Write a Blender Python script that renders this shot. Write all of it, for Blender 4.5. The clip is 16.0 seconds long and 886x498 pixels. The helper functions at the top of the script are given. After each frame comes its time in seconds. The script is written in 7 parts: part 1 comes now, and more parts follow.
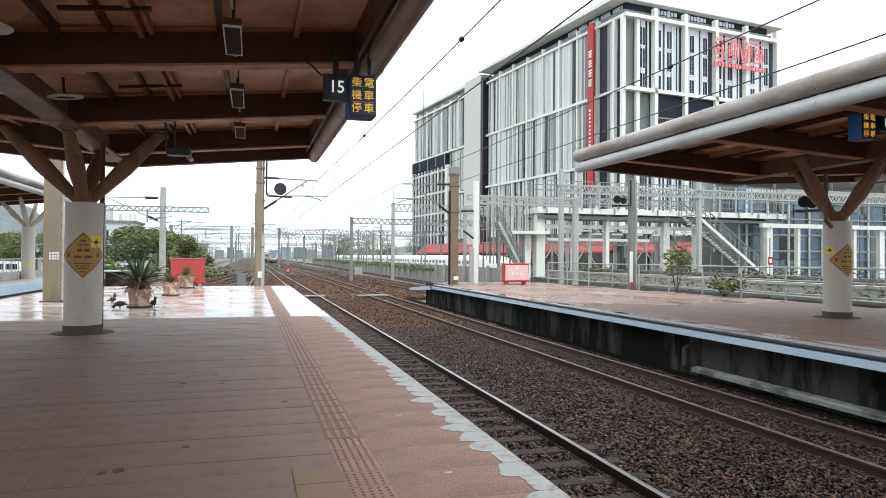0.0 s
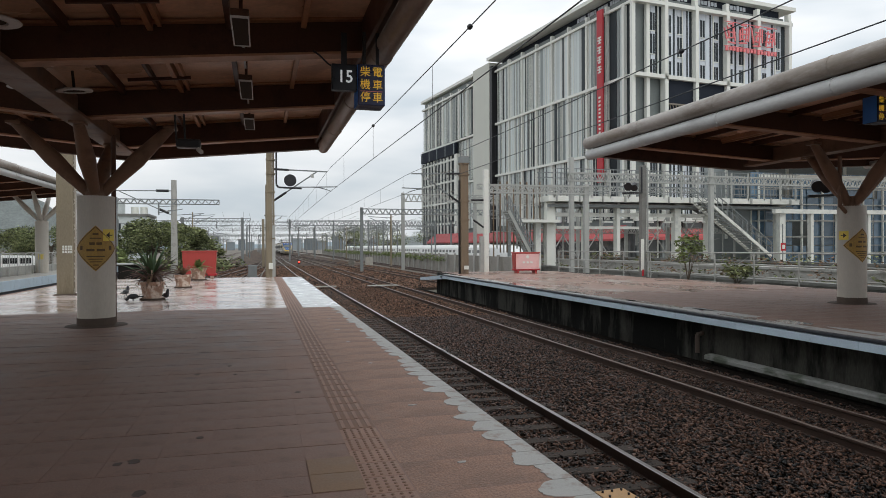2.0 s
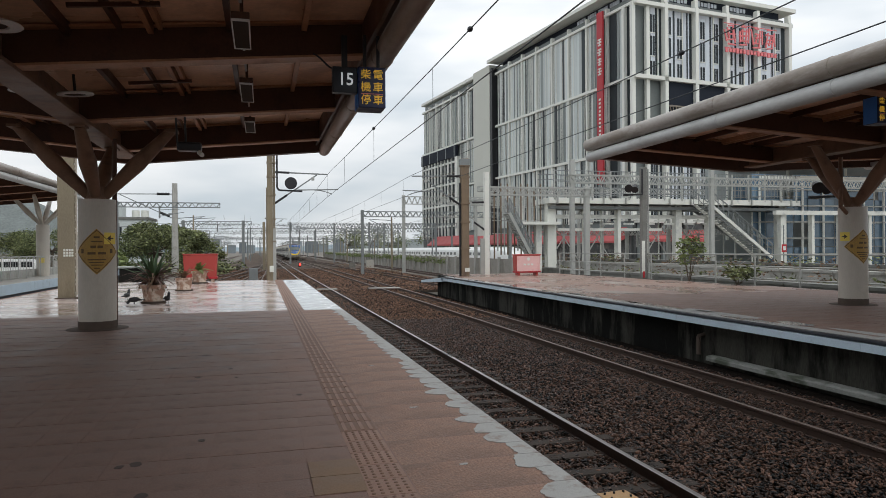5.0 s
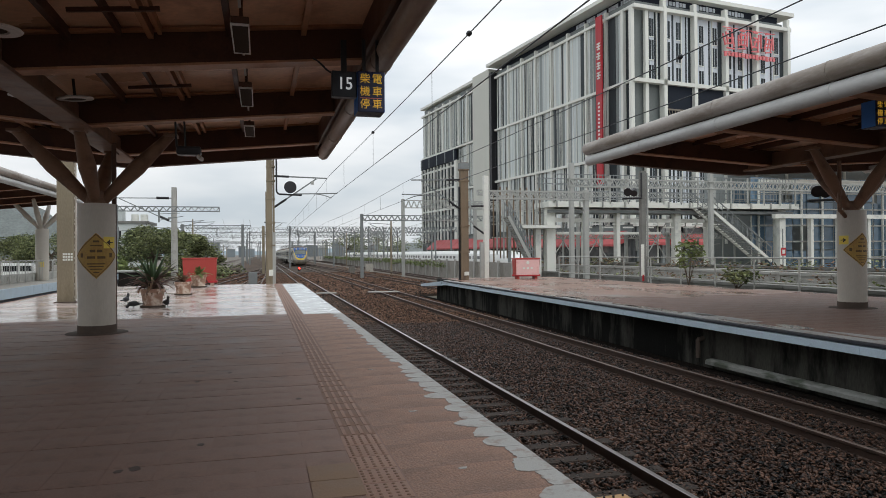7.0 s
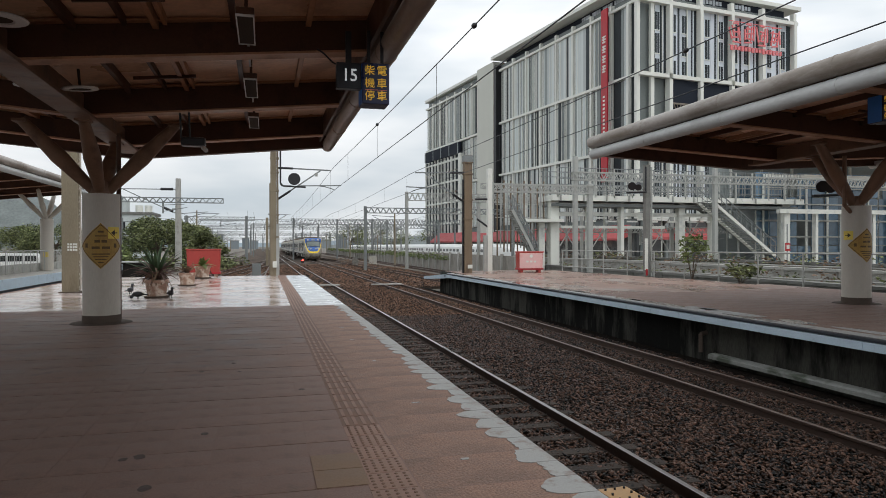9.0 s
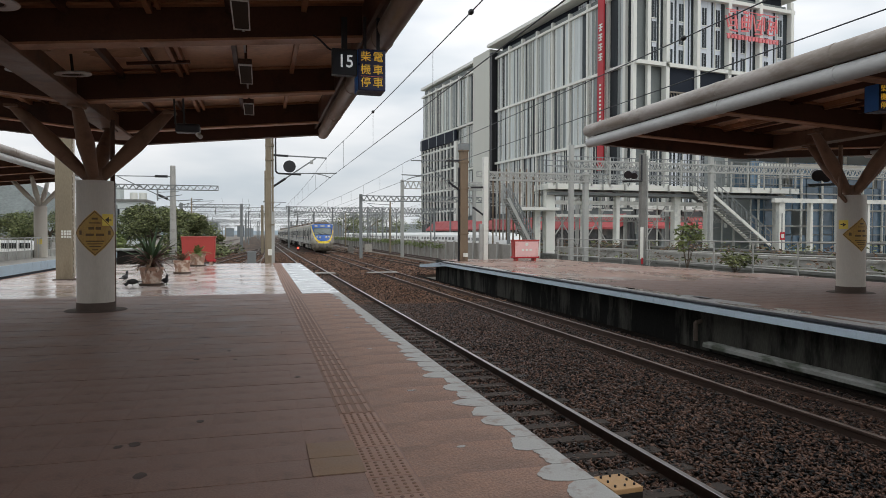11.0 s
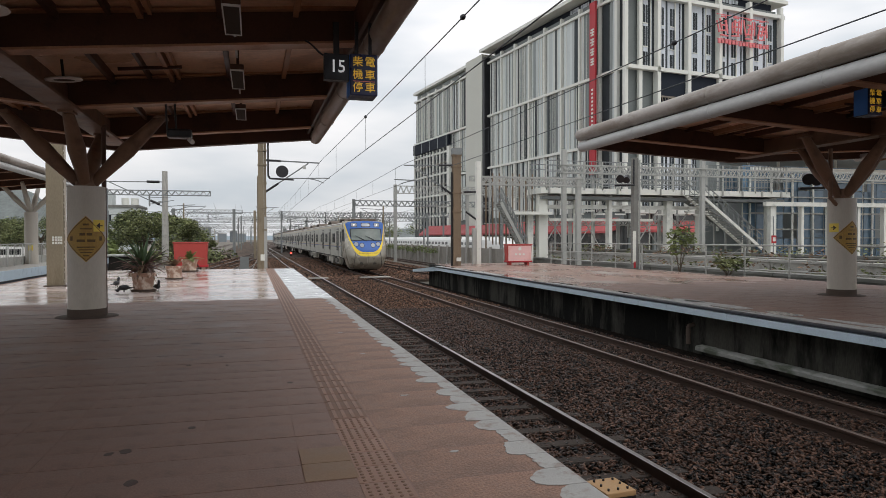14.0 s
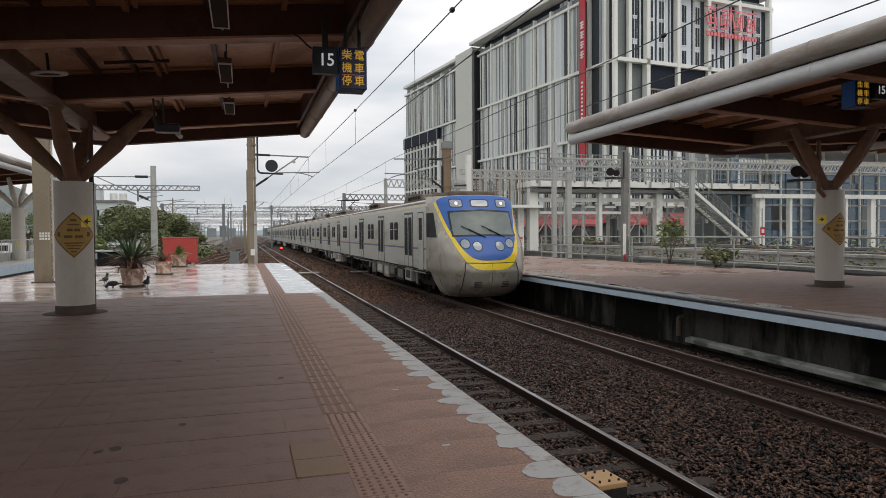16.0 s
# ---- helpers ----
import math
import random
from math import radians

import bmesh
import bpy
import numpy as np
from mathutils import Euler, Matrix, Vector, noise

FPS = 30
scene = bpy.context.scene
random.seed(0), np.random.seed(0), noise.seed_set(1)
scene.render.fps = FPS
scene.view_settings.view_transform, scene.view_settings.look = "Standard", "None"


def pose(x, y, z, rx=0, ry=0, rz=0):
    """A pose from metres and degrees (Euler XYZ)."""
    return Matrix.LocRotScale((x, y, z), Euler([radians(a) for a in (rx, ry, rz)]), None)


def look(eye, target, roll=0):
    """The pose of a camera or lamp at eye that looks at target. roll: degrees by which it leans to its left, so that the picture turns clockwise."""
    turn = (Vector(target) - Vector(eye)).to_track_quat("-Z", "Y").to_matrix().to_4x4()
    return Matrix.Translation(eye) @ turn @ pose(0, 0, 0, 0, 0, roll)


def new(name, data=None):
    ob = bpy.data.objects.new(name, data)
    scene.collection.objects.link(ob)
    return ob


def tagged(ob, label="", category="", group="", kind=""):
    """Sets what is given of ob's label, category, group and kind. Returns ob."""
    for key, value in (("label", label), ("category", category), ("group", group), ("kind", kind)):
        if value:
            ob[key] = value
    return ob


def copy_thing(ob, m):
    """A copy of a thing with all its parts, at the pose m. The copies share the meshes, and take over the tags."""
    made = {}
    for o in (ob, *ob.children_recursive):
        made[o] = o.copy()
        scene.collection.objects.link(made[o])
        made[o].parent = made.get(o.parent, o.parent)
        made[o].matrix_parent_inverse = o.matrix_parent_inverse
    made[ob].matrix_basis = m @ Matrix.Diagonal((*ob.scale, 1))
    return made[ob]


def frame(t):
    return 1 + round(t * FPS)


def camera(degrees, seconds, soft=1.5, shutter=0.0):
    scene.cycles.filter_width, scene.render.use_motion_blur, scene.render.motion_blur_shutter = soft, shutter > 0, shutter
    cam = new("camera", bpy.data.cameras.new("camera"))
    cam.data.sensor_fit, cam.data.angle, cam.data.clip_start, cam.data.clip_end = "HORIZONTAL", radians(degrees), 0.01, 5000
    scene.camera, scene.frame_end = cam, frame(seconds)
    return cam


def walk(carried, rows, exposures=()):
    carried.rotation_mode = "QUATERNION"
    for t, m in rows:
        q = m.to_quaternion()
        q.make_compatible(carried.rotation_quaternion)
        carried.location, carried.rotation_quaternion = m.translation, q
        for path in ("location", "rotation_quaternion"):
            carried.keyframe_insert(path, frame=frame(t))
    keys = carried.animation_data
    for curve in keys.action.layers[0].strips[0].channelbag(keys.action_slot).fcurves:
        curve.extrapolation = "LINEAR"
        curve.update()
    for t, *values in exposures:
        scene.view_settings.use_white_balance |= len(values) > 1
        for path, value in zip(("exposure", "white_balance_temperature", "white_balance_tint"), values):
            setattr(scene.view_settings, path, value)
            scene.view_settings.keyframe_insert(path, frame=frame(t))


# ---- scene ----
cam = camera(66.0, 16.0, soft=0.75)

# seconds, x, y, z, pitch, roll, yaw
PATH = [
    (0.0, 0.004, -0.024, 1.487, 0.653, -0.401, -15.815),
    (0.5, 0.007, -0.015, 1.483, -0.051, -0.146, -15.202),
    (1.0, 0.010, -0.002, 1.486, -0.564, 0.074, -15.523),
    (1.5, -0.001, 0.001, 1.481, -0.052, -0.318, -15.586),
    (2.0, 0.004, 0.002, 1.484, -0.220, 0.218, -14.960),
    (2.5, 0.009, 0.008, 1.482, -0.064, 0.167, -15.126),
    (3.0, 0.000, -0.003, 1.480, -0.048, -0.075, -15.042),
    (3.5, 0.000, 0.000, 1.480, -0.184, 0.000, -14.801),
    (4.0, 0.000, 0.004, 1.481, -0.177, 0.246, -14.706),
    (6.5, 0.003, -0.005, 1.479, 0.261, 0.433, -15.040),
    (7.0, 0.002, -0.007, 1.482, 0.297, 0.441, -14.943),
    (7.5, -0.002, -0.011, 1.479, 0.226, 0.363, -14.668),
    (8.0, -0.003, -0.019, 1.474, -0.112, 0.140, -14.497),
    (8.5, 0.001, -0.015, 1.473, -0.177, 0.083, -14.442),
    (9.0, -0.003, -0.016, 1.474, -0.290, 0.052, -14.658),
    (11.5, -0.005, 0.013, 1.469, -1.363, -0.063, -15.093),
    (12.0, -0.000, 0.010, 1.472, -1.174, 0.160, -15.108),
    (12.5, -0.000, 0.010, 1.470, -0.885, -0.019, -15.530),
    (13.0, 0.000, 0.010, 1.468, -0.881, -0.153, -15.729),
    (13.5, 0.001, 0.012, 1.469, -0.827, -0.045, -15.466),
    (14.0, 0.002, 0.007, 1.469, -0.887, 0.110, -15.604),
    (14.5, 0.003, 0.014, 1.469, -0.782, 0.132, -15.995),
    (15.0, 0.008, 0.015, 1.470, -1.102, 0.412, -16.129),
    (15.5, 0.006, 0.018, 1.465, -1.610, 0.319, -16.064),
    (16.0, 0.007, 0.019, 1.472, -1.427, 0.435, -16.383),
]
walk(cam, [(t, pose(x, y, z, 90 + p, r, a)) for t, x, y, z, p, r, a in PATH],
     exposures=[(0.0, 0.85, 6200, 8), (0.5, 0.15, 6450, 9), (1.0, -0.02, 6440, 9), (1.5, -0.05, 6440, 9), (9.0, -0.05, 6440, 9), (12.5, -0.06, 6540, 11), (16.0, -0.06, 6640, 12)])

# ------------------------------------------------------------------ sky and sun
world = bpy.data.worlds.new("overcast_sky")
scene.world = world
world.use_nodes = True
wt = world.node_tree
wt.nodes.clear()
w_out = wt.nodes.new("ShaderNodeOutputWorld")
w_bg = wt.nodes.new("ShaderNodeBackground")
w_sky = wt.nodes.new("ShaderNodeTexSky")
w_sky.sky_type = "NISHITA"
w_sky.sun_disc = False
w_sky.sun_elevation = radians(52)
w_sky.sun_rotation = radians(150)
w_sky.air_density, w_sky.dust_density = 1.0, 3.0
w_scale = wt.nodes.new("ShaderNodeMixRGB")
w_scale.blend_type = "MULTIPLY"
w_scale.inputs[0].default_value = 1.0
w_scale.inputs[2].default_value = (0.1, 0.1, 0.1, 1)
w_co = wt.nodes.new("ShaderNodeTexCoord")
w_map = wt.nodes.new("ShaderNodeMapping")
w_map.inputs["Scale"].default_value = (1.6, 1.6, 6.0)
w_noise = wt.nodes.new("ShaderNodeTexNoise")
w_noise.inputs["Scale"].default_value = 1.7
w_noise.inputs["Detail"].default_value = 4.0
w_noise.inputs["Roughness"].default_value = 0.48
w_ramp = wt.nodes.new("ShaderNodeValToRGB")
w_ramp.color_ramp.elements[0].position = 0.36
w_ramp.color_ramp.elements[0].color = (0.66, 0.725, 0.78, 1)
w_ramp.color_ramp.elements[1].position = 0.60
w_ramp.color_ramp.elements[1].color = (1.0, 1.01, 1.02, 1)
w_mix = wt.nodes.new("ShaderNodeMixRGB")
w_mix.inputs[0].default_value = 0.93
wt.links.new(w_co.outputs["Generated"], w_map.inputs["Vector"])
wt.links.new(w_map.outputs[0], w_noise.inputs["Vector"])
wt.links.new(w_noise.outputs["Fac"], w_ramp.inputs["Fac"])
wt.links.new(w_sky.outputs[0], w_scale.inputs[1])
wt.links.new(w_scale.outputs[0], w_mix.inputs[1])
wt.links.new(w_ramp.outputs["Color"], w_mix.inputs[2])
w_split = wt.nodes.new("ShaderNodeSeparateXYZ")
w_rise = wt.nodes.new("ShaderNodeMapRange")
w_rise.interpolation_type = "SMOOTHSTEP"
w_rise.inputs["From Max"].default_value = 0.34
w_rise.inputs["To Min"].default_value = 0.85
w_rise.inputs["To Max"].default_value = 1.06
w_dull = wt.nodes.new("ShaderNodeMixRGB")
w_dull.blend_type = "MULTIPLY"
w_dull.inputs[0].default_value = 1.0
wt.links.new(w_co.outputs["Generated"], w_split.inputs[0])
wt.links.new(w_split.outputs["Z"], w_rise.inputs["Value"])
wt.links.new(w_mix.outputs[0], w_dull.inputs[1])
wt.links.new(w_rise.outputs[0], w_dull.inputs[2])
wt.links.new(w_dull.outputs[0], w_bg.inputs["Color"])
w_bg.inputs["Strength"].default_value = 1.10
wt.links.new(w_bg.outputs[0], w_out.inputs["Surface"])

sun = new("sun", bpy.data.lights.new("sun", "SUN"))
sun.data.energy, sun.data.angle, sun.data.color = 0.7, radians(25), (1.0, 0.97, 0.93)
sun.matrix_basis = look((0, 0, 30), (-10.0, 17.0, 0))


# ------------------------------------------------------------------ materials
def material(name, color, rough=0.6, metal=0.0, vary=0.18, scale=6.0, fine=60.0, bump=0.15, per_object=0.0,
             per_island=0.0, second=None, second_at=0.55, second_scale=1.5, stretch=(1, 1, 1), rough_vary=0.12, spec=0.5, coat=0.0):
    """A surface with tone variation at two scales, optional blotches of a second colour, and fine relief."""
    m = bpy.data.materials.new(name)
    m.use_nodes = True
    nt = m.node_tree
    n, l = nt.nodes, nt.links
    b = n["Principled BSDF"]
    b.inputs["Metallic"].default_value = metal
    b.inputs["Specular IOR Level"].default_value = spec
    b.inputs["Coat Weight"].default_value = coat
    co = n.new("ShaderNodeTexCoord")
    mp = n.new("ShaderNodeMapping")
    mp.inputs["Scale"].default_value = stretch
    l.new(co.outputs["Object"], mp.inputs["Vector"])
    a = n.new("ShaderNodeTexNoise")
    a.inputs["Scale"].default_value, a.inputs["Detail"].default_value = scale, 5
    c = n.new("ShaderNodeTexNoise")
    c.inputs["Scale"].default_value, c.inputs["Detail"].default_value = fine, 3
    for t in (a, c):
        l.new(mp.outputs[0], t.inputs["Vector"])
    add = n.new("ShaderNodeMath")
    add.operation = "ADD"
    l.new(a.outputs["Fac"], add.inputs[0])
    l.new(c.outputs["Fac"], add.inputs[1])
    total = add
    rnd = None
    if per_object:
        rnd = n.new("ShaderNodeObjectInfo").outputs["Random"]
    elif per_island:
        rnd = n.new("ShaderNodeNewGeometry").outputs["Random Per Island"]
    if rnd:
        k = n.new("ShaderNodeMath")
        k.operation = "MULTIPLY_ADD"
        l.new(rnd, k.inputs[0])
        k.inputs[1].default_value = (per_object or per_island) / max(vary, 0.01)
        l.new(add.outputs[0], k.inputs[2])
        off = n.new("ShaderNodeMath")
        off.operation = "SUBTRACT"
        off.inputs[1].default_value = 0.5 * (per_object or per_island) / max(vary, 0.01)
        l.new(k.outputs[0], off.inputs[0])
        total = off
    mr = n.new("ShaderNodeMapRange")
    mr.clamp = False
    mr.inputs["From Min"].default_value, mr.inputs["From Max"].default_value = 0.5, 1.5
    mr.inputs["To Min"].default_value, mr.inputs["To Max"].default_value = 1 - vary, 1 + vary
    l.new(total.outputs[0], mr.inputs["Value"])
    base = n.new("ShaderNodeMixRGB")
    base.blend_type = "MULTIPLY"
    base.inputs[0].default_value = 1.0
    base.inputs[1].default_value = (*color, 1)
    if second:
        s = n.new("ShaderNodeTexNoise")
        s.inputs["Scale"].default_value, s.inputs["Detail"].default_value = second_scale, 6
        s.inputs["Roughness"].default_value = 0.65
        l.new(mp.outputs[0], s.inputs["Vector"])
        r = n.new("ShaderNodeMapRange")
        r.inputs["From Min"].default_value, r.inputs["From Max"].default_value = second_at - 0.06, second_at + 0.06
        l.new(s.outputs["Fac"], r.inputs["Value"])
        mx = n.new("ShaderNodeMixRGB")
        l.new(r.outputs[0], mx.inputs[0])
        mx.inputs[1].default_value = (*color, 1)
        mx.inputs[2].default_value = (*second, 1)
        l.new(mx.outputs[0], base.inputs[1])
    l.new(mr.outputs[0], base.inputs[2])
    l.new(base.outputs[0], b.inputs["Base Color"])
    rr = n.new("ShaderNodeMapRange")
    rr.inputs["From Min"].default_value, rr.inputs["From Max"].default_value = 0.3, 0.7
    rr.inputs["To Min"].default_value = max(0.02, rough - rough_vary)
    rr.inputs["To Max"].default_value = min(1, rough + rough_vary)
    l.new(a.outputs["Fac"], rr.inputs["Value"])
    l.new(rr.outputs[0], b.inputs["Roughness"])
    if bump:
        bp = n.new("ShaderNodeBump")
        bp.inputs["Strength"].default_value = bump
        bp.inputs["Distance"].default_value = 0.02
        l.new(c.outputs["Fac"], bp.inputs["Height"])
        l.new(bp.outputs[0], b.inputs["Normal"])
    return m


def glowing(name, color, strength):
    m = bpy.data.materials.new(name)
    m.use_nodes = True
    b = m.node_tree.nodes["Principled BSDF"]
    b.inputs["Base Color"].default_value = (*color, 1)
    b.inputs["Emission Color"].default_value = (*color, 1)
    b.inputs["Emission Strength"].default_value = strength
    return m


M = {}
M["tile"] = material("platform_tile", (0.225, 0.138, 0.108), 0.6, vary=0.34, scale=1.6, fine=80, bump=0.25, per_object=0.05, second=(0.165, 0.108, 0.09), second_at=0.6, second_scale=3)
M["tile_rest"] = material("platform_tile_rest", (0.225, 0.138, 0.108), 0.6, vary=0.34, scale=1.6, fine=80, bump=0.25, per_island=0.05, second=(0.165, 0.108, 0.09), second_at=0.6, second_scale=3)
# wet tiles: the sky's reflection is painted in as a pale base
M["tile_wet_sheen"] = material("wet_tile_sheen", (0.60, 0.505, 0.465), 0.16, vary=0.16, scale=0.8, fine=60, bump=0.03, per_island=0.10, rough_vary=0.09, second=(0.38, 0.245, 0.195), second_at=0.56, second_scale=0.7, spec=1.0)
# grey blotches paint the pale sheen of wet patches
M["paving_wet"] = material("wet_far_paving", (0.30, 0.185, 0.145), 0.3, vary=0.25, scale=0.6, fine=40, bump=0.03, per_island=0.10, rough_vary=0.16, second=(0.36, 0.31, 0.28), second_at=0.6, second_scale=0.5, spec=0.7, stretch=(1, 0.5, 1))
M["spot"] = material("trodden_spot", (0.085, 0.06, 0.052), 0.7, vary=0.3, scale=20, fine=80)
M["tile_odd"] = material("beige_tile", (0.225, 0.142, 0.088), 0.62, vary=0.3, scale=3, fine=80)
M["grout"] = material("grout", (0.255, 0.168, 0.138), 0.85, scale=3, fine=80)
M["tactile"] = material("tactile_tile", (0.29, 0.17, 0.125), 0.6, vary=0.2, scale=3, fine=120, per_object=0.08, second=(0.26, 0.165, 0.125), second_at=0.58, second_scale=4)
# darker brown for the dots and for the strips between bars
M["tactile_darker"] = material("darker_tactile_relief", (0.195, 0.115, 0.083), 0.7, vary=0.3, scale=3, fine=120)
M["edge_slab"] = material("edge_slab", (0.285, 0.168, 0.12), 0.66, vary=0.6, scale=3.5, fine=60, bump=0.5, per_object=0.04, second=(0.20, 0.125, 0.095), second_at=0.54, second_scale=1.6)
M["edge_paint"] = material("worn_white_paint", (0.39, 0.39, 0.38), 0.6, vary=0.2, scale=5, fine=120, second=(0.29, 0.25, 0.225), second_at=0.58, second_scale=6)
# white paint made paler than the dry one: wet sheen put into the colour
M["edge_paint_wet_sheen"] = material("wet_white_paint_sheen", (0.62, 0.64, 0.65), 0.2, vary=0.12, scale=2, fine=60, bump=0.03)
M["nose_blue"] = material("pale_blue_paint", (0.50, 0.60, 0.68), 0.55, vary=0.16, scale=2.0, fine=60, second=(0.36, 0.45, 0.52), second_at=0.64, second_scale=3)
M["rubber"] = material("black_rubber_and_shade", (0.02, 0.022, 0.03), 0.5, vary=0.3, scale=6, fine=60)
# stain streaks, plus the shade under the overhanging edge put into the dark base
M["wall_stained_shaded"] = material("stained_shaded_concrete", (0.06, 0.058, 0.05), 0.9, spec=0.08, vary=0.45, scale=2.5, fine=40, bump=0.3, stretch=(1, 1, 0.25), second=(0.009, 0.009, 0.008), second_at=0.47, second_scale=1.1)
M["concrete"] = material("concrete", (0.42, 0.41, 0.38), 0.85, vary=0.2, scale=1.5, fine=50, bump=0.2, second=(0.30, 0.29, 0.26), second_at=0.6, second_scale=1.2)
M["kerb"] = material("mossy_kerb_concrete", (0.27, 0.27, 0.25), 0.9, vary=0.3, scale=3, fine=40, bump=0.4, second=(0.09, 0.10, 0.075), second_at=0.52, second_scale=2.5, stretch=(1, 0.5, 1))
M["joint_dark"] = material("dark_joint", (0.075, 0.046, 0.036), 0.9, vary=0.3, scale=6, fine=60)
M["concrete_dark"] = material("dark_concrete", (0.20, 0.20, 0.185), 0.85, vary=0.25, scale=1.5, fine=50, bump=0.25, second=(0.15, 0.15, 0.135), second_at=0.56, second_scale=0.9)
# near-black: the shade in gaps between stones is put into this colour
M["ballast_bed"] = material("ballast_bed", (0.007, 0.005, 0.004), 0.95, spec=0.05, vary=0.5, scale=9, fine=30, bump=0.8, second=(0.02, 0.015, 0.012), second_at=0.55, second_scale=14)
M["bed_far"] = material("gravel_far", (0.105, 0.074, 0.056), 0.9, spec=0.15, vary=0.5, scale=6, fine=22, bump=0.9, second=(0.055, 0.044, 0.036), second_at=0.52, second_scale=0.7, stretch=(1, 0.3, 1))
M["stone"] = material("ballast_stone", (0.058, 0.031, 0.021), 0.42, spec=0.32, vary=0.35, scale=4, fine=40, bump=0.15, per_island=1.75, second=(0.19, 0.145, 0.115), second_at=0.69, second_scale=20)
# lighter, duller copy of ballast_stone: brighter light further out is put into the colour
M["stone_lighter"] = material("lighter_ballast_stone", (0.118, 0.066, 0.043), 0.6, spec=0.15, vary=0.35, scale=4, fine=40, bump=0.15, per_island=1.5, second=(0.20, 0.15, 0.115), second_at=0.64, second_scale=12)
M["sleeper"] = material("concrete_sleeper", (0.056, 0.046, 0.040), 0.85, spec=0.2, vary=0.35, scale=5, fine=50, bump=0.3, per_object=0.1)
M["rail_side"] = material("rusty_rail", (0.075, 0.045, 0.033), 0.75, metal=0.2, vary=0.3, scale=4, fine=60)
M["rail_dull"] = material("dull_rail_head", (0.20, 0.16, 0.14), 0.55, metal=0.5, vary=0.2, scale=2, fine=20, bump=0.0)
M["rail_top"] = material("polished_rail_head", (0.42, 0.395, 0.38), 0.33, metal=1.0, vary=0.14, scale=2, fine=20, bump=0.0, stretch=(1, 0.1, 1))
M["rail_worn"] = material("worn_brown_rail_head", (0.23, 0.175, 0.145), 0.42, metal=0.7, vary=0.2, scale=2, fine=20, bump=0.0, stretch=(1, 0.1, 1))
M["column"] = material("cream_column_paint", (0.53, 0.488, 0.425), 0.45, vary=0.10, scale=1.5, fine=40, bump=0.05, second=(0.46, 0.42, 0.36), second_at=0.6, second_scale=1.2, stretch=(1, 1, 0.3))
M["pipe_brown"] = material("brown_grey_pipe_paint", (0.31, 0.225, 0.175), 0.45, spec=0.35, vary=0.18, scale=1.0, fine=30, bump=0.05, second=(0.21, 0.145, 0.11), second_at=0.55, second_scale=1.3, stretch=(1, 0.3, 1))
M["fence_grey"] = material("weathered_fence_panel", (0.29, 0.27, 0.24), 0.9, vary=0.25, scale=1.2, fine=30, bump=0.3, second=(0.19, 0.175, 0.15), second_at=0.55, second_scale=0.9, stretch=(1, 1, 0.4))
M["parked_glass"] = material("parked_train_glass", (0.16, 0.16, 0.16), 0.3, vary=0.2)
M["plinth"] = material("brown_grey_plinth", (0.105, 0.08, 0.066), 0.85, vary=0.25, spec=0.2)
# shaded and lit tones of the canopy steel, kept as two colours
M["steel_brown"] = material("brown_steel_paint_shaded", (0.092, 0.043, 0.027), 0.5, spec=0.25, vary=0.2, scale=1.5, fine=30, bump=0.05, second=(0.06, 0.03, 0.02), second_at=0.6, second_scale=1.3)
M["steel_tan_lit"] = material("tan_steel_paint_lit", (0.43, 0.225, 0.125), 0.5, spec=0.25, vary=0.2, scale=1.5, fine=30, bump=0.05, second=(0.30, 0.155, 0.09), second_at=0.58, second_scale=1.5)
M["ceiling"] = material("tan_roof_sheet", (0.88, 0.58, 0.39), 0.4, spec=0.6, vary=0.18, scale=0.8, fine=14, bump=0.10, second=(0.64, 0.385, 0.25), second_at=0.58, second_scale=0.9, per_island=0.3, rough_vary=0.2)
M["pipe"] = material("grey_pipe_paint", (0.42, 0.375, 0.34), 0.45, vary=0.15, scale=1.0, fine=30, bump=0.05, second=(0.27, 0.225, 0.185), second_at=0.5, second_scale=1.3, stretch=(1, 0.3, 1))
M["pipe_pale"] = material("pale_grey_pipe_paint", (0.52, 0.52, 0.51), 0.42, vary=0.12, scale=1.0, fine=30, bump=0.04, second=(0.42, 0.41, 0.40), second_at=0.6, second_scale=1.3, stretch=(1, 0.3, 1))
M["strut"] = material("brown_strut_paint", (0.21, 0.122, 0.08), 0.5, spec=0.2, vary=0.2, scale=2, fine=40, bump=0.05, second=(0.14, 0.08, 0.055), second_at=0.56, second_scale=1.6)
M["black"] = material("black_casing", (0.015, 0.015, 0.018), 0.45, vary=0.2)
M["white"] = material("white_paint", (0.76, 0.765, 0.705), 0.5, vary=0.10, scale=1.0, fine=30, bump=0.05, second=(0.54, 0.555, 0.53), second_at=0.62, second_scale=0.8)
M["grey_steel"] = material("galvanised_steel", (0.41, 0.415, 0.39), 0.5, metal=0.3, vary=0.18, scale=3, fine=40, bump=0.05)
M["grey_far"] = material("weathered_steel", (0.215, 0.23, 0.23), 0.6, metal=0.1, vary=0.15, scale=2, fine=20, bump=0.0)
M["mast_tan"] = material("beige_concrete_mast", (0.25, 0.21, 0.145), 0.8, vary=0.2, scale=2, fine=40, bump=0.2, second=(0.19, 0.155, 0.105), second_at=0.58, second_scale=1.5, stretch=(1, 1, 0.3))
M["mast_brown"] = material("rusty_brown_mast", (0.2, 0.145, 0.095), 0.8, vary=0.25, scale=2, fine=40, bump=0.2, stretch=(1, 1, 0.3), second=(0.12, 0.085, 0.06), second_at=0.55)
M["red"] = material("red_tank_plastic", (0.43, 0.055, 0.045), 0.5, vary=0.14, scale=1.5, fine=40, second=(0.36, 0.05, 0.04), second_at=0.58)
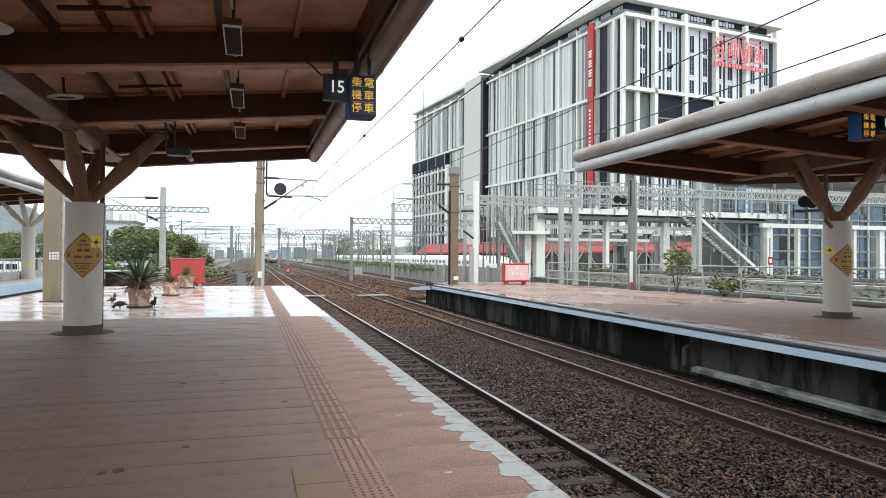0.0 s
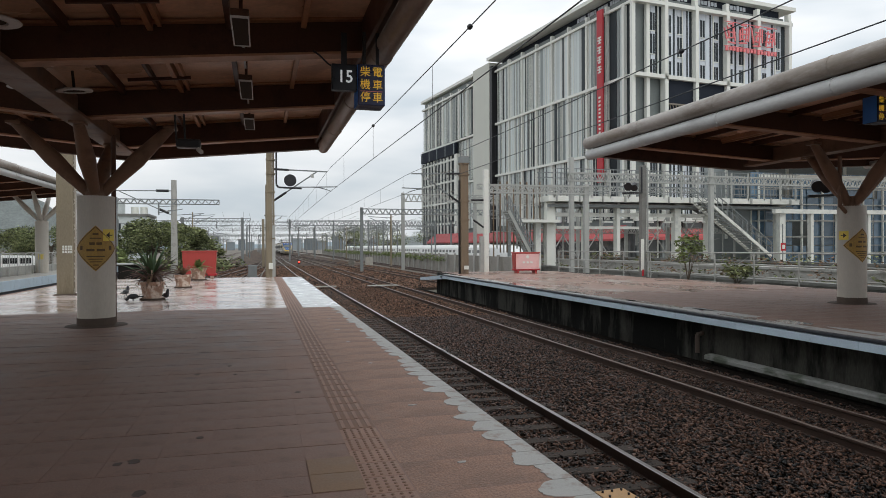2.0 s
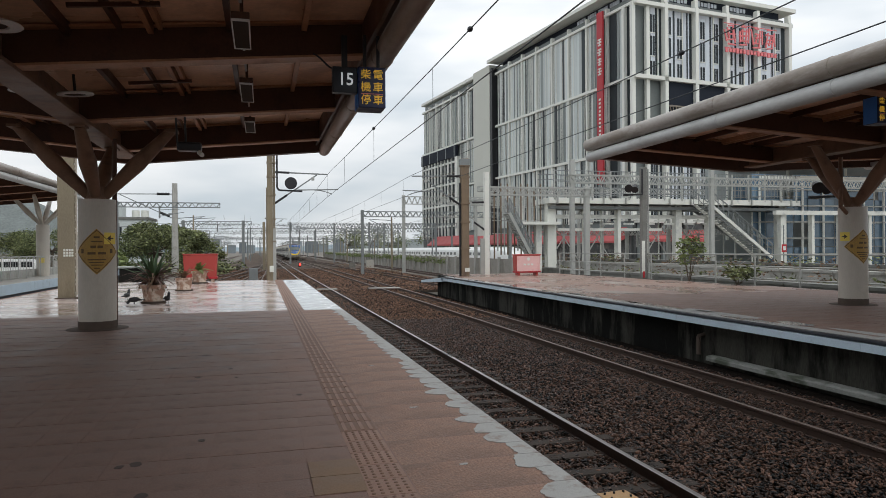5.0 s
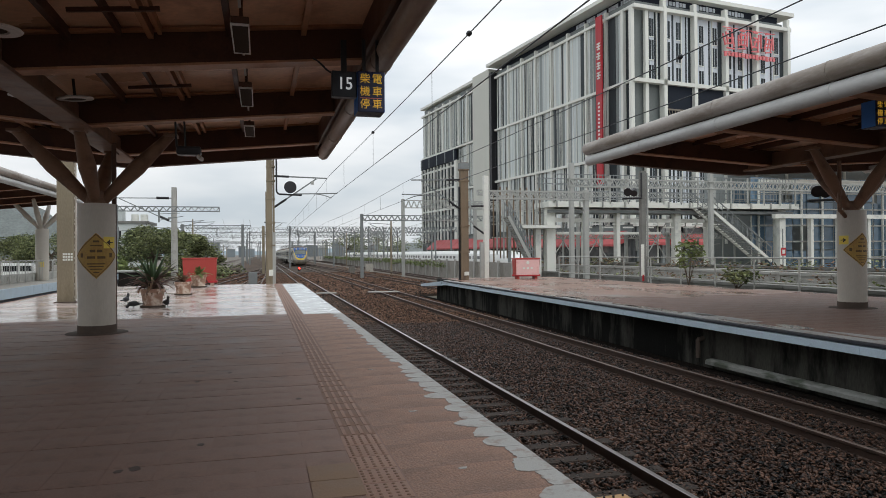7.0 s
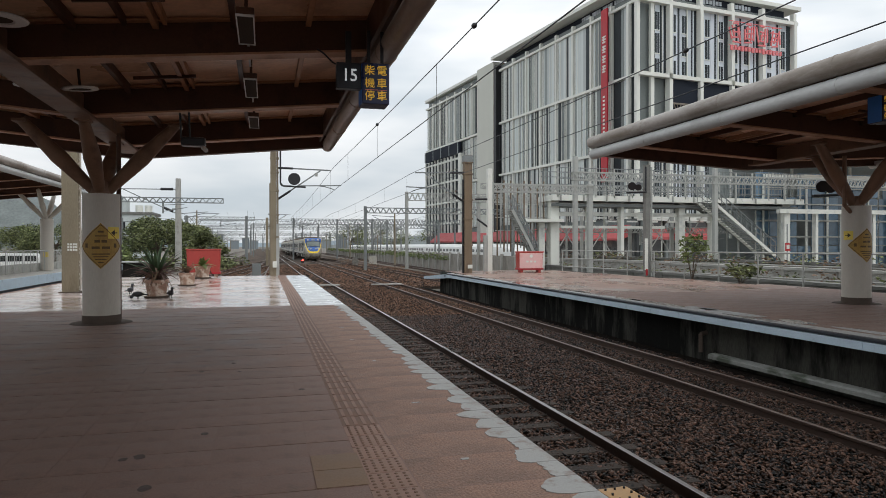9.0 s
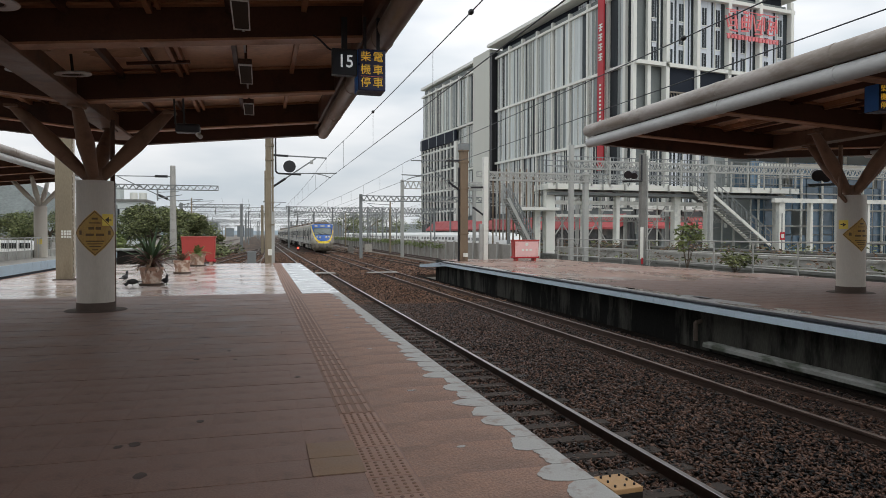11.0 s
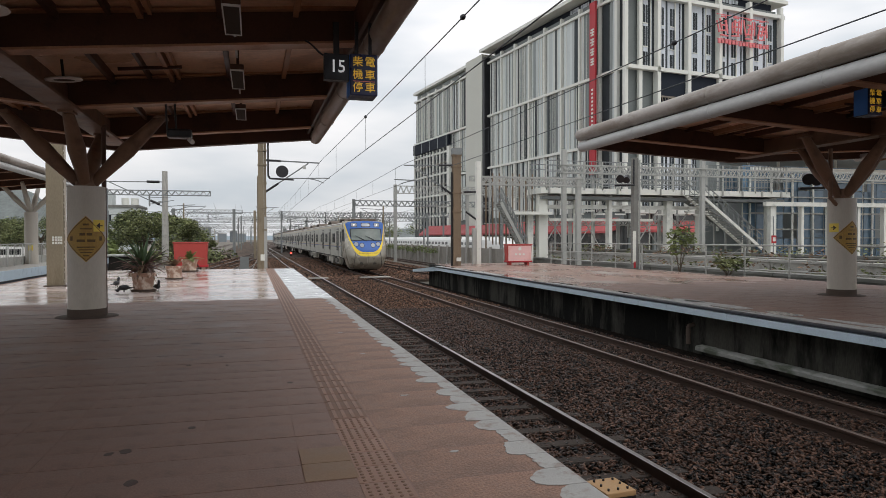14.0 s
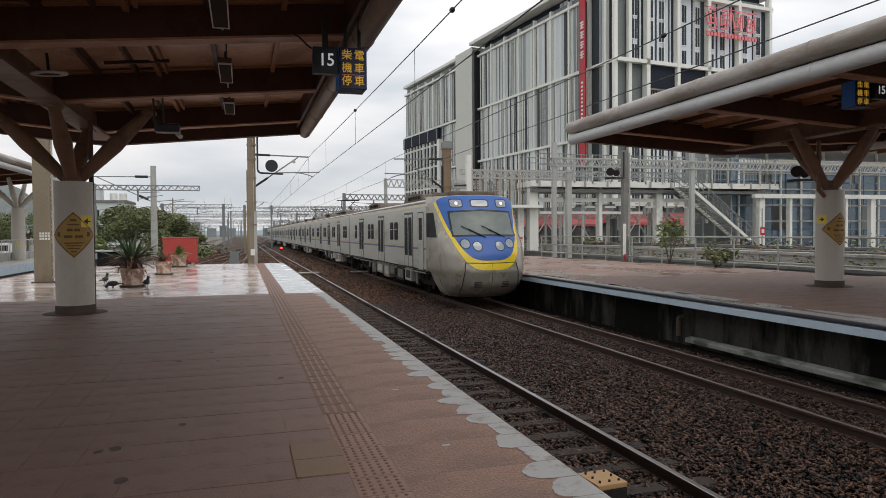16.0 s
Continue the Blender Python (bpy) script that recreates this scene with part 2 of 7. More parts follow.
M["pink"] = material("faded_pink_plastic", (0.80, 0.50, 0.48), 0.5, vary=0.10, scale=1.5, fine=40, second=(0.72, 0.36, 0.34), second_at=0.6)
M["yellow"] = material("yellow_label", (0.80, 0.62, 0.10), 0.5, vary=0.08)
M["diamond"] = material("ochre_label", (0.42, 0.255, 0.05), 0.5, vary=0.25, second=(0.34, 0.20, 0.05), second_at=0.55, second_scale=6)
M["faded_ink"] = material("faded_brown_ink", (0.12, 0.07, 0.02), 0.6)
M["ink"] = material("dark_ink", (0.05, 0.035, 0.02), 0.6)
M["sign_navy"] = material("navy_sign_face", (0.012, 0.016, 0.07), 0.35, vary=0.1)
M["sign_black"] = material("black_sign_face", (0.012, 0.014, 0.02), 0.4, vary=0.1)
M["sign_blue"] = material("blue_sign_side", (0.045, 0.20, 0.62), 0.4, vary=0.1)
M["sign_white"] = glowing("lit_white_digits", (0.75, 0.78, 0.8), 0.35)
M["sign_yellow"] = glowing("lit_yellow_characters", (0.90, 0.55, 0.06), 0.22)
M["terracotta"] = material("terracotta", (0.36, 0.215, 0.15), 0.6, vary=0.4, scale=5, fine=50, second=(0.56, 0.46, 0.38), second_at=0.53, second_scale=5)
M["soil"] = material("soil", (0.05, 0.035, 0.025), 0.95)
M["leaf"] = material("palm_leaf", (0.04, 0.075, 0.028), 0.65, vary=0.35, scale=3, fine=30, per_island=0.3)
M["leaf_dry"] = material("dry_leaf", (0.19, 0.12, 0.075), 0.7, vary=0.35, scale=3, fine=30, per_island=0.3)
M["leaf_brown"] = material("purple_brown_leaf", (0.13, 0.075, 0.062), 0.6, vary=0.4, scale=3, fine=30, per_island=0.5)
M["leaf_tree"] = material("tree_leaf", (0.165, 0.185, 0.078), 0.7, vary=0.45, scale=0.5, fine=20, per_island=0.8, bump=0, second=(0.085, 0.11, 0.045), second_at=0.56, second_scale=0.6)
M["leaf_light"] = material("light_leaf", (0.15, 0.19, 0.06), 0.6, vary=0.35, scale=1, fine=20, per_island=0.4, bump=0)
M["bark"] = material("bark", (0.11, 0.085, 0.06), 0.9, vary=0.3, bump=0.4)
# distance haze is mixed into both hill colours, paler and bluer further off
M["hill"] = material("wooded_hill_hazed", (0.17, 0.19, 0.185), 0.95, vary=0.35, scale=0.06, fine=0.4, bump=0)
M["hill_far"] = material("hazed_far_hill", (0.25, 0.31, 0.35), 0.95, vary=0.12, scale=0.03, fine=0.3, bump=0)
M["ground"] = material("trackside_ground", (0.20, 0.175, 0.15), 0.95, vary=0.3, scale=0.5, fine=8, bump=0.4, second=(0.13, 0.12, 0.10), second_at=0.54, second_scale=0.25)
M["bld_frame"] = material("white_facade_frame", (0.75, 0.755, 0.70), 0.55, vary=0.08, scale=0.3, fine=6, bump=0.0)
M["bld_light"] = material("pale_facade_panel", (0.57, 0.61, 0.60), 0.5, vary=0.10, scale=0.3, fine=6, bump=0.0, per_object=0.16)
M["bld_front"] = material("blue_white_front_panel", (0.60, 0.64, 0.69), 0.5, vary=0.08, scale=0.3, fine=6, bump=0.0, per_object=0.1)
M["bld_mid"] = material("grey_facade_panel", (0.22, 0.245, 0.24), 0.45, spec=0.3, vary=0.12, scale=0.3, fine=6, bump=0.0, per_object=0.3)
M["bld_dark"] = material("dark_facade_glass", (0.042, 0.05, 0.055), 0.5, vary=0.25, scale=0.3, fine=6, bump=0.0, per_object=0.4, spec=0.15)
M["bld_core"] = material("concrete_core", (0.60, 0.60, 0.54), 0.7, vary=0.08, scale=0.3, fine=5, bump=0.0)
# navy of attic and sign band, also painting the terrace recess's shade
M["bld_navy"] = material("navy_band_and_shade", (0.022, 0.027, 0.038), 0.7, spec=0.12, vary=0.2, scale=0.3)
M["shop_glass"] = material("shop_front_glass", (0.09, 0.095, 0.095), 0.2, vary=0.35, scale=0.25, fine=1.2, bump=0, spec=0.6, second=(0.22, 0.20, 0.18), second_at=0.58, second_scale=0.5)
M["lattice"] = material("bronze_lattice", (0.22, 0.19, 0.15), 0.5, vary=0.15, scale=0.5)
M["banner_red"] = material("red_banner", (0.45, 0.02, 0.03), 0.5, vary=0.08, scale=0.3, fine=5, bump=0)
M["sign_red"] = material("red_channel_sign", (0.78, 0.20, 0.21), 0.5, vary=0.1, scale=1, fine=5, bump=0)
M["awning"] = material("red_awning", (0.44, 0.085, 0.085), 0.6, vary=0.2, scale=0.5, fine=5, bump=0, per_object=0.25)
M["glass_blue"] = material("blue_glass", (0.10, 0.17, 0.24), 0.1, vary=0.3, scale=0.2, fine=2, bump=0, per_object=0.3, spec=0.8)
M["train_steel"] = material("train_stainless_steel", (0.50, 0.49, 0.44), 0.42, metal=0.3, vary=0.06, scale=0.7, fine=20, bump=0.03, stretch=(1, 0.2, 1), second=(0.35, 0.34, 0.30), second_at=0.6, second_scale=1.0)
M["train_nose"] = material("train_nose_paint", (0.36, 0.335, 0.28), 0.3, metal=0.2, vary=0.08, scale=1.0, fine=30, bump=0.02, second=(0.29, 0.262, 0.215), second_at=0.6, second_scale=1.2)
M["train_blue"] = material("train_blue_paint", (0.045, 0.13, 0.42), 0.42, vary=0.08, scale=1.0, fine=30, bump=0.0, spec=0.35)
M["train_yellow"] = material("train_yellow_paint", (0.82, 0.60, 0.03), 0.35, vary=0.05, scale=1.0, fine=30, bump=0.0, coat=0.2)
M["train_roof"] = material("train_roof_dirt", (0.155, 0.118, 0.09), 0.8, vary=0.35, scale=1.5, fine=30, second=(0.09, 0.068, 0.052), second_at=0.54, second_scale=2)
M["train_cream"] = material("train_cream_line", (0.66, 0.58, 0.42), 0.5, vary=0.08)
# underframe grime, with the shade beneath the train put into the colour
M["train_under"] = material("underframe_grime_shaded", (0.03, 0.027, 0.024), 0.9, spec=0.1, vary=0.4, scale=3, fine=30)
M["train_box"] = material("underframe_box", (0.27, 0.255, 0.225), 0.7, spec=0.3, vary=0.45, scale=3, fine=30, per_object=1.1)
M["train_glass"] = material("dark_train_glass", (0.016, 0.018, 0.02), 0.5, vary=0.2, scale=1, fine=5, bump=0, spec=0.08)
# grey-green base paints the sky's reflection; the glass itself hardly mirrors
M["windscreen"] = material("windscreen_reflection", (0.17, 0.20, 0.185), 0.34, vary=0.2, scale=0.8, fine=5, bump=0, spec=0.35)
M["train_orange"] = material("train_orange_line", (0.60, 0.43, 0.22), 0.5)
M["train_line"] = material("train_blue_line", (0.09, 0.13, 0.30), 0.45, vary=0.1)
M["lamp_glass"] = material("lamp_glass", (0.30, 0.34, 0.38), 0.12, vary=0.15, scale=4, fine=20, spec=0.8)
M["lamp_lit"] = glowing("lit_headlight", (1.0, 0.80, 0.70), 0.55)
M["signal_red"] = glowing("lit_red_signal", (1.0, 0.03, 0.02), 9.0)
M["tube"] = material("fluorescent_diffuser", (0.07, 0.055, 0.045), 0.95, spec=0.05)
M["tube_frame"] = material("lamp_frame", (0.62, 0.60, 0.58), 0.5)
M["wire"] = material("overhead_wire", (0.05, 0.055, 0.06), 0.6)
M["parked_white"] = material("parked_train_white", (0.80, 0.80, 0.78), 0.4, vary=0.05, scale=0.5, fine=8, bump=0)
M["parked_red"] = material("parked_train_red", (0.55, 0.12, 0.10), 0.5)
M["ochre_box"] = material("ochre_box_paint", (0.46, 0.28, 0.13), 0.6, vary=0.12, scale=6, fine=60)
M["puddle"] = material("wet_film", (0.20, 0.135, 0.11), 0.07, vary=0.15, scale=0.8, fine=10, bump=0, spec=0.9)
M["far_town"] = material("far_town_wall", (0.22, 0.25, 0.27), 0.8, vary=0.2, scale=0.1, fine=1, bump=0, per_object=0.4)


# ------------------------------------------------------------------ mesh helpers
def box(bm, c, s, rot=None, bevel=0.0):
    """A box of size s round c; rot a Matrix."""
    m = Matrix.Translation(c) @ (rot.to_4x4() if rot else Matrix.Identity(4)) @ Matrix.Diagonal((*s, 1))
    made = bmesh.ops.create_cube(bm, size=1.0, matrix=m)
    if bevel:
        edges = {e for v in made["verts"] for e in v.link_edges}
        bmesh.ops.bevel(bm, geom=list(edges), offset=bevel, segments=2, affect="EDGES", profile=0.6)
    return bm


def span(a, b):
    """A pose at the middle of a and b with its z axis along them, and their distance."""
    a, b = Vector(a), Vector(b)
    d = b - a
    return Matrix.Translation((a + b) / 2) @ d.to_track_quat("Z", "Y").to_matrix().to_4x4(), d.length


def rod(bm, a, b, r, r2=None, n=8, caps=True):
    m, d = span(a, b)
    bmesh.ops.create_cone(bm, cap_ends=caps, segments=n, radius1=r, radius2=r if r2 is None else r2, depth=d, matrix=m)
    return bm


def bar(bm, a, b, w, h):
    """A square bar from a to b; w across, h upright as near as can be."""
    m, d = span(a, b)
    bmesh.ops.create_cube(bm, size=1.0, matrix=m @ Matrix.Diagonal((w, h, d, 1)))
    return bm


def ball(bm, c, r, squash=(1, 1, 1), sub=2):
    bmesh.ops.create_icosphere(bm, subdivisions=sub, radius=1.0, matrix=Matrix.Translation(c) @ Matrix.Diagonal((r * squash[0], r * squash[1], r * squash[2], 1)))
    return bm


def prism(bm, points, axis, lo, hi):
    """Extrudes a closed outline of 2D points along an axis (0 x, 1 y, 2 z) from lo to hi."""
    def at(p, k):
        q = [p[0], p[1]]
        q.insert(axis, k)
        return q
    a = [bm.verts.new(at(p, lo)) for p in points]
    b = [bm.verts.new(at(p, hi)) for p in points]
    bm.faces.new(a)
    bm.faces.new(list(reversed(b)))
    for i in range(len(points)):
        j = (i + 1) % len(points)
        bm.faces.new((a[i], b[i], b[j], a[j]))
    bmesh.ops.recalc_face_normals(bm, faces=bm.faces[:])
    return bm


def mesh_of(bm, name, mat, smooth=False):
    me = bpy.data.meshes.new(name)
    if smooth:
        for f in bm.faces:
            f.smooth = True
    bm.to_mesh(me)
    bm.free()
    me.materials.append(M[mat] if isinstance(mat, str) else mat)
    if smooth:
        me.set_sharp_from_angle(angle=radians(38))
    return me


def part(name, bm, mat, parent=None, label="", smooth=False):
    ob = new(name, mesh_of(bm, name, mat, smooth))
    ob.parent = parent
    return tagged(ob, label)


def shared(name, me, parent, m):
    ob = new(name, me)
    ob.parent = parent
    ob.matrix_basis = m
    return ob


def thing(name, label, category, m=None, group="", kind=""):
    ob = new(name)
    ob.empty_display_size = 0.2
    if m:
        ob.matrix_basis = m
    return tagged(ob, label, category, group, kind)


def solo(name, bm, mat, label, category, m=None, group="", kind="", smooth=False):
    ob = new(name, mesh_of(bm, name, mat, smooth))
    if m:
        ob.matrix_basis = m
    return tagged(ob, label, category, group, kind)


def N():
    return bmesh.new()


def raw(name, verts, faces, mat):
    me = bpy.data.meshes.new(name)
    me.from_pydata([tuple(v) for v in verts], [], [tuple(f) for f in faces])
    me.materials.append(M[mat])
    return me


def words(name, body, size, mat, m, parent, depth=0.004, squeeze=1.0, bold=0.0):
    """Raised characters in the built-in font, as a mesh, centred at m."""
    cu = bpy.data.curves.new(name, "FONT")
    cu.body, cu.size, cu.extrude, cu.align_x, cu.align_y, cu.offset = body, size, depth, "CENTER", "CENTER", bold
    cu.resolution_u = 3
    tmp = new(name + "_outline", cu)
    bpy.context.view_layer.update()
    me = bpy.data.meshes.new_from_object(tmp.evaluated_get(bpy.context.evaluated_depsgraph_get()))
    bpy.data.objects.remove(tmp)
    me.materials.clear()
    me.materials.append(M[mat])
    ob = new(name, me)
    ob.parent = parent
    ob.matrix_basis = m @ Matrix.Diagonal((squeeze, 1, 1, 1))
    return ob


rng = random.Random(7)
RAIL = -0.91      # rail top below the platform
BED = -1.10       # ballast surface
EDGE_L, EDGE_R = 1.93, 9.18
T1, T2 = 3.49, 7.63   # track centres

# ------------------------------------------------------------------ ground and trackbed
bm = N()
prism(bm, [(-900, -60), (900, -60), (900, 2400), (-900, 2400)], 2, BED - 0.6, BED - 0.12)
solo("ground", bm, "ground", "grey brown trackside ground reaching the hills", "ground", kind="structure")

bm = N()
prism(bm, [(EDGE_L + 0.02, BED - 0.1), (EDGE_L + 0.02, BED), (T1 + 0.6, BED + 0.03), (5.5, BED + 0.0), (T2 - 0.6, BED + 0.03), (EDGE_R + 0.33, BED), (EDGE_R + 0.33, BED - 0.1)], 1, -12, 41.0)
solo("ballast_bed", bm, "ballast_bed", "gravel bed between the platforms, blackened for the shade between stones", "trackbed", kind="structure")
bm = N()
prism(bm, [(-6, BED - 0.1), (-5, BED + 0.02), (14.6, BED + 0.02), (15.6, BED - 0.1)], 1, 41.0, 620)
solo("ballast_bed_far", bm, "bed_far", "brown gravel bed of the station throat", "trackbed", kind="structure")
bm = N()
prism(bm, [(-11.0, BED - 0.1), (-11.0, BED), (-7.9, BED), (-7.9, BED - 0.1)], 1, -12, 60)
solo("ballast_bed_side", bm, "bed_far", "brown gravel bed of the side track", "trackbed", kind="structure")


# loose stones: one scatter with random orientation
def scatter(name, count, x0, x1, y0, y1, lo, hi, z, skip, mat="stone"):
    r = np.random.RandomState(11)
    t = (1 + 5 ** 0.5) / 2
    base = np.array([(0.1, 0, 0.55), (1.65, 0.1, 0.1), (0.2, 0.85, 0.0), (-1.55, 0.2, 0.12), (0, -0.85, 0.1), (0.1, 0, -0.5)])
    tri = np.array([(0, 1, 2), (0, 2, 3), (0, 3, 4), (0, 4, 1), (5, 2, 1), (5, 3, 2), (5, 4, 3), (5, 1, 4)])
    x = r.uniform(x0, x1, count)
    u = r.uniform(0, 1, count)
    y = y0 + (y1 - y0) * u ** 1.35
    keep = np.ones(count, bool)
    for a, b in skip:
        keep &= ~((x > a) & (x < b))
    x, y = x[keep], y[keep]
    k = len(x)
    turn = r.uniform(0, math.pi, k)
    q = np.stack([np.cos(turn), r.normal(0, 0.24, k), r.normal(0, 0.24, k), np.sin(turn)], 1)
    q /= np.linalg.norm(q, axis=1)[:, None]
    w, a, b, c = q.T
    R = np.stack([1 - 2 * (b * b + c * c), 2 * (a * b - c * w), 2 * (a * c + b * w), 2 * (a * b + c * w), 1 - 2 * (a * a + c * c), 2 * (b * c - a * w),
                  2 * (a * c - b * w), 2 * (b * c + a * w), 1 - 2 * (a * a + b * b)], 1).reshape(k, 3, 3)
    size = r.uniform(lo, hi, k)[:, None, None] * r.uniform(0.65, 1.25, (k, 1, 3)) * r.uniform(0.8, 1.2, (k, 6, 1))
    v = np.einsum("kij,knj->kni", R, base[None] * size)
    v += np.stack([x, y, z + r.uniform(-0.012, 0.03, k)], 1)[:, None]
    f = tri[None] + 6 * np.arange(k)[:, None, None]
    me = bpy.data.meshes.new(name)
    me.vertices.add(k * 6)
    me.vertices.foreach_set("co", v.reshape(-1))
    me.loops.add(k * 24)
    me.loops.foreach_set("vertex_index", f.reshape(-1).astype(np.int32))
    me.polygons.add(k * 8)
    me.polygons.foreach_set("loop_start", np.arange(0, k * 24, 3, dtype=np.int32))
    me.update(calc_edges=True)
    me.materials.append(M[mat])
    return me


RAILS = [(T1 - 0.60, T1 - 0.53), (T1 + 0.53, T1 + 0.60), (T2 - 0.60, T2 - 0.53), (T2 + 0.53, T2 + 0.60)]
st = new("ballast_stones", scatter("ballast_stones", 135000, EDGE_L + 0.05, EDGE_R - 0.28, 1.6, 24, 0.016, 0.035, BED + 0.03, RAILS))
tagged(st, "loose reddish brown ballast stones between the platforms", "gravel", kind="stuff")
st = new("ballast_stones_far", scatter("ballast_stones_far", 34000, EDGE_L + 0.05, EDGE_R - 0.2, 24, 46, 0.022, 0.045, BED + 0.03, RAILS, "stone_lighter"))
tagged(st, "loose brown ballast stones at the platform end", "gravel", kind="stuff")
st = new("ballast_stones_yard", scatter("ballast_stones_yard", 42000, -5.0, 14.4, 41.2, 92, 0.045, 0.085, BED + 0.03, RAILS, "stone_lighter"))
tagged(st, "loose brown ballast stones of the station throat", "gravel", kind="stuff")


# ------------------------------------------------------------------ tracks
def rail_mesh(length, top="rail_top"):
    prof = [(-0.06, -0.17), (0.06, -0.17), (0.06, -0.155), (0.012, -0.13), (0.01, -0.05), (0.034, -0.036), (0.034, -0.004), (0.028, 0.0),
            (-0.028, 0.0), (-0.034, -0.004), (-0.034, -0.036), (-0.01, -0.05), (-0.012, -0.13), (-0.06, -0.155)]
    b = prism(N(), prof, 1, 0, length)
    me = mesh_of(b, "rail", "rail_side")
    me.materials.append(M[top])
    for p in me.polygons:
        if p.normal.z > 0.5 and p.center.z > -0.01:
            p.material_index = 1
    return me


def sleeper_mesh():
    b = N()
    prof = [(-0.14, -0.12), (0.14, -0.12), (0.10, 0.04), (-0.10, 0.04)]
    prism(b, prof, 0, -1.0, 1.0)
    me = mesh_of(b, "sleeper", "sleeper")
    return me


def clip_mesh():
    b = N()
    box(b, (0, 0, 0), (0.07, 0.09, 0.035))
    box(b, (0, 0, 0.025), (0.03, 0.06, 0.02))
    return mesh_of(b, "rail_clip", "rail_side")


ME_SLEEPER, ME_CLIP = sleeper_mesh(), clip_mesh()


def track(label, x, y0, y1, ysleep, turn=0.0):
    tr = thing("railway_track", label, "track", pose(x, y0, RAIL, 0, 0, turn), "railway tracks")
    me = rail_mesh(y1 - y0, "rail_dull" if "rusty" in label else "rail_worn" if "arriving" in label else "rail_top")
    for s in (-0.567, 0.567):
        shared("rail", me, tr, pose(s, 0, 0))
    y = 0.2
    i = 0
    while y < min(ysleep, y1 - y0):
        shared("sleeper", ME_SLEEPER, tr, pose(0, y, -0.165 if x < 5 else -0.19))
        if 2 < y + y0 < 15:
            for s in (-0.652, -0.482, 0.482, 0.652):
                shared("rail_clip", ME_CLIP, tr, pose(s, y, -0.135))
        y += 0.61
        i += 1
    return tr


track("polished rails on concrete sleepers beside the tactile platform", T1, -6, 620, 64)
track("polished rails used by the arriving train", T2, -6, 620, 64)
track("rusty rails beside the side platform", -9.45, -6, 330, 10)
track("rusty rails with slight skew in the yard", 12.2, 44, 520, 0, 1.2)
track("rusty rails crossing towards the yard", -1.6, 44, 320, 0, -3.0)
track("rusty rails crossing towards the yard", -4.4, 52, 300, 0, -4.5)
track("rusty rails crossing towards the yard", -0.8, 46, 300, 0, -1.2)
track("rusty rails crossing towards the yard", -8.0, 64, 320, 0, 2.0)

for x, y0, y1, turn in ((-2.6, 62, 300, -6.0), (-12.5, 66, 330, 3.4), (-15.5, 70, 330, 1.5), (16.2, 60, 420, -0.4), (20.5, 70, 420, 0.8)):
    track("rusty rails of the station yard", x, y0, y1, 0, turn)

# ------------------------------------------------------------------ near platform
P_END = 34.8
bm = N()
prism(bm, [(EDGE_L - 0.12, -1.25), (EDGE_L - 0.12, -0.22), (EDGE_L - 0.02, -0.2), (EDGE_L - 0.02, -0.0025), (-7.9, -0.0025), (-7.9, -0.2), (-7.8, -0.22), (-7.8, -1.25)], 1, -12, P_END)
plat = solo("platform_near", bm, "grout", "brown tiled island platform, wet beyond the canopy", "platform", kind="structure")

TILE = 0.333
me_tile = mesh_of(box(N(), (0, 0, -0.012), (TILE - 0.005, TILE - 0.005, 0.024), bevel=0.0), "tile", "tile")
WET = 17.0


def wet_line(x):
    return WET + 0.01 * math.sin(x * 4.1)


TX0 = 0.63
near_tiles = []
dry_v, dry_f, wet_v, wet_f = [], [], [], []


def add_quad_tile(v, f, x, y, hx, hy, z):
    n = len(v)
    h = 0.02
    v += [(x - hx, y - hy, z), (x + hx, y - hy, z), (x + hx, y + hy, z), (x - hx, y + hy, z),
          (x - hx, y - hy, z - h), (x + hx, y - hy, z - h), (x + hx, y + hy, z - h), (x - hx, y + hy, z - h)]
    f += [(n, n + 1, n + 2, n + 3), (n + 4, n + 5, n + 1, n), (n + 5, n + 6, n + 2, n + 1), (n + 6, n + 7, n + 3, n + 2), (n + 7, n + 4, n, n + 3)]


cols = int((TX0 + 7.85) / TILE)
for i in range(cols):
    x = TX0 - TILE / 2 - i * TILE
    y = -3.0
    while y < P_END - 0.1:
        dz = 0.0015 * math.sin(i * 12.9 + y * 7.3)
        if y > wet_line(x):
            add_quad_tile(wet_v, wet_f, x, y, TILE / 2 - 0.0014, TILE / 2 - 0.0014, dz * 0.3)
        elif 3.2 < y < 8.2 and -2.7 < x:
            near_tiles.append((x, y, dz))
        else:
            add_quad_tile(dry_v, dry_f, x, y, TILE / 2 - 0.0018, TILE / 2 - 0.0018, dz)
        y += TILE
for x, y, dz in near_tiles[:300]:
    shared("tile", me_tile, plat, pose(x, y, dz))
for x, y, dz in near_tiles[300:]:
    add_quad_tile(dry_v, dry_f, x, y, TILE / 2 - 0.0018, TILE / 2 - 0.0018, dz)
for nm, v, f, mt in (("dry_tiles", dry_v, dry_f, "tile_rest"), ("wet_tiles", wet_v, wet_f, "tile_wet_sheen")):
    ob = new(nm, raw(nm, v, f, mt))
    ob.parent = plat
    tagged(ob, "matt brown square tiles under the canopy" if nm == "dry_tiles" else "rain-wet tiles with the sky's sheen in their pale colour", kind="stuff")


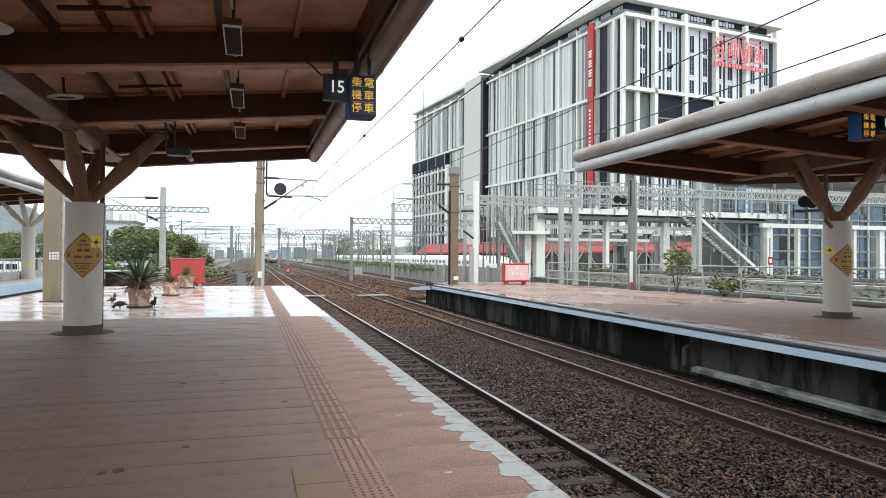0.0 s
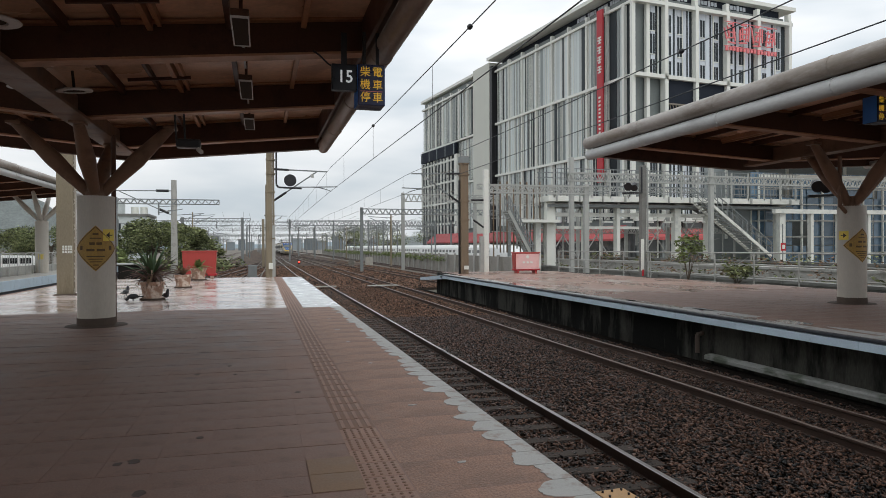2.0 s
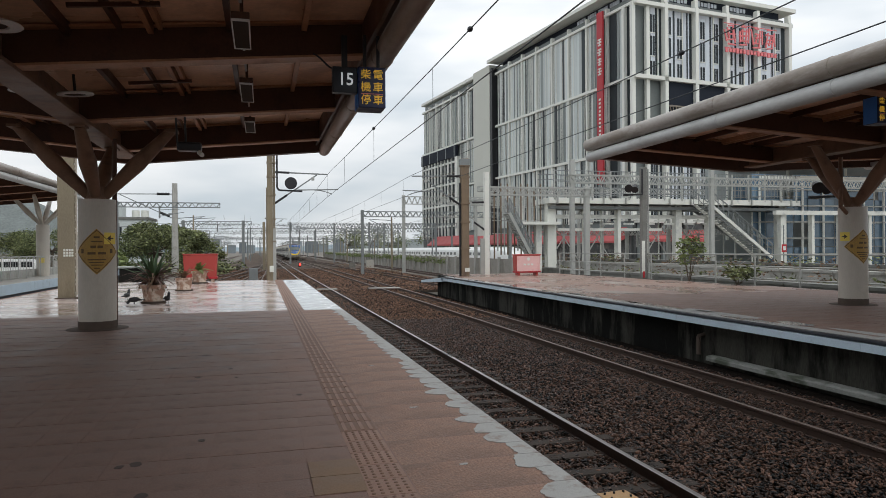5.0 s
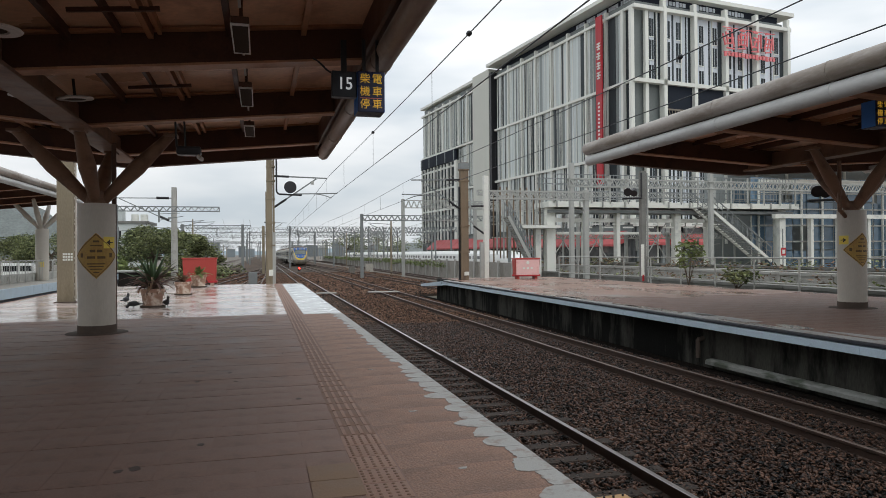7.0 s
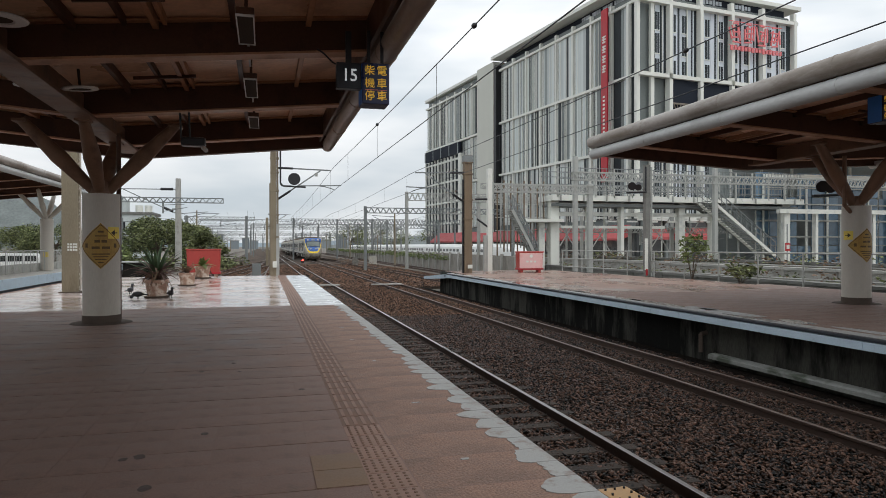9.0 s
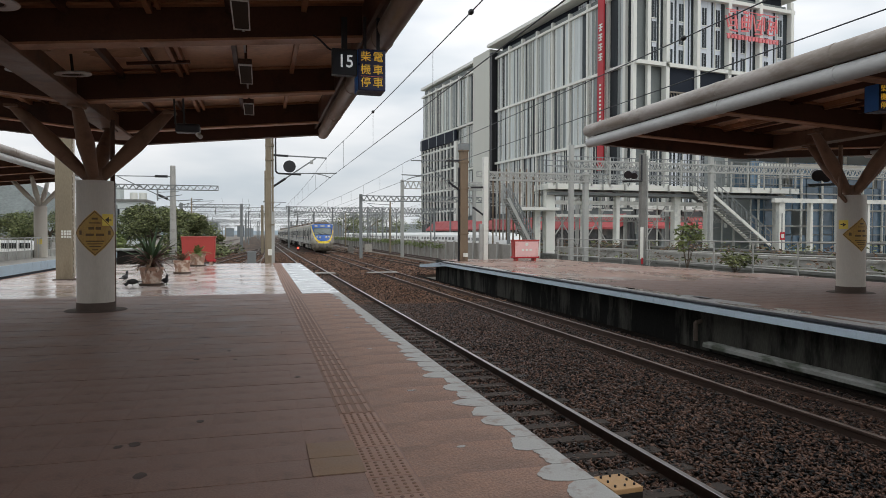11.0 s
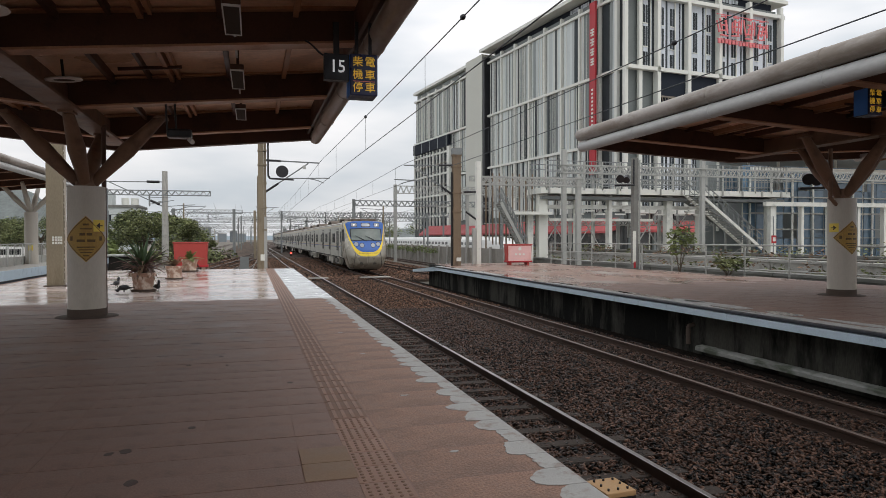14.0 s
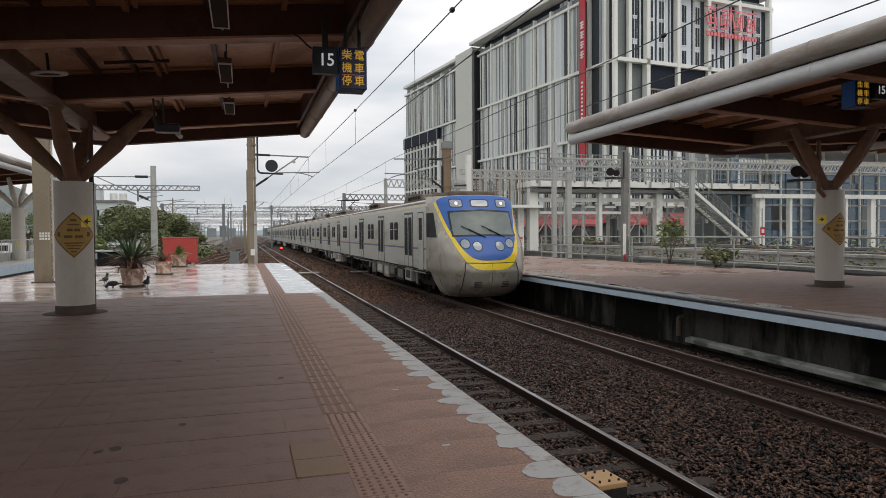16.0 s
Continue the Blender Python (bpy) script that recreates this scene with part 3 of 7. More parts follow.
def tactile_mesh(kind):
    b = N()
    box(b, (0, 0, -0.012), (0.293, 0.292, 0.024))
    if kind == "bars":
        for i in range(4):
            box(b, (-0.105 + i * 0.07, 0, 0.0025), (0.03, 0.27, 0.005))
    else:
        for i in range(5):
            for j in range(5):
                bmesh.ops.create_cone(b, cap_ends=True, segments=6, radius1=0.014, radius2=0.010, depth=0.006, matrix=Matrix.Translation((-0.11 + i * 0.055, -0.11 + j * 0.055, 0.003)))
    me = mesh_of(b, "tactile_tile", "tactile")
    me.materials.append(M["tactile_darker"])
    for p in me.polygons:
        if kind == "bars" and p.normal.z > 0.9 and p.center.z < 0.003:
            p.material_index = 1
        if kind == "dots" and p.center.z > 0.001:
            p.material_index = 1
    return me


ME_BARS, ME_DOTS = tactile_mesh("bars"), tactile_mesh("dots")
# dark plate that shows through the joints of tiles and slabs
part("joint_bed", box(N(), (1.275, (2.2 + P_END) / 2, -0.012), (1.30, P_END - 2.3, 0.018)), "joint_dark", plat, "dark joints between slabs")
y = 2.4
while y < P_END - 0.2:
    shared("tactile_tile", ME_DOTS if y < 5.6 else ME_BARS, plat, pose(0.758, y, 0.003))
    y += 0.3

# dark trodden spots on the dry tiles, and one odd beige tile
r8 = random.Random(8)
for sx, sy, sr in [(-0.46, 5.62, 0.022), (-0.85, 5.12, 0.028), (-0.71, 4.44, 0.03), (-0.38, 8.92, 0.02), (-0.72, 8.41, 0.02), (0.36, 7.11, 0.02), (-0.29, 8.3, 0.016), (-0.95, 5.08, 0.02)]:
    b = N()
    pts = [(sx + sr * 1.5 * r8.uniform(0.75, 1.2) * math.cos(6.2832 * a / 11), sy + sr * 1.5 * r8.uniform(0.9, 1.5) * math.sin(6.2832 * a / 11)) for a in range(11)]
    prism(b, pts, 2, 0.0005, 0.003)
    part("floor_spot", b, "spot", plat, "dark trodden spot on a tile")
me_odd = mesh_of(box(N(), (0, 0, 0), (TILE - 0.008, TILE - 0.008, 0.003)), "odd_tile", "tile_odd")
shared("odd_tile", me_odd, plat, pose(TX0 - TILE / 2, -3.0 + 23 * TILE, 0.0035))
shared("odd_tile", me_odd, plat, pose(TX0 - TILE / 2, -3.0 + 22 * TILE, 0.0032))
# edge slabs with worn white paint, ragged on the inner side
me_slab = mesh_of(box(N(), (0, 0, -0.03), (1.006, 0.592, 0.056), bevel=0.002), "edge_slab", "edge_slab")
SLAB0 = 2.2
for i in range(54):
    y = SLAB0 + i * 0.6
    shared("edge_slab", me_slab, plat, pose(1.421, y + 0.3, 0.0))
r2 = random.Random(5)
for i in range(25):
    y = SLAB0 + i * 0.6
    tongues = r2.choice((1, 1, 2, 2))
    for k in range(tongues):
        ya, ln = y + k * 0.6 / tongues, 0.6 / tongues
        depth = r2.uniform(0.2, 0.33) if r2.random() < 0.85 else r2.uniform(0.13, 0.17)
        skew, root = r2.uniform(0.2, 0.6), min(depth, r2.uniform(0.12, 0.19))
        pts = [(EDGE_L + 0.004, ya + 0.003), (EDGE_L + 0.004, ya + ln - 0.003)]
        for j in range(13):
            u = 1 - j / 12
            swell = max(0.0, math.sin(math.pi * (u ** (math.log(0.5) / math.log(skew))))) ** 0.7
            pts.append((EDGE_L - root - (depth - root) * swell + r2.uniform(-0.011, 0.011), ya + 0.003 + (ln - 0.006) * u))
        part("paint_patch", prism(N(), pts, 2, 0.0, 0.003), "edge_paint", plat, "ragged worn white edge paint")
y = 2.9
for i in range(7):
    cx, n = 1.33 + r2.uniform(-0.06, 0.04), 9
    pts = [(cx + r2.uniform(0.025, 0.055) * math.cos(a / n * 6.283), y + r2.uniform(0.012, 0.026) * math.sin(a / n * 6.283)) for a in range(n)]
    part("paint_patch", prism(N(), pts, 2, 0.0, 0.003), "edge_paint", plat, "small leftover spot of white paint")
    y += r2.uniform(1.6, 2.4)
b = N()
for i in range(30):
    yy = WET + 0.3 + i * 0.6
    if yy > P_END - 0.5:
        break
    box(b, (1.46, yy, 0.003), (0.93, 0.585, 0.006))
part("wet_edge_paint", b, "edge_paint_wet_sheen", plat, "rain-wet white painted edge slabs with the sky's sheen in their colour")
b = N()
box(b, (EDGE_L + 0.0, 12, -0.1), (0.03, 46, 0.14))
part("edge_nosing", b, "concrete_dark", plat)
# planks over the rails at the platform end
for x0, x1, lab in ((3.2, 4.4, "pale concrete crossing plank over a rail"), (6.35, 8.25, "pale concrete crossing plank between rails")):
    b = box(N(), ((x0 + x1) / 2, 41.6, RAIL + 0.0), (x1 - x0, 0.6, 0.05), bevel=0.01)
    solo("crossing_plank", b, "concrete", lab, "plank", group="crossing planks")

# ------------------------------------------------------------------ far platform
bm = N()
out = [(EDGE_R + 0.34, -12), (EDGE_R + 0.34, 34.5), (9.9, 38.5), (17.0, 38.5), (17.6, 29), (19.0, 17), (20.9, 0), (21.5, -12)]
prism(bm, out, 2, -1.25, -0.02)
platR = solo("platform_far", bm, "wall_stained_shaded", "stained, shade-darkened concrete platform opposite with brown paving", "platform", kind="structure")
fv, ff, gv, gf, pavers = [], [], [], [], []
i = 0
x = EDGE_R + 0.62
while x < 21:
    y = -6.0
    back = lambda yy: 19.0 - 0.113 * (yy - 17) if yy > 17 else 19.0 + 0.112 * (17 - yy)
    while y < 38.2:
        if x < back(y) - 0.25 and x < 17.2 + max(0, (38 - y)) * 0.2 and (y < 34.3 or x > 9.95):
            wetp = y > 19.3 + 0.25 * math.sin(x * 2.3)
            if not wetp and 6.5 < y < 19 and x < 17.2 and len(pavers) < 300:
                pavers.append((x, y))
                y += 0.6
                continue
            add_quad_tile(gv if wetp else fv, gf if wetp else ff, x, y, 0.297, 0.297, 0.0)
        y += 0.6
    x += 0.6
me_paver = mesh_of(box(N(), (0, 0, -0.01), (0.594, 0.594, 0.02)), "paver", "tile")
for k, (x, y) in enumerate(pavers):
    shared("paver", me_paver, platR, pose(x, y, 0.001 * math.sin(k * 7.3)))
ob = new("paving", raw("paving", fv, ff, "tile_rest"))
ob.parent = platR
tagged(ob, "brown square paving of the far platform", kind="stuff")
ob = new("wet_paving", raw("wet_paving", gv, gf, "paving_wet"))
ob.parent = platR
tagged(ob, "rain-wet paving of the far platform end", kind="stuff")
b = box(N(), (EDGE_R + 0.32, 14.9, 0.001), (0.3, 40, 0.01))
part("edge_paint", b, "edge_paint", platR, "dirty pale edge stripe")
b = box(N(), (EDGE_R + 0.06, 14.3, -0.018), (0.13, 40.4, 0.05), bevel=0.012)
part("edge_rubber", b, "rubber", platR, "black rubber edge strip")
rp = random.Random(17)
y = 4.0
while y < 34:
    ln, wd = rp.uniform(0.4, 1.5), rp.uniform(0.08, 0.26)
    cx = EDGE_R + rp.uniform(0.3, 0.75)
    pts = [(cx + wd * rp.uniform(0.6, 1.2) * math.cos(6.2832 * a / 14), y + ln * rp.uniform(0.75, 1.1) * math.sin(6.2832 * a / 14)) for a in range(14)]
    wet = rp.random() < 0.55
    part("puddle" if wet else "stain", prism(N(), pts, 2, 0.001, 0.0085 if wet else 0.0075), "puddle" if wet else "edge_paint", platR, "thin puddle along the platform edge" if wet else "pale worn stain along the platform edge")
    y += rp.uniform(0.7, 1.8)
for k in range(14):
    b = box(N(), (EDGE_R + 0.19, -4.3 + k * 2.9, -0.125), (0.42, 2.893, 0.135))
    part("edge_face", b, "nose_blue", platR, "pale blue painted edge face")
b = prism(N(), [(9.34, -0.99), (9.34, -0.92), (9.37, -0.89), (9.53, -0.87), (9.53, -0.99)], 1, -8, 12.9)
part("gutter_kerb", b, "kerb", platR, "mossy grey concrete gutter kerb")
b = N()
rod(b, (9.38, 13.2, -0.5), (9.38, 13.2, -0.9), 0.05)
rod(b, (9.38, 13.2, -0.5), (9.56, 13.2, -0.46), 0.05)
part("drain_pipe", b, "plinth", platR, "dull grey drain pipe")
# sloping tip of the far platform
b = prism(N(), [(34.5, -0.02), (39.5, -0.36), (39.5, -0.50), (34.5, -0.24)], 0, EDGE_R - 0.02, 10.4)
part("ramp_edge", b, "nose_blue", platR, "dark and pale sloping platform tip")

# ------------------------------------------------------------------ side platform
bm = N()
prism(bm, [(-11.0, -1.25), (-11.0, -0.01), (-19.5, -0.01), (-19.5, -1.25)], 1, -12, 64)
platL = solo("platform_side", bm, "concrete", "grey side platform with a blue edge", "platform", kind="structure")
for k in range(18):
    b = box(N(), (-10.97, 5 + k * 3.2, -0.22), (0.07, 3.19, 0.46))
    part("edge_face", b, "nose_blue", platL, "pale blue painted edge face")
# black strip painting the shadow line below the blue face
b = box(N(), (-10.975, 30, -0.62), (0.06, 64, 0.3))
part("edge_rubber", b, "rubber", platL)

# ------------------------------------------------------------------ platform canopies
def canopy(label, cx, y0, y1, half, zb, slope, cols, group, col_r=0.33, col_top=2.46, rise=0.0, pipes=("pipe", "pipe_pale")):
    """A butterfly roof: beams rising outwards from a girder over the columns, with gutter pipes along its edges."""
    c = thing("platform_canopy", label, "canopy", pose(cx, 0, rise), group)

    def zx(x):
        return zb + slope * abs(x)
    ys = []
    y = y1 - 1.5
    while y > y0:
        ys.append(y)
        y -= 3.6
    for y in ys:
        for s in (-1, 1):
            b = N()
            e = half - 0.25
            h = 0.46
            # beam light and shade are put into colour: dark web, tan flange
            prism(b, [(0, zx(0) + 0.03), (s * e, zx(e) + 0.03), (s * e, zx(e) + h), (0, zx(0) + h)], 1, y - 0.012, y + 0.012)
            part("beam_web", b, "steel_brown", c)
            b = N()
            for z in (0, h):
                prism(b, [(0, zx(0) + z), (s * e, zx(e) + z), (s * e, zx(e) + z + 0.03), (0, zx(0) + z + 0.03)], 1, y - 0.13, y + 0.13)
            part("beam_flange", b, "steel_tan_lit", c)
    # girder over the columns
    b = box(N(), (0, (y0 + y1) / 2, zb + 0.0), (0.42, y1 - y0 - 1.0, 0.05))
    box(b, (0, (y0 + y1) / 2, zb + 0.2), (0.06, y1 - y0 - 1.0, 0.4))
    part("girder", b, "strut", c)
    # purlins
    k = 0
    x = 0.75
    while x < half - 0.2:
        for s in (-1, 1):
            z = zx(x) + 0.40
            b = N()
            prism(b, [(s * x - 0.035, z - 0.02), (s * x + 0.035, z - 0.02), (s * x + 0.035, z + 0.12), (s * x - 0.035, z + 0.12)], 1, y0, y1 - 0.1)
            part("purlin", b, "steel_tan_lit" if k % 2 else "steel_brown", c)
        x += 0.95
        k += 1
    # paired purlins, and a stiffening angle across them in two bays
    for n, y in enumerate(ys[:4]):
        for s in (-1, 1):
            if n in (1, 2):
                part("cross_angle", bar(N(), (s * 1.0, y - 1.1, zx(1.0) + 0.38), (s * 1.95, y - 1.1, zx(1.95) + 0.38), 0.04, 0.05), "steel_brown", c)
            for dx in (1.35, 1.82):
                x, z = s * dx, zx(dx) + 0.40
                part("purlin", prism(N(), [(x - 0.025, z), (x + 0.025, z), (x + 0.025, z + 0.11), (x - 0.025, z + 0.11)], 1, y - 3.5, y - 0.1), "steel_brown" if dx < 1.5 else "steel_tan_lit", c)
    # roof sheets
    y = y0
    while y < y1 - 0.2:
        ye = min(y + 1.2, y1)
        for s in (-1, 1):
            b = N()
            z = 0.53
            prism(b, [(0, zx(0) + z), (s * (half - 0.14), zx(half) + z - 0.06), (s * (half - 0.14), zx(half) + z - 0.01), (0, zx(0) + z + 0.05)], 1, y + 0.004, ye - 0.004)
            part("roof_sheet", b, "ceiling", c)
        y = ye
    b = box(N(), (0, (y0 + y1) / 2, zx(half) + 0.56), (2 * half - 0.9, y1 - y0 - 0.1, 0.04))
    part("roof_cover", b, "grey_far", c)
    # end fascia
    for s in (-1, 1):
        b = N()
        prism(b, [(0, zx(0) - 0.08), (s * half, zx(half) - 0.08), (s * half, zx(half) + 0.34), (0, zx(0) + 0.46)], 1, y1 - 0.16, y1 - 0.1)
        prism(b, [(0, zx(0) - 0.10), (s * half, zx(half) - 0.10), (s * half, zx(half) - 0.07), (0, zx(0) - 0.07)], 1, y1 - 0.22, y1)
        part("end_fascia", b, "steel_brown", c)
    # edge pipes with jointed sections
    for s in (-1, 1):
        for dx, dz, r in ((0.0, -0.03, 0.15), (0.05, 0.31, 0.175)):
            y = y1 + 0.1
            first = True
            while y > y0:
                e = max(y - 3.0, y0)
                b = N()
                rod(b, (s * (half + dx), e, zx(half) + dz), (s * (half + dx), y, zx(half) + dz), r, n=24)
                rod(b, (s * (half + dx), e + 0.02, zx(half) + dz), (s * (half + dx), e + 0.07, zx(half) + dz), r + 0.008, n=24)
                if first:
                    ball(b, (s * (half + dx), y, zx(half) + dz), r, (1, 0.35, 1))
                    first = False
                part("edge_pipe", b, pipes[0] if dx else pipes[1], c, smooth=True)
                y = e
        b = box(N(), (s * (half - 0.22), (y0 + y1) / 2, zx(half) + 0.26), (0.05, y1 - y0, 0.46))
        part("edge_beam", b, "steel_brown", c)
    for yc in cols:
        col = thing("canopy_column", "cream round column with a dark plinth and four struts", "column", pose(cx, yc, 0), "canopy columns")
        b = N()
        bmesh.ops.create_cone(b, cap_ends=True, segments=48, radius1=col_r, radius2=col_r, depth=col_top - 0.15, matrix=Matrix.Translation((0, 0, 0.15 + (col_top - 0.15) / 2)))
        part("shaft", b, "column", col, smooth=True)
        b = N()
        bmesh.ops.create_cone(b, cap_ends=True, segments=48, radius1=col_r + 0.01, radius2=col_r + 0.01, depth=0.16, matrix=Matrix.Translation((0, 0, 0.08)))
        bmesh.ops.create_cone(b, cap_ends=True, segments=40, radius1=col_r + 0.22, radius2=col_r + 0.2, depth=0.012, matrix=Matrix.Translation((0, 0, 0.006)))
        part("plinth", b, "plinth", col, smooth=True)
        b = N()
        bmesh.ops.create_cone(b, cap_ends=True, segments=32, radius1=0.2, radius2=0.17, depth=0.26, matrix=Matrix.Translation((0, 0, col_top + 0.12)))
        part("strut_hub", b, "strut", col, smooth=True)
        for dx, dy in ((-1.32, -0.15), (1.36, -0.15), (0.0, -1.3), (0.0, 1.4)):
            top = Vector((dx, dy, zx(dx) + rise + (0.0 if dx else -0.02)))
            foot = Vector((dx * 0.08, dy * 0.06, col_top + 0.05))
            mid = foot.lerp(top, 0.5)
            b = N()
            rod(b, foot, mid, 0.095, 0.155, n=16)
            rod(b, mid, top, 0.155, 0.09, n=16)
            part("strut", b, "strut", col, smooth=True)
            b = box(N(), top + Vector((0, 0, -0.02)), (0.24, 0.3, 0.05))
            part("strut_plate", b, "strut", col)
    return c


CX = -3.03
canopy("brown steel platform canopy with grey edge pipes", CX, -9, 18.0, 4.63, 3.68, 0.095, (14.3,), "platform canopies", pipes=("pipe_brown", "pipe_brown"))
canopy("brown steel platform canopy with grey edge pipes", 14.5, -9, 18.3, 5.08, 3.92, 0.055, (14.05,), "platform canopies")
canopy("brown steel platform canopy with grey edge pipes", -15.9, 6, 47, 5.0, 3.9, 0.10, (), "platform canopies", rise=0.45)
for yc in (46.0, 33.0):
    col = thing("canopy_column", "cream round column of the side platform canopy", "column", pose(-12.75, yc, 0), "canopy columns")
    b = N()
    bmesh.ops.create_cone(b, cap_ends=True, segments=32, radius1=0.36, radius2=0.36, depth=3.1, matrix=Matrix.Translation((0, 0, 1.55)))
    part("shaft", b, "column", col, smooth=True)
    for dx, dy in ((-1.6, 0), (1.6, 0), (0, -1.6), (0, 1.6)):
        b = N()
        rod(b, (0, 0, 3.0), (dx * 0.5, dy * 0.5, 3.85), 0.1, 0.16, n=12)
        rod(b, (dx * 0.5, dy * 0.5, 3.85), (dx, dy, 4.75), 0.16, 0.1, n=12)
        part("strut", b, "column", col, smooth=True)
    part("notice", box(N(), (0.05, -0.37, 0.95), (0.26, 0.02, 0.3)), "yellow", col, "small yellow notice")


# notices wrapped on the columns
def wrapped(name, outline, r, parent, mat, az, z, label=""):
    """A flat outline (u along the girth, v up) bent round a column of radius r."""
    b = N()
    us = [p[0] for p in outline]
    lo, hi = min(us), max(us)
    k = 14
    rows = []

    def cut(u):
        vs = []
        for i in range(len(outline)):
            (a0, b0), (a1, b1) = outline[i], outline[(i + 1) % len(outline)]
            if (a0 - u) * (a1 - u) <= 0 and a0 != a1:
                vs.append(b0 + (b1 - b0) * (u - a0) / (a1 - a0))
        return min(vs), max(vs)
    for i in range(k + 1):
        u = lo + (hi - lo) * (0.001 + 0.998 * i / k)
        v0, v1 = cut(u)
        a = az + u / r
        rows.append([b.verts.new((rr * math.sin(a), -rr * math.cos(a), z + v)) for v in (v0, v1) for rr in (r,)])
    for i in range(k):
        b.faces.new((rows[i][0], rows[i + 1][0], rows[i + 1][1], rows[i][1]))
    return part(name, b, mat, parent, label)


for col in [o for o in scene.objects if o.name.startswith("canopy_column") and abs(o.matrix_basis.translation.y - 14.2) < 0.4]:
    right = col.matrix_basis.translation.x > 0
    az = radians(-4 if right else 10)
    g = thing("column_notice", "ochre diamond warning notice wrapped on a column", "notice", col.matrix_basis.copy(), "column notices")
    R = 0.334
    wrapped("panel", [(-0.45, 0), (0, -0.43), (0.45, 0), (0, 0.43)], R, g, "diamond", az, 1.47)
    R = 0.3365
    for a, b in (((-0.43, 0.0), (0.0, 0.41)), ((0.0, 0.41), (0.43, 0.0)), ((-0.43, 0.0), (0.0, -0.41)), ((0.0, -0.41), (0.43, 0.0))):
        k = 0.018 if a[1] + b[1] < 0 else -0.018
        wrapped("border_bar", [a, b, (b[0], b[1] + k), (a[0], a[1] + k)], R, g, "faded_ink", az, 1.47)
    for z0, w, h in ((0.27, 0.1, 0.035), (0.19, 0.2, 0.02), (-0.15, 0.32, 0.022), (-0.20, 0.26, 0.018), (-0.25, 0.2, 0.018), (-0.31, 0.1, 0.02)):
        wrapped("text_bar", [(-w / 2, -h / 2), (w / 2, -h / 2), (w / 2, h / 2), (-w / 2, h / 2)], R, g, "faded_ink", az, 1.47 + z0)
    for z0, w, h in ((0.09, 0.24, 0.05), (-0.03, 0.36, 0.045)):
        for s in (-1, 1):
            wrapped("picture_bar", [(s * w / 4 - w / 5, -h / 2), (s * w / 4 + w / 5, -h / 2), (s * w / 4 + w / 5, h / 2), (s * w / 4 - w / 5, h / 2)], R, g, "faded_ink", az, 1.47 + z0)
    for s in (-1, 1):
        wrapped("side_bar", [(s * 0.27 - 0.03, -0.03), (s * 0.27 + 0.03, -0.03), (s * 0.27 + 0.03, 0.05), (s * 0.27 - 0.03, 0.05)], R, g, "faded_ink", az, 1.47)
    aa = radians(-80 if right else 54)
    g = thing("arrow_label", "yellow square label with a black arrow on a column", "label", col.matrix_basis.copy(), "arrow labels")
    wrapped("panel", [(-0.13, -0.11), (0.13, -0.11), (0.13, 0.11), (-0.13, 0.11)], 0.3355, g, "yellow", aa, 1.72)
    s = 1 if right else -1
    wrapped("arrow_shaft", [(-0.07, -0.01), (0.07, -0.01), (0.07, 0.01), (-0.07, 0.01)], 0.3375, g, "ink", aa, 1.72)
    wrapped("arrow_head", [(s * 0.08, 0), (s * 0.0, 0.06), (s * 0.02, 0.0), (s * 0.0, -0.06)], 0.338, g, "ink", aa, 1.72)

# ceiling lamps, ring fixtures, signs
for y0, y1 in ((7.5, 8.55), (10.35, 11.6), (13.4, 14.6), (3.6, 4.8)):
    lamp = thing("ceiling_light", "unlit fluorescent ceiling light in a pale frame", "ceiling light", pose(-0.2, (y0 + y1) / 2, 3.92), "ceiling lights")
    ln = y1 - y0
    part("housing", box(N(), (0, 0, 0.04), (0.19, ln, 0.08), bevel=0.01), "steel_brown", lamp)
    part("diffuser", box(N(), (0, 0, -0.008), (0.165, ln - 0.04, 0.016)), "tube", lamp)
    b = N()
    for s in (-1, 1):
        box(b, (s * 0.09, 0, -0.012), (0.014, ln, 0.024))
        box(b, (0, s * ln / 2, -0.012), (0.195, 0.018, 0.024))
    part("frame", b, "tube_frame", lamp)
    part("conduit", box(N(), (0, -ln / 2 - 0.8, 0.18), (0.03, 1.6, 0.03)), "tube_frame", lamp)
    part("hanger", box(N(), (0, 0, 0.3), (0.04, 0.04, 0.5)), "steel_brown", lamp)
for x, y, tx, ty in ((-2.66, 7.85, 3, 0), (-3.26, 11.1, 5, 5), (-2.62, 11.05, 5, -4)):
    ring = thing("ring_lamp", "white round ring lamp tilted under the roof girder", "ceiling lamp", pose(x, y, 3.77, tx, ty), "ring lamps")
    b = N()
    seg = 36
    k = 0.8 if y > 9 else 1.0
    prof = [(0.19 * k, 0.0), (0.30 * k, 0.0), (0.315 * k, 0.015), (0.30 * k, 0.03), (0.19 * k, 0.03)]
    vs = [[b.verts.new((r * math.cos(6.2832 * i / seg), r * math.sin(6.2832 * i / seg), z)) for r, z in prof] for i in range(seg)]
    for i in range(seg):
        for j in range(5):
            b.faces.new((vs[i][j], vs[(i + 1) % seg][j], vs[(i + 1) % seg][(j + 1) % 5], vs[i][(j + 1) % 5]))
    part("rim", b, "tube_frame", ring, smooth=True)
    b = N()
    bmesh.ops.create_cone(b, cap_ends=True, segments=28, radius1=0.17, radius2=0.1, depth=0.04, matrix=Matrix.Translation((0, 0, 0.03)))
    rod(b, (0, 0, 0.03), (0, 0, 0.3), 0.02)
    part("core", b, "tube", ring, smooth=True)


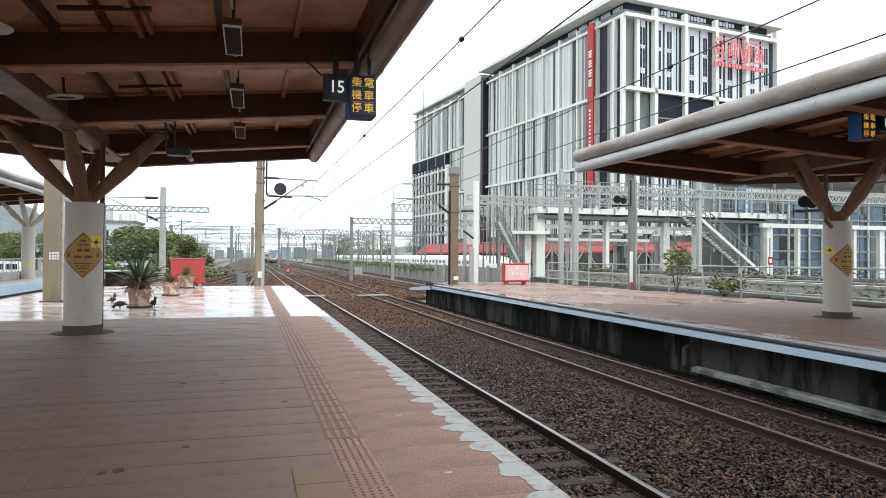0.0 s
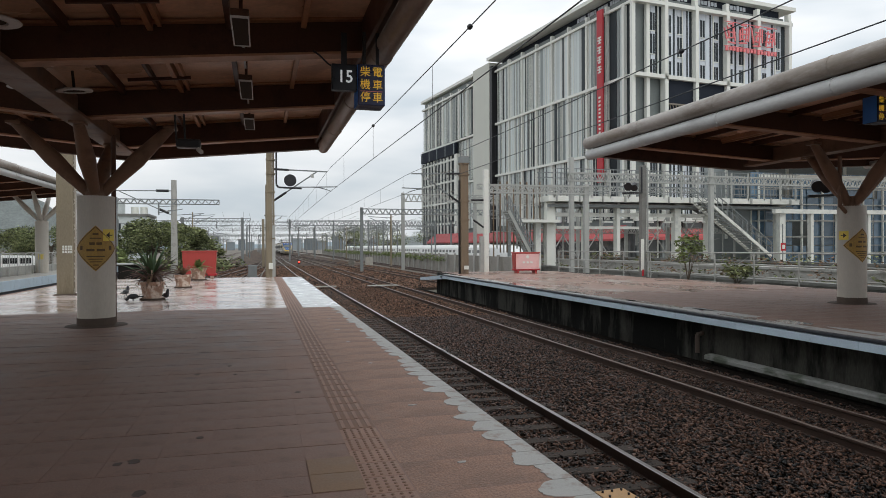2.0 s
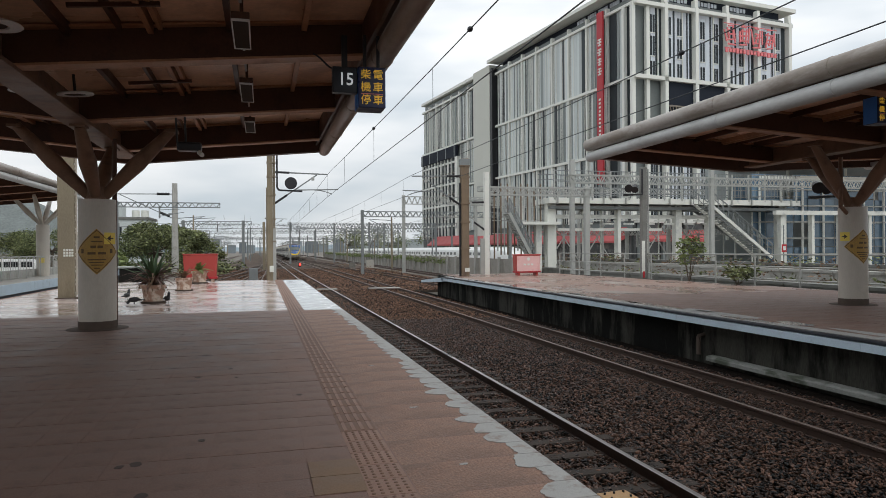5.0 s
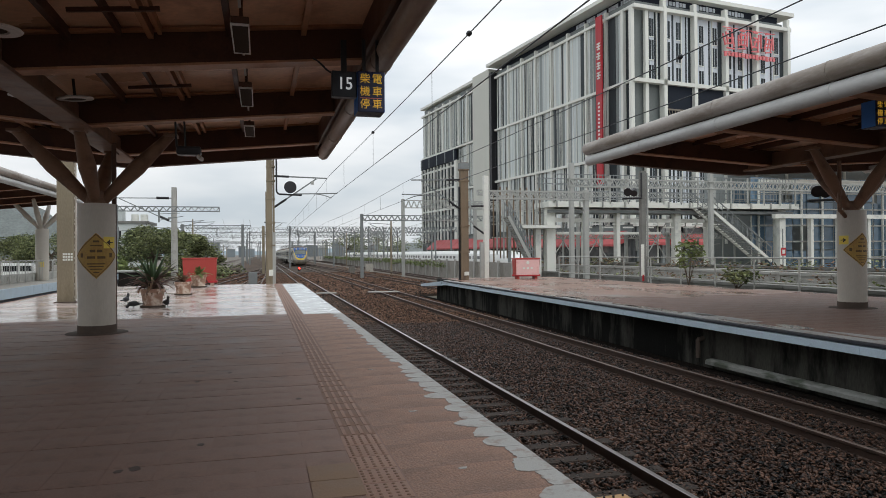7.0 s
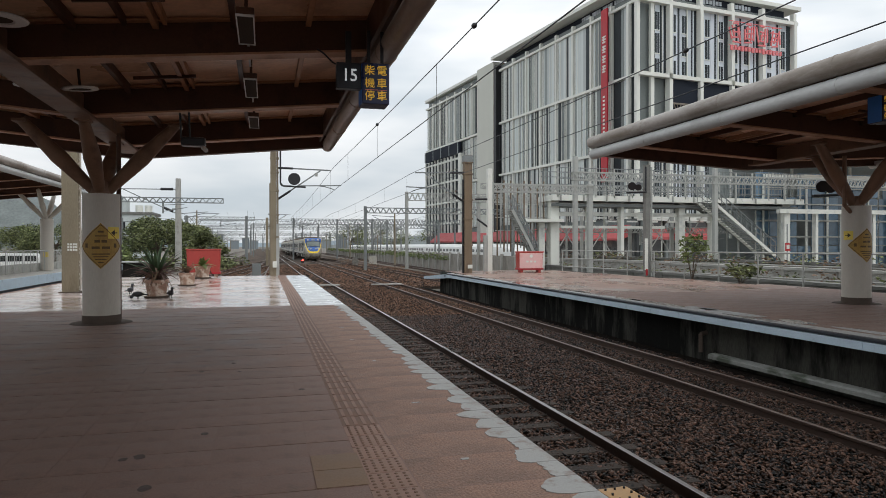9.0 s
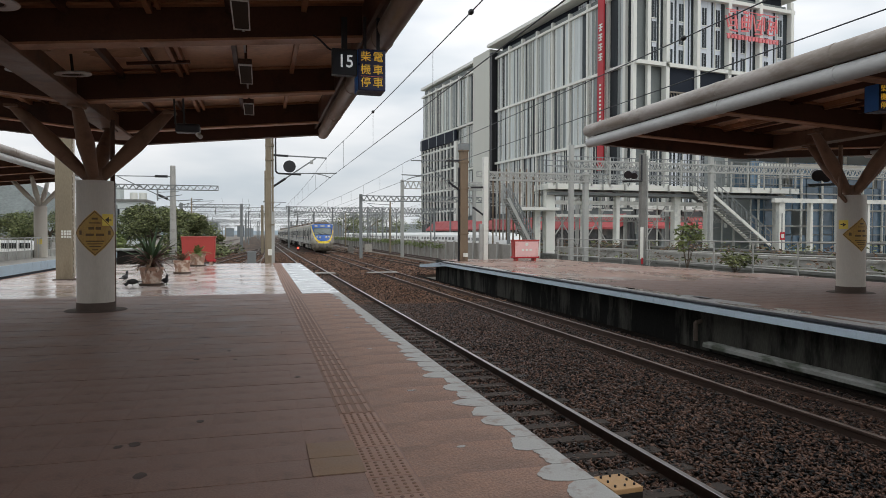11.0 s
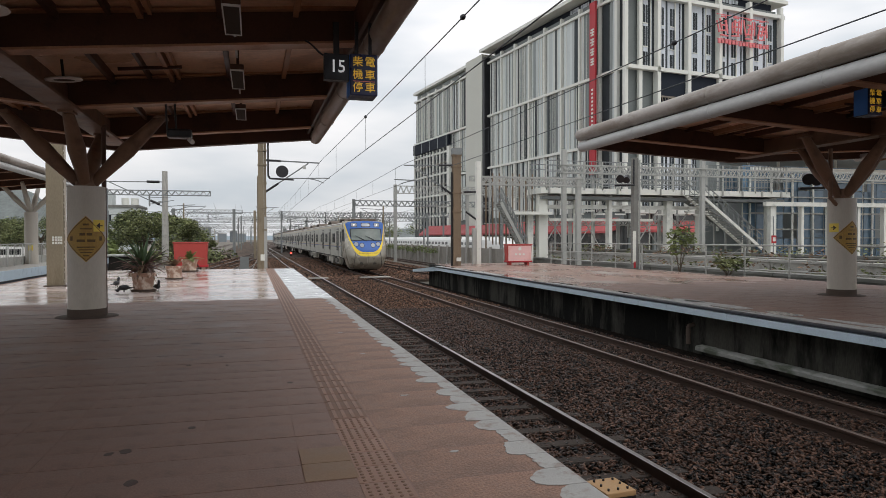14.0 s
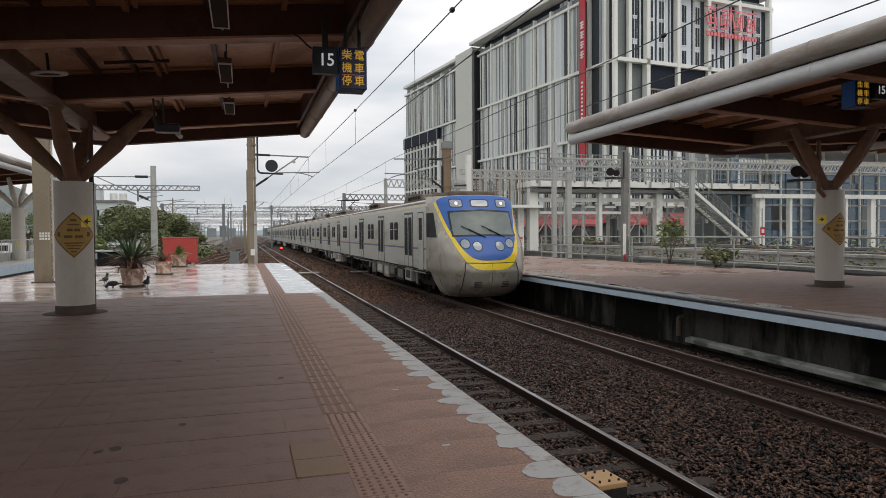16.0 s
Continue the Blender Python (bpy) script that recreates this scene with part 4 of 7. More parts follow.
def hanging_sign(x, y, zc, mirrored):
    s = -1 if mirrored else 1
    g = thing("platform_number_sign", "black platform number sign hung from the canopy", "sign", pose(x - s * 0.15 if mirrored else x, y, zc), "platform signs")
    part("case", box(N(), (0, 0, 0), (0.315, 0.12, 0.33), bevel=0.01), "sign_black", g)
    words("numeral", "15", 0.22, "sign_white", pose(0.01, -0.066, 0.0, 90), g, bold=0.002, squeeze=0.92)
    part("bracket", box(N(), (0.0, 0, 0.36), (0.07, 0.05, 0.42)), "black", g)
    g2 = thing("stopping_sign", "navy stopping-place sign with lit yellow characters", "sign", pose(x + s * 0.335, y - 0.02, zc - 0.09), "platform signs")
    part("case", box(N(), (0, 0.09, 0), (0.345, 0.34, 0.52), bevel=0.012), "sign_navy", g2)
    for k in (-1, 1):
        part("side_panel", box(N(), (k * 0.174, 0.09, 0), (0.004, 0.31, 0.5)), "sign_blue", g2, "bright blue side panel")
    for r, row in enumerate(("柴電", "機車", "停車")):
        for c, ch in enumerate(row):
            words("character", ch, 0.135, "sign_yellow", pose(-0.078 + c * 0.156, -0.084, 0.155 - r * 0.16, 90), g2)
    part("red_line", box(N(), (0, -0.083, -0.083), (0.28, 0.004, 0.006)), "sign_red", g2)
    part("bracket", box(N(), (-0.08, 0, 0.46), (0.04, 0.04, 0.44)), "black", g2)
    part("bracket", box(N(), (0.09, 0, 0.46), (0.04, 0.04, 0.44)), "black", g2)


hanging_sign(1.035, 8.7, 3.625, False)
hanging_sign(11.845, 10.5, 4.17, True)
def tube(pts, r, n=8):
    """One continuous tube through the points, in the plane of x and z."""
    b = N()
    rings = []
    for i, p in enumerate(pts):
        d = (Vector(pts[min(i + 1, len(pts) - 1)]) - Vector(pts[max(i - 1, 0)])).normalized()
        u = Vector((0, 1, 0))
        v = d.cross(u)
        rings.append([b.verts.new(Vector(p) + u * (r * math.cos(6.2832 * k / n)) + v * (r * math.sin(6.2832 * k / n))) for k in range(n)])
    for r0, r1 in zip(rings, rings[1:]):
        for k in range(n):
            b.faces.new((r0[k], r0[(k + 1) % n], r1[(k + 1) % n], r1[k]))
    b.faces.new(rings[0])
    b.faces.new(rings[-1])
    bmesh.ops.recalc_face_normals(b, faces=b.faces[:])
    return b


b = tube([(0.66 + 0.3 * u, 8.9, 4.0 - 0.16 * math.sin(u * 1.57) + 0.02 * math.sin(u * 6)) for u in (k / 16 for k in range(17))], 0.012)
solo("sign_cable", b, "black", "black power cable drooping to the sign", "cable")
# camera bracket under the second beam
g = thing("cctv_bracket", "black camera and cable box under a canopy beam", "camera", pose(-1.35, 12.86, 3.42))
part("housing", box(N(), (0.1, 0.3, -0.06), (0.42, 0.26, 0.16), bevel=0.04), "black", g)
b = N()
for dx in (-0.1, 0.05):
    rod(b, (dx, 0, 0.46), (dx, 0.2, 0.0), 0.018)
part("bracket", b, "black", g)
part("lens", rod(N(), (0.28, 0.12, -0.18), (0.34, 0.0, -0.24), 0.04, n=14), "tube_frame", g)

# ------------------------------------------------------------------ the train
HW = 1.43


def roof_z(x):
    u = min(1.0, abs(x) / HW)
    return 3.63 - 0.07 * u ** 2 - 0.22 * u ** 11


def face_y(x, z):
    """How far forward (negative y) the cab front bulges at a height z above the rails."""
    pts = [(0.25, -0.12), (0.42, -0.50), (0.7, -0.76), (1.15, -0.86), (1.6, -0.70), (2.1, -0.36), (2.5, 0.0), (3.0, 0.26), (3.35, 0.45), (3.7, 0.75)]
    for (z0, y0), (z1, y1) in zip(pts, pts[1:]):
        if z <= z1:
            u = (z - z0) / (z1 - z0)
            u = u * u * (3 - 2 * u) * 0.4 + u * 0.6
            base = y0 + (y1 - y0) * u
            break
    else:
        base = 0.75
    w = min(1.0, abs(x) / HW)
    return base + 0.22 * w ** 2 + 0.42 * w ** 6


def half_at(z):
    return HW * (0.72 + 0.28 * min(1, max(0, (z - 0.25) / 1.7)) ** 0.5)


def face_patch(low, high, x0, x1, lift, nx=28, nz=10):
    """A skin on the cab front between the curves low(x) and high(x)."""
    b = N()
    grid = []
    for i in range(nx + 1):
        x = x0 + (x1 - x0) * i / nx
        a, c = low(x), high(x)
        grid.append([b.verts.new((x, face_y(x, a + (c - a) * j / nz) - lift, a + (c - a) * j / nz)) for j in range(nz + 1)])
    for i in range(nx):
        for j in range(nz):
            b.faces.new((grid[i][j], grid[i + 1][j], grid[i + 1][j + 1], grid[i][j + 1]))
    return b


def face_disc(cx, cz, rx, rz, lift, n=28):
    b = N()
    c = b.verts.new((cx, face_y(cx, cz) - lift, cz))
    ring = []
    for k in range(n):
        a = 6.2832 * k / n
        x, z = cx + rx * math.cos(a), cz + rz * math.sin(a)
        ring.append(b.verts.new((x, face_y(x, z) - lift, z)))
    for k in range(n):
        b.faces.new((c, ring[k], ring[(k + 1) % n]))
    return b


def rounded_patch(cx, cz, w, h, lift, power=5):
    b = N()
    n = 36
    c = b.verts.new((cx, face_y(cx, cz) - lift, cz))
    ring = []
    for k in range(n):
        a = 6.2832 * k / n
        ca, sa = math.cos(a), math.sin(a)
        x = cx + w / 2 * math.copysign(abs(ca) ** (2 / power), ca)
        z = cz + h / 2 * math.copysign(abs(sa) ** (2 / power), sa)
        ring.append(b.verts.new((x, face_y(x, z) - lift, z)))
    for k in range(n):
        b.faces.new((c, ring[k], ring[(k + 1) % n]))
    return b


def section(x_scale=1.0):
    pts = [(HW, 1.0)]
    pts += [(HW, z) for z in (1.6, 2.2, 2.8, 3.2)]
    for k in range(13):
        u = 1 - k / 6.0
        x = HW * (0.985 if abs(u) == 1 else 1) * u
        pts.append((x, roof_z(x)))
    pts += [(-HW, z) for z in (3.2, 2.8, 2.2, 1.6)]
    pts.append((-HW, 1.0))
    return pts


def pane_mesh(w, h, name, mat, depth=0.02, round_by=0.0):
    """An upright pane in the plane of y and z, with rounded corners if asked."""
    if not round_by:
        return mesh_of(box(N(), (0, 0, 0), (depth, w, h), bevel=0.008), name, mat)
    pts = []
    for sy, sz, a0 in ((1, 1, 0), (-1, 1, 90), (-1, -1, 180), (1, -1, 270)):
        for k in range(4):
            a = radians(a0 + 30 * k)
            pts.append((sy * (w / 2 - round_by) + round_by * math.cos(a), sz * (h / 2 - round_by) + round_by * math.sin(a)))
    return mesh_of(prism(N(), pts, 0, -depth / 2, depth / 2), name, mat)


ME_WIN = pane_mesh(0.60, 0.70, "window_glass", "train_glass", 0.03, 0.10)
ME_WINF = pane_mesh(0.66, 0.76, "window_frame", "black", 0.016, 0.13)
ME_SASH = pane_mesh(0.60, 0.03, "sash_bar", "train_steel", 0.04)
ME_DOORGAP = pane_mesh(1.40, 2.12, "door_surround", "black", 0.014)
ME_DWIN = pane_mesh(0.45, 1.46, "door_glass", "train_glass", 0.03, 0.06)


def bogie(parent, y):
    g = new("bogie")
    g.parent = parent
    g.matrix_basis = pose(0, y, 0)
    b = N()
    box(b, (0, 0, 0.7), (1.9, 0.4, 0.2))
    for s in (-1, 1):
        prism(b, [(-1.5, 0.62), (-0.5, 0.42), (0.5, 0.42), (1.5, 0.62), (1.5, 0.78), (0.6, 0.74), (-0.6, 0.74), (-1.5, 0.78)], 0, s * 0.92 - 0.06, s * 0.92 + 0.06)
        for k in (-0.35, 0.35):
            rod(b, (s * 0.95, k, 0.6), (s * 0.95, k, 0.95), 0.13, n=10)
    part("bogie_frame", b, "train_under", g)
    for yy in (-1.05, 1.05):
        b = N()
        for s in (-1, 1):
            rod(b, (s * 0.51, yy, 0.43), (s * 0.64, yy, 0.43), 0.43, n=20)
            rod(b, (s * 0.64, yy, 0.43), (s * 1.02, yy, 0.43), 0.14, n=10)
        rod(b, (-0.5, yy, 0.43), (0.5, yy, 0.43), 0.08, n=8)
        part("wheelset", b, "train_under", g)
    return g


def carriage(lead, panto):
    L = 19.6
    car = thing("driving_carriage" if lead else "passenger_carriage",
                "stainless commuter train driving car with blue and yellow front" if lead else "stainless steel commuter train carriage with blue waist line",
                "train", group="train carriages")
    y0 = 2.0 if lead else 0.0
    sec = section()
    b = N()
    a = [b.verts.new((x, y0, z)) for x, z in sec]
    c = [b.verts.new((x, L, z)) for x, z in sec]
    for i in range(len(sec) - 1):
        b.faces.new((a[i], a[i + 1], c[i + 1], c[i]))
    b.faces.new((a[-1], a[0], c[0], c[-1]))
    b.faces.new(list(reversed(a)))
    b.faces.new(c)
    bmesh.ops.recalc_face_normals(b, faces=b.faces[:])
    body = part("car_body", b, "train_steel", car, smooth=True)
    # roof skin with equipment
    b = N()
    xs = [HW * (k / 5 - 1) * 0.97 for k in range(11)]
    ra = [b.verts.new((x, y0 + (0.1 if not lead else -0.6), roof_z(x) + 0.012)) for x in xs]
    rc = [b.verts.new((x, L, roof_z(x) + 0.012)) for x in xs]
    for i in range(10):
        b.faces.new((ra[i], ra[i + 1], rc[i + 1], rc[i]))
    part("roof", b, "train_roof", car, "dirty brown roof")
    for yy, ln, h in ((5.6, 3.6, 0.34), (14.2, 3.6, 0.34)):
        z0, z1 = 3.58, 3.60 + h
        b = prism(N(), [(yy - ln / 2, z0), (yy + ln / 2, z0), (yy + ln / 2 - 0.35, z1 - 0.04), (yy + 0.5, z1), (yy - 0.4, z1 - 0.03), (yy - ln / 2 + 0.6, z1 - 0.1)], 0, -0.98, 0.98)
        bmesh.ops.bevel(b, geom=b.edges[:], offset=0.04, segments=2, affect="EDGES")
        part("air_conditioner", b, "train_roof", car)
        for k in range(5):
            part("roof_louvre", box(N(), (-0.99, yy - ln / 2 + 0.9 + k * 0.42, z0 + 0.16), (0.02, 0.3, 0.12)), "train_under", car)
    if lead:
        b = box(N(), (0, 2.2, 3.70), (1.7, 2.2, 0.16), bevel=0.05)
        part("roof_cowl", b, "train_roof", car)
        b = N()
        for s in (-1, 1):
            rod(b, (s * 0.75, 1.4, 3.62), (s * 0.75, 3.6, 3.86), 0.05)
        part("roof_rail", b, "train_roof", car)
    if panto:
        b = N()
        box(b, (0, 10, 3.82), (1.5, 1.7, 0.08))
        for s in (-1, 1):
            rod(b, (s * 0.45, 9.4, 3.85), (s * 0.3, 11.2, 4.35), 0.03)
            rod(b, (s * 0.3, 11.2, 4.35), (s * 0.5, 9.8, 4.75), 0.025)
        box(b, (0, 9.8, 4.78), (1.6, 0.3, 0.05))
        part("pantograph", b, "train_under", car)
    # lines along the sides
    for s in (-1, 1):
        for z, h, mt in ((1.79, 0.07, "train_line"), (1.88, 0.05, "train_orange"), (3.31, 0.07, "train_cream"), (1.035, 0.05, "train_under")):
            b = box(N(), (s * (HW + 0.003), (y0 + L) / 2, z), (0.01, L - y0, h))
            part("waist_line" if z < 2.5 else "cantrail_line", b, mt, car)
        b = N()
        for k in range(4):
            box(b, (s * (HW + 0.002), (y0 + L) / 2, 1.16 + k * 0.14), (0.008, L - y0 - 0.1, 0.012))
        part("side_bead", b, "train_steel", body)
        for yd in (4.6, 10.05, 15.5):
            d = new("door")
            d.parent = car
            d.matrix_basis = pose(s * (HW + 0.006), yd, 2.08)
            shared("door_surround", ME_DOORGAP, d, pose(0, 0, 0))
            for k in (-1, 1):
                shared("door_leaf", mesh_leaf, d, pose(s * 0.006, k * 0.33, -0.01))
                shared("door_glass", ME_DWIN, d, pose(s * 0.012, k * 0.33, 0.14))
        wins = (6.85, 7.72, 12.3, 13.17, 17.4) if lead else (1.3, 2.17, 6.85, 7.72, 12.3, 13.17, 17.3, 18.17)
        for yw in wins:
            w = new("window")
            w.parent = car
            w.matrix_basis = pose(s * (HW + 0.005), yw, 2.43)
            shared("window_frame", ME_WINF, w, pose(0, 0, 0))
            shared("window_glass", ME_WIN, w, pose(0, 0, 0))
            shared("sash_bar", ME_SASH, w, pose(0, 0, 0.08))
        # underfloor boxes
        for k, (yy, ln, h) in enumerate(((5.2, 1.0, 0.5), (6.6, 1.3, 0.58), (8.2, 0.9, 0.42), (9.4, 1.2, 0.6), (11.0, 1.4, 0.5), (12.6, 1.0, 0.56))):
            b = box(N(), (s * 1.12, yy, 0.98 - h / 2), (0.42, ln, h), bevel=0.03)
            part("underfloor_box", b, "train_box", car)
            part("box_cover", box(N(), (s * 1.335, yy - 0.05, 0.98 - h / 2), (0.02, ln * 0.7, h * 0.6), bevel=0.004), "train_box", car)
        for k, yy in enumerate((4.2, 5.85, 7.5, 8.78, 10.15, 11.85, 13.3, 14.3)):
            part("hanger_pipe", rod(N(), (s * 1.2, yy, 0.95), (s * 1.2, yy + 0.05 * (k % 3), 0.42 + 0.06 * (k % 4)), 0.05, n=8), "train_box", car)
        part("air_pipe", rod(N(), (s * 1.3, y0 + 0.6, 0.9), (s * 1.3, L - 0.4, 0.9), 0.025, n=6), "train_box", car)
    b = box(N(), (0, (y0 + L) / 2, 0.93), (2.5, L - y0 - 0.4, 0.14))
    part("underframe", b, "train_under", car)
    bogie(car, 3.6 if lead else 2.9)
    bogie(car, 16.7)
    b = box(N(), (0, L + 0.2, 2.1), (1.1, 0.42, 2.2), bevel=0.05)
    part("gangway", b, "black", car)
    if not lead:
        return car
    # cab shell
    b = N()
    nu, nv = 28, 30
    grid = []
    for i in range(nu + 1):
        u = -1 + 2 * i / nu
        col = []
        for j in range(nv + 1):
            v = j / nv
            top = roof_z(u * HW)
            z = 0.25 + v * (top - 0.25)
            x = u * half_at(z)
            col.append(b.verts.new((x, face_y(x / half_at(z) * HW, z), z)))
        grid.append(col)
    for i in range(nu):
        for j in range(nv):
            b.faces.new((grid[i][j], grid[i + 1][j], grid[i + 1][j + 1], grid[i][j + 1]))
    rim = [grid[0][j] for j in range(nv + 1)] + [grid[i][nv] for i in range(1, nu + 1)] + [grid[nu][j] for j in range(nv - 1, -1, -1)]
    back = []
    for v in rim:
        low = v.co.z < 1.0
        x = v.co.x
        back.append(b.verts.new((math.copysign(abs(x) if low else HW, x), (2.02 if not low else 1.2 + 0.8 * max(0, (v.co.z - 0.25) / 0.75)), v.co.z)))
    for i in range(len(rim) - 1):
        b.faces.new((rim[i], back[i], back[i + 1], rim[i + 1]))
    bmesh.ops.recalc_face_normals(b, faces=b.faces[:])
    part("cab_shell", b, "train_nose", car, "grey rounded cab nose", smooth=True)

    def lo(x):
        return 1.16 + 2.3 * (abs(x) / HW) ** 3.9

    def hi(x):
        return 1.46 + 2.05 * (abs(x) / 1.38) ** 3.7

    def cap(x):
        return roof_z(x) - 0.02
    part("yellow_band", face_patch(lambda x: min(lo(x), cap(x) - 0.01), lambda x: min(hi(x) + 0.01, cap(x)), -1.41, 1.41, 0.006, 56, 8), "train_yellow", car, "curved yellow band", smooth=True)
    part("blue_mask", face_patch(lambda x: min(hi(x), cap(x) - 0.005), cap, -1.345, 1.345, 0.010, 56, 16), "train_blue", car, "blue front mask", smooth=True)
    part("windscreen_seal", face_patch(lambda x: 2.24 - 0.02 * abs(x), lambda x: 3.13 - 0.05 * abs(x), -1.10, 1.10, 0.014, 24, 8), "black", car)
    part("windscreen", face_patch(lambda x: 2.30 - 0.02 * abs(x), lambda x: 3.07 - 0.05 * abs(x), -1.04, 1.04, 0.022, 24, 8), "windscreen", car, "windscreen with the sky's grey reflection in its colour", smooth=True)
    for s in (-1, 1):
        b = N()
        f = lambda x, z: (x, face_y(x, z) - 0.05, z)
        rod(b, f(s * 0.34 + 0.3, 2.2), f(s * 0.34 - 0.42, 2.58), 0.016, n=6)
        rod(b, f(s * 0.34 + 0.18, 2.26), f(s * 0.34 - 0.2, 2.47), 0.026, n=6)
        part("wiper", b, "black", car)
    for x, lit in ((-0.80, True), (0.80, True)):
        h = new("headlight")
        h.parent = car
        part("bezel", rounded_patch(x, 3.34, 0.44, 0.30, 0.016), "black", h)
        part("lens", rounded_patch(x, 3.34, 0.38, 0.24, 0.024), "lamp_glass", h)
        part("bulb", face_disc(x, 3.34, 0.055, 0.055, 0.03, 16), "lamp_lit", h, "lit warm white bulb")
    h = new("destination_box")
    h.parent = car
    part("bezel", rounded_patch(0, 3.34, 0.66, 0.28, 0.016), "black", h)
    part("display", rounded_patch(0, 3.34, 0.58, 0.21, 0.024), "lamp_glass", h)
    for x, z in ((-0.76, 2.0), (-0.38, 1.92), (0.38, 1.92), (0.76, 2.0)):
        h = new("tail_light")
        h.parent = car
        part("bezel", face_disc(x, z, 0.17, 0.17, 0.014), "black", h)
        part("lens", face_disc(x, z, 0.14, 0.14, 0.022), "lamp_glass", h)
    # coupler cover seams and vents
    b = N()
    for i in range(24):
        def seam(u):
            x = -0.86 + 1.72 * u
            return x, 1.40 - 0.02 * math.sin(u * 3.14)
        x0, z0 = seam(i / 24)
        x1, z1 = seam((i + 1) / 24)
        rod(b, (x0, face_y(x0, z0) - 0.01, z0), (x1, face_y(x1, z1) - 0.01, z1), 0.012, n=5)
    for s in (-1, 1):
        for i in range(12):
            z0, z1 = 1.40 - i * 0.085, 1.40 - (i + 1) * 0.085
            x0, x1 = s * (0.86 + 0.10 * math.sin(i / 12 * 1.5)), s * (0.86 + 0.10 * math.sin((i + 1) / 12 * 1.5))
            rod(b, (x0, face_y(x0, z0) - 0.004, z0), (x1, face_y(x1, z1) - 0.004, z1), 0.014, n=5)
    for i in range(12):
        z0, z1 = 1.44 - i * 0.085, 1.44 - (i + 1) * 0.085
        rod(b, (0, face_y(0, z0) - 0.002, z0), (0, face_y(0, z1) - 0.002, z1), 0.007, n=5)
    part("coupler_cover_seam", b, "black", car)
    for s in (-1, 1):
        b = N()
        for k in range(4):
            z = 0.62 + k * 0.05
            x = s * 0.46
            box(b, (x, face_y(x, z) - 0.004, z), (0.24, 0.02, 0.022))
        part("vent", b, "black", car)
    # cab side window, cab door, logo bar
    for s in (-1, 1):
        b = N()
        prism(b, [(1.02, 3.04), (1.92, 3.04), (1.92, 2.2), (0.62, 2.2), (0.70, 2.4)], 0, s * (HW + 0.004) - 0.004, s * (HW + 0.004) + 0.004)
        part("cab_side_window", b, "train_glass", car)
        d = new("cab_door")
        d.parent = car
        d.matrix_basis = pose(s * (HW + 0.005), 2.75, 2.05)
        part("door_panel", box(N(), (0, 0, 0), (0.016, 0.72, 2.04)), "train_steel", d)
        part("door_frame", box(N(), (-s * 0.003, 0, 0), (0.014, 0.80, 2.12)), "black", d)
        part("door_glass", box(N(), (s * 0.004, 0, 0.45), (0.02, 0.44, 0.8)), "train_glass", d)
        part("handrail", rod(N(), (s * 0.04, -0.5, -0.9), (s * 0.04, -0.5, 0.6), 0.015, n=6), "grey_steel", d)
    b = N()
    box(b, (0, 0.6, 0.34), (1.7, 0.2, 0.35), bevel=0.03)
    part("obstacle_guard", b, "train_under", car)
    return car


mesh_leaf = pane_mesh(0.58, 1.98, "door_leaf", "train_steel", 0.02)
LEAD = carriage(True, False)
SECOND = carriage(False, True)
CARS = [LEAD, SECOND]
for k in range(6):
    CARS.append(copy_thing(SECOND, pose(0, 0, 0)))

# seconds and how far away the front of the train is
RUN = [(0.0, 234.0), (2.0, 207.2), (4.0, 180.2), (6.5, 146.0), (8.0, 125.6), (9.0, 112.3), (11.5, 79.8), (12.0, 73.1), (12.5, 66.5),
       (13.0, 60.1), (14.0, 47.1), (15.0, 34.4), (15.5, 27.7), (16.0, 21.2)]

# ------------------------------------------------------------------ department store beyond the yard
BYAW = 7.7
a0 = radians(15.8)
BX = 100 * math.sin(a0) + 26.3 * math.cos(a0)
BY = 100 * math.cos(a0) - 26.3 * math.sin(a0)
# local space: x along the front (to the side), y along the long flank (away), z up from the ground
store = thing("department_store", "large grey white department store with vertical fins", "building", pose(BX, BY, BED, 0, 0, BYAW))
TOPZ = 38.5 - BED
ZL = [17.0, 27.6, 38.4]
FW, L1, L2 = 31.4, 44.0, 86.0


def b_box(name, c, s, mat, label=""):
    return part(name, box(N(), c, s), mat, store, label)


b_box("wall", (FW / 2, L2 / 2, TOPZ / 2), (FW - 1.2, L2 - 1.2, TOPZ), "bld_mid")
b_box("roof", (FW / 2 + 0.0, L1 / 2 + 0.6, TOPZ + 1.5), (FW + 2.4, L1 + 1.8, 0.6), "bld_frame", "pale flat overhanging roof")
b_box("roof", (FW / 2 + 1, (L1 + L2) / 2 + 4.6, TOPZ + 0.5), (FW + 2.6, L2 - L1 - 9, 0.6), "bld_frame", "pale flat overhanging roof")
for k in range(20):
    part("attic_window", box(N(), (1.14, 1.8 + k * 0.62 + (k // 4) * 0.5, TOPZ + 0.55), (0.1, 0.36 + 0.1 * (k % 3), 0.75)), "bld_front", store)
for k in range(26):
    if k % 9 < 6:
        part("attic_window", box(N(), (7.4 + k * 0.66, 0.94, TOPZ + 0.6), (0.42 + 0.1 * (k % 2), 0.1, 0.6 if k % 3 else 0.85)), "bld_front", store)
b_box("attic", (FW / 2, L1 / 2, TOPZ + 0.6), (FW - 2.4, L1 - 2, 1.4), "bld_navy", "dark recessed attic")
for z in ZL[1:] + [ZL[0]]:
    b_box("floor_beam", (0.25, L1 / 2, z), (0.7, L1, 0.42), "bld_frame")
    b_box("floor_beam", (FW / 2, -0.3, z), (FW, 0.9, 0.55), "bld_frame")
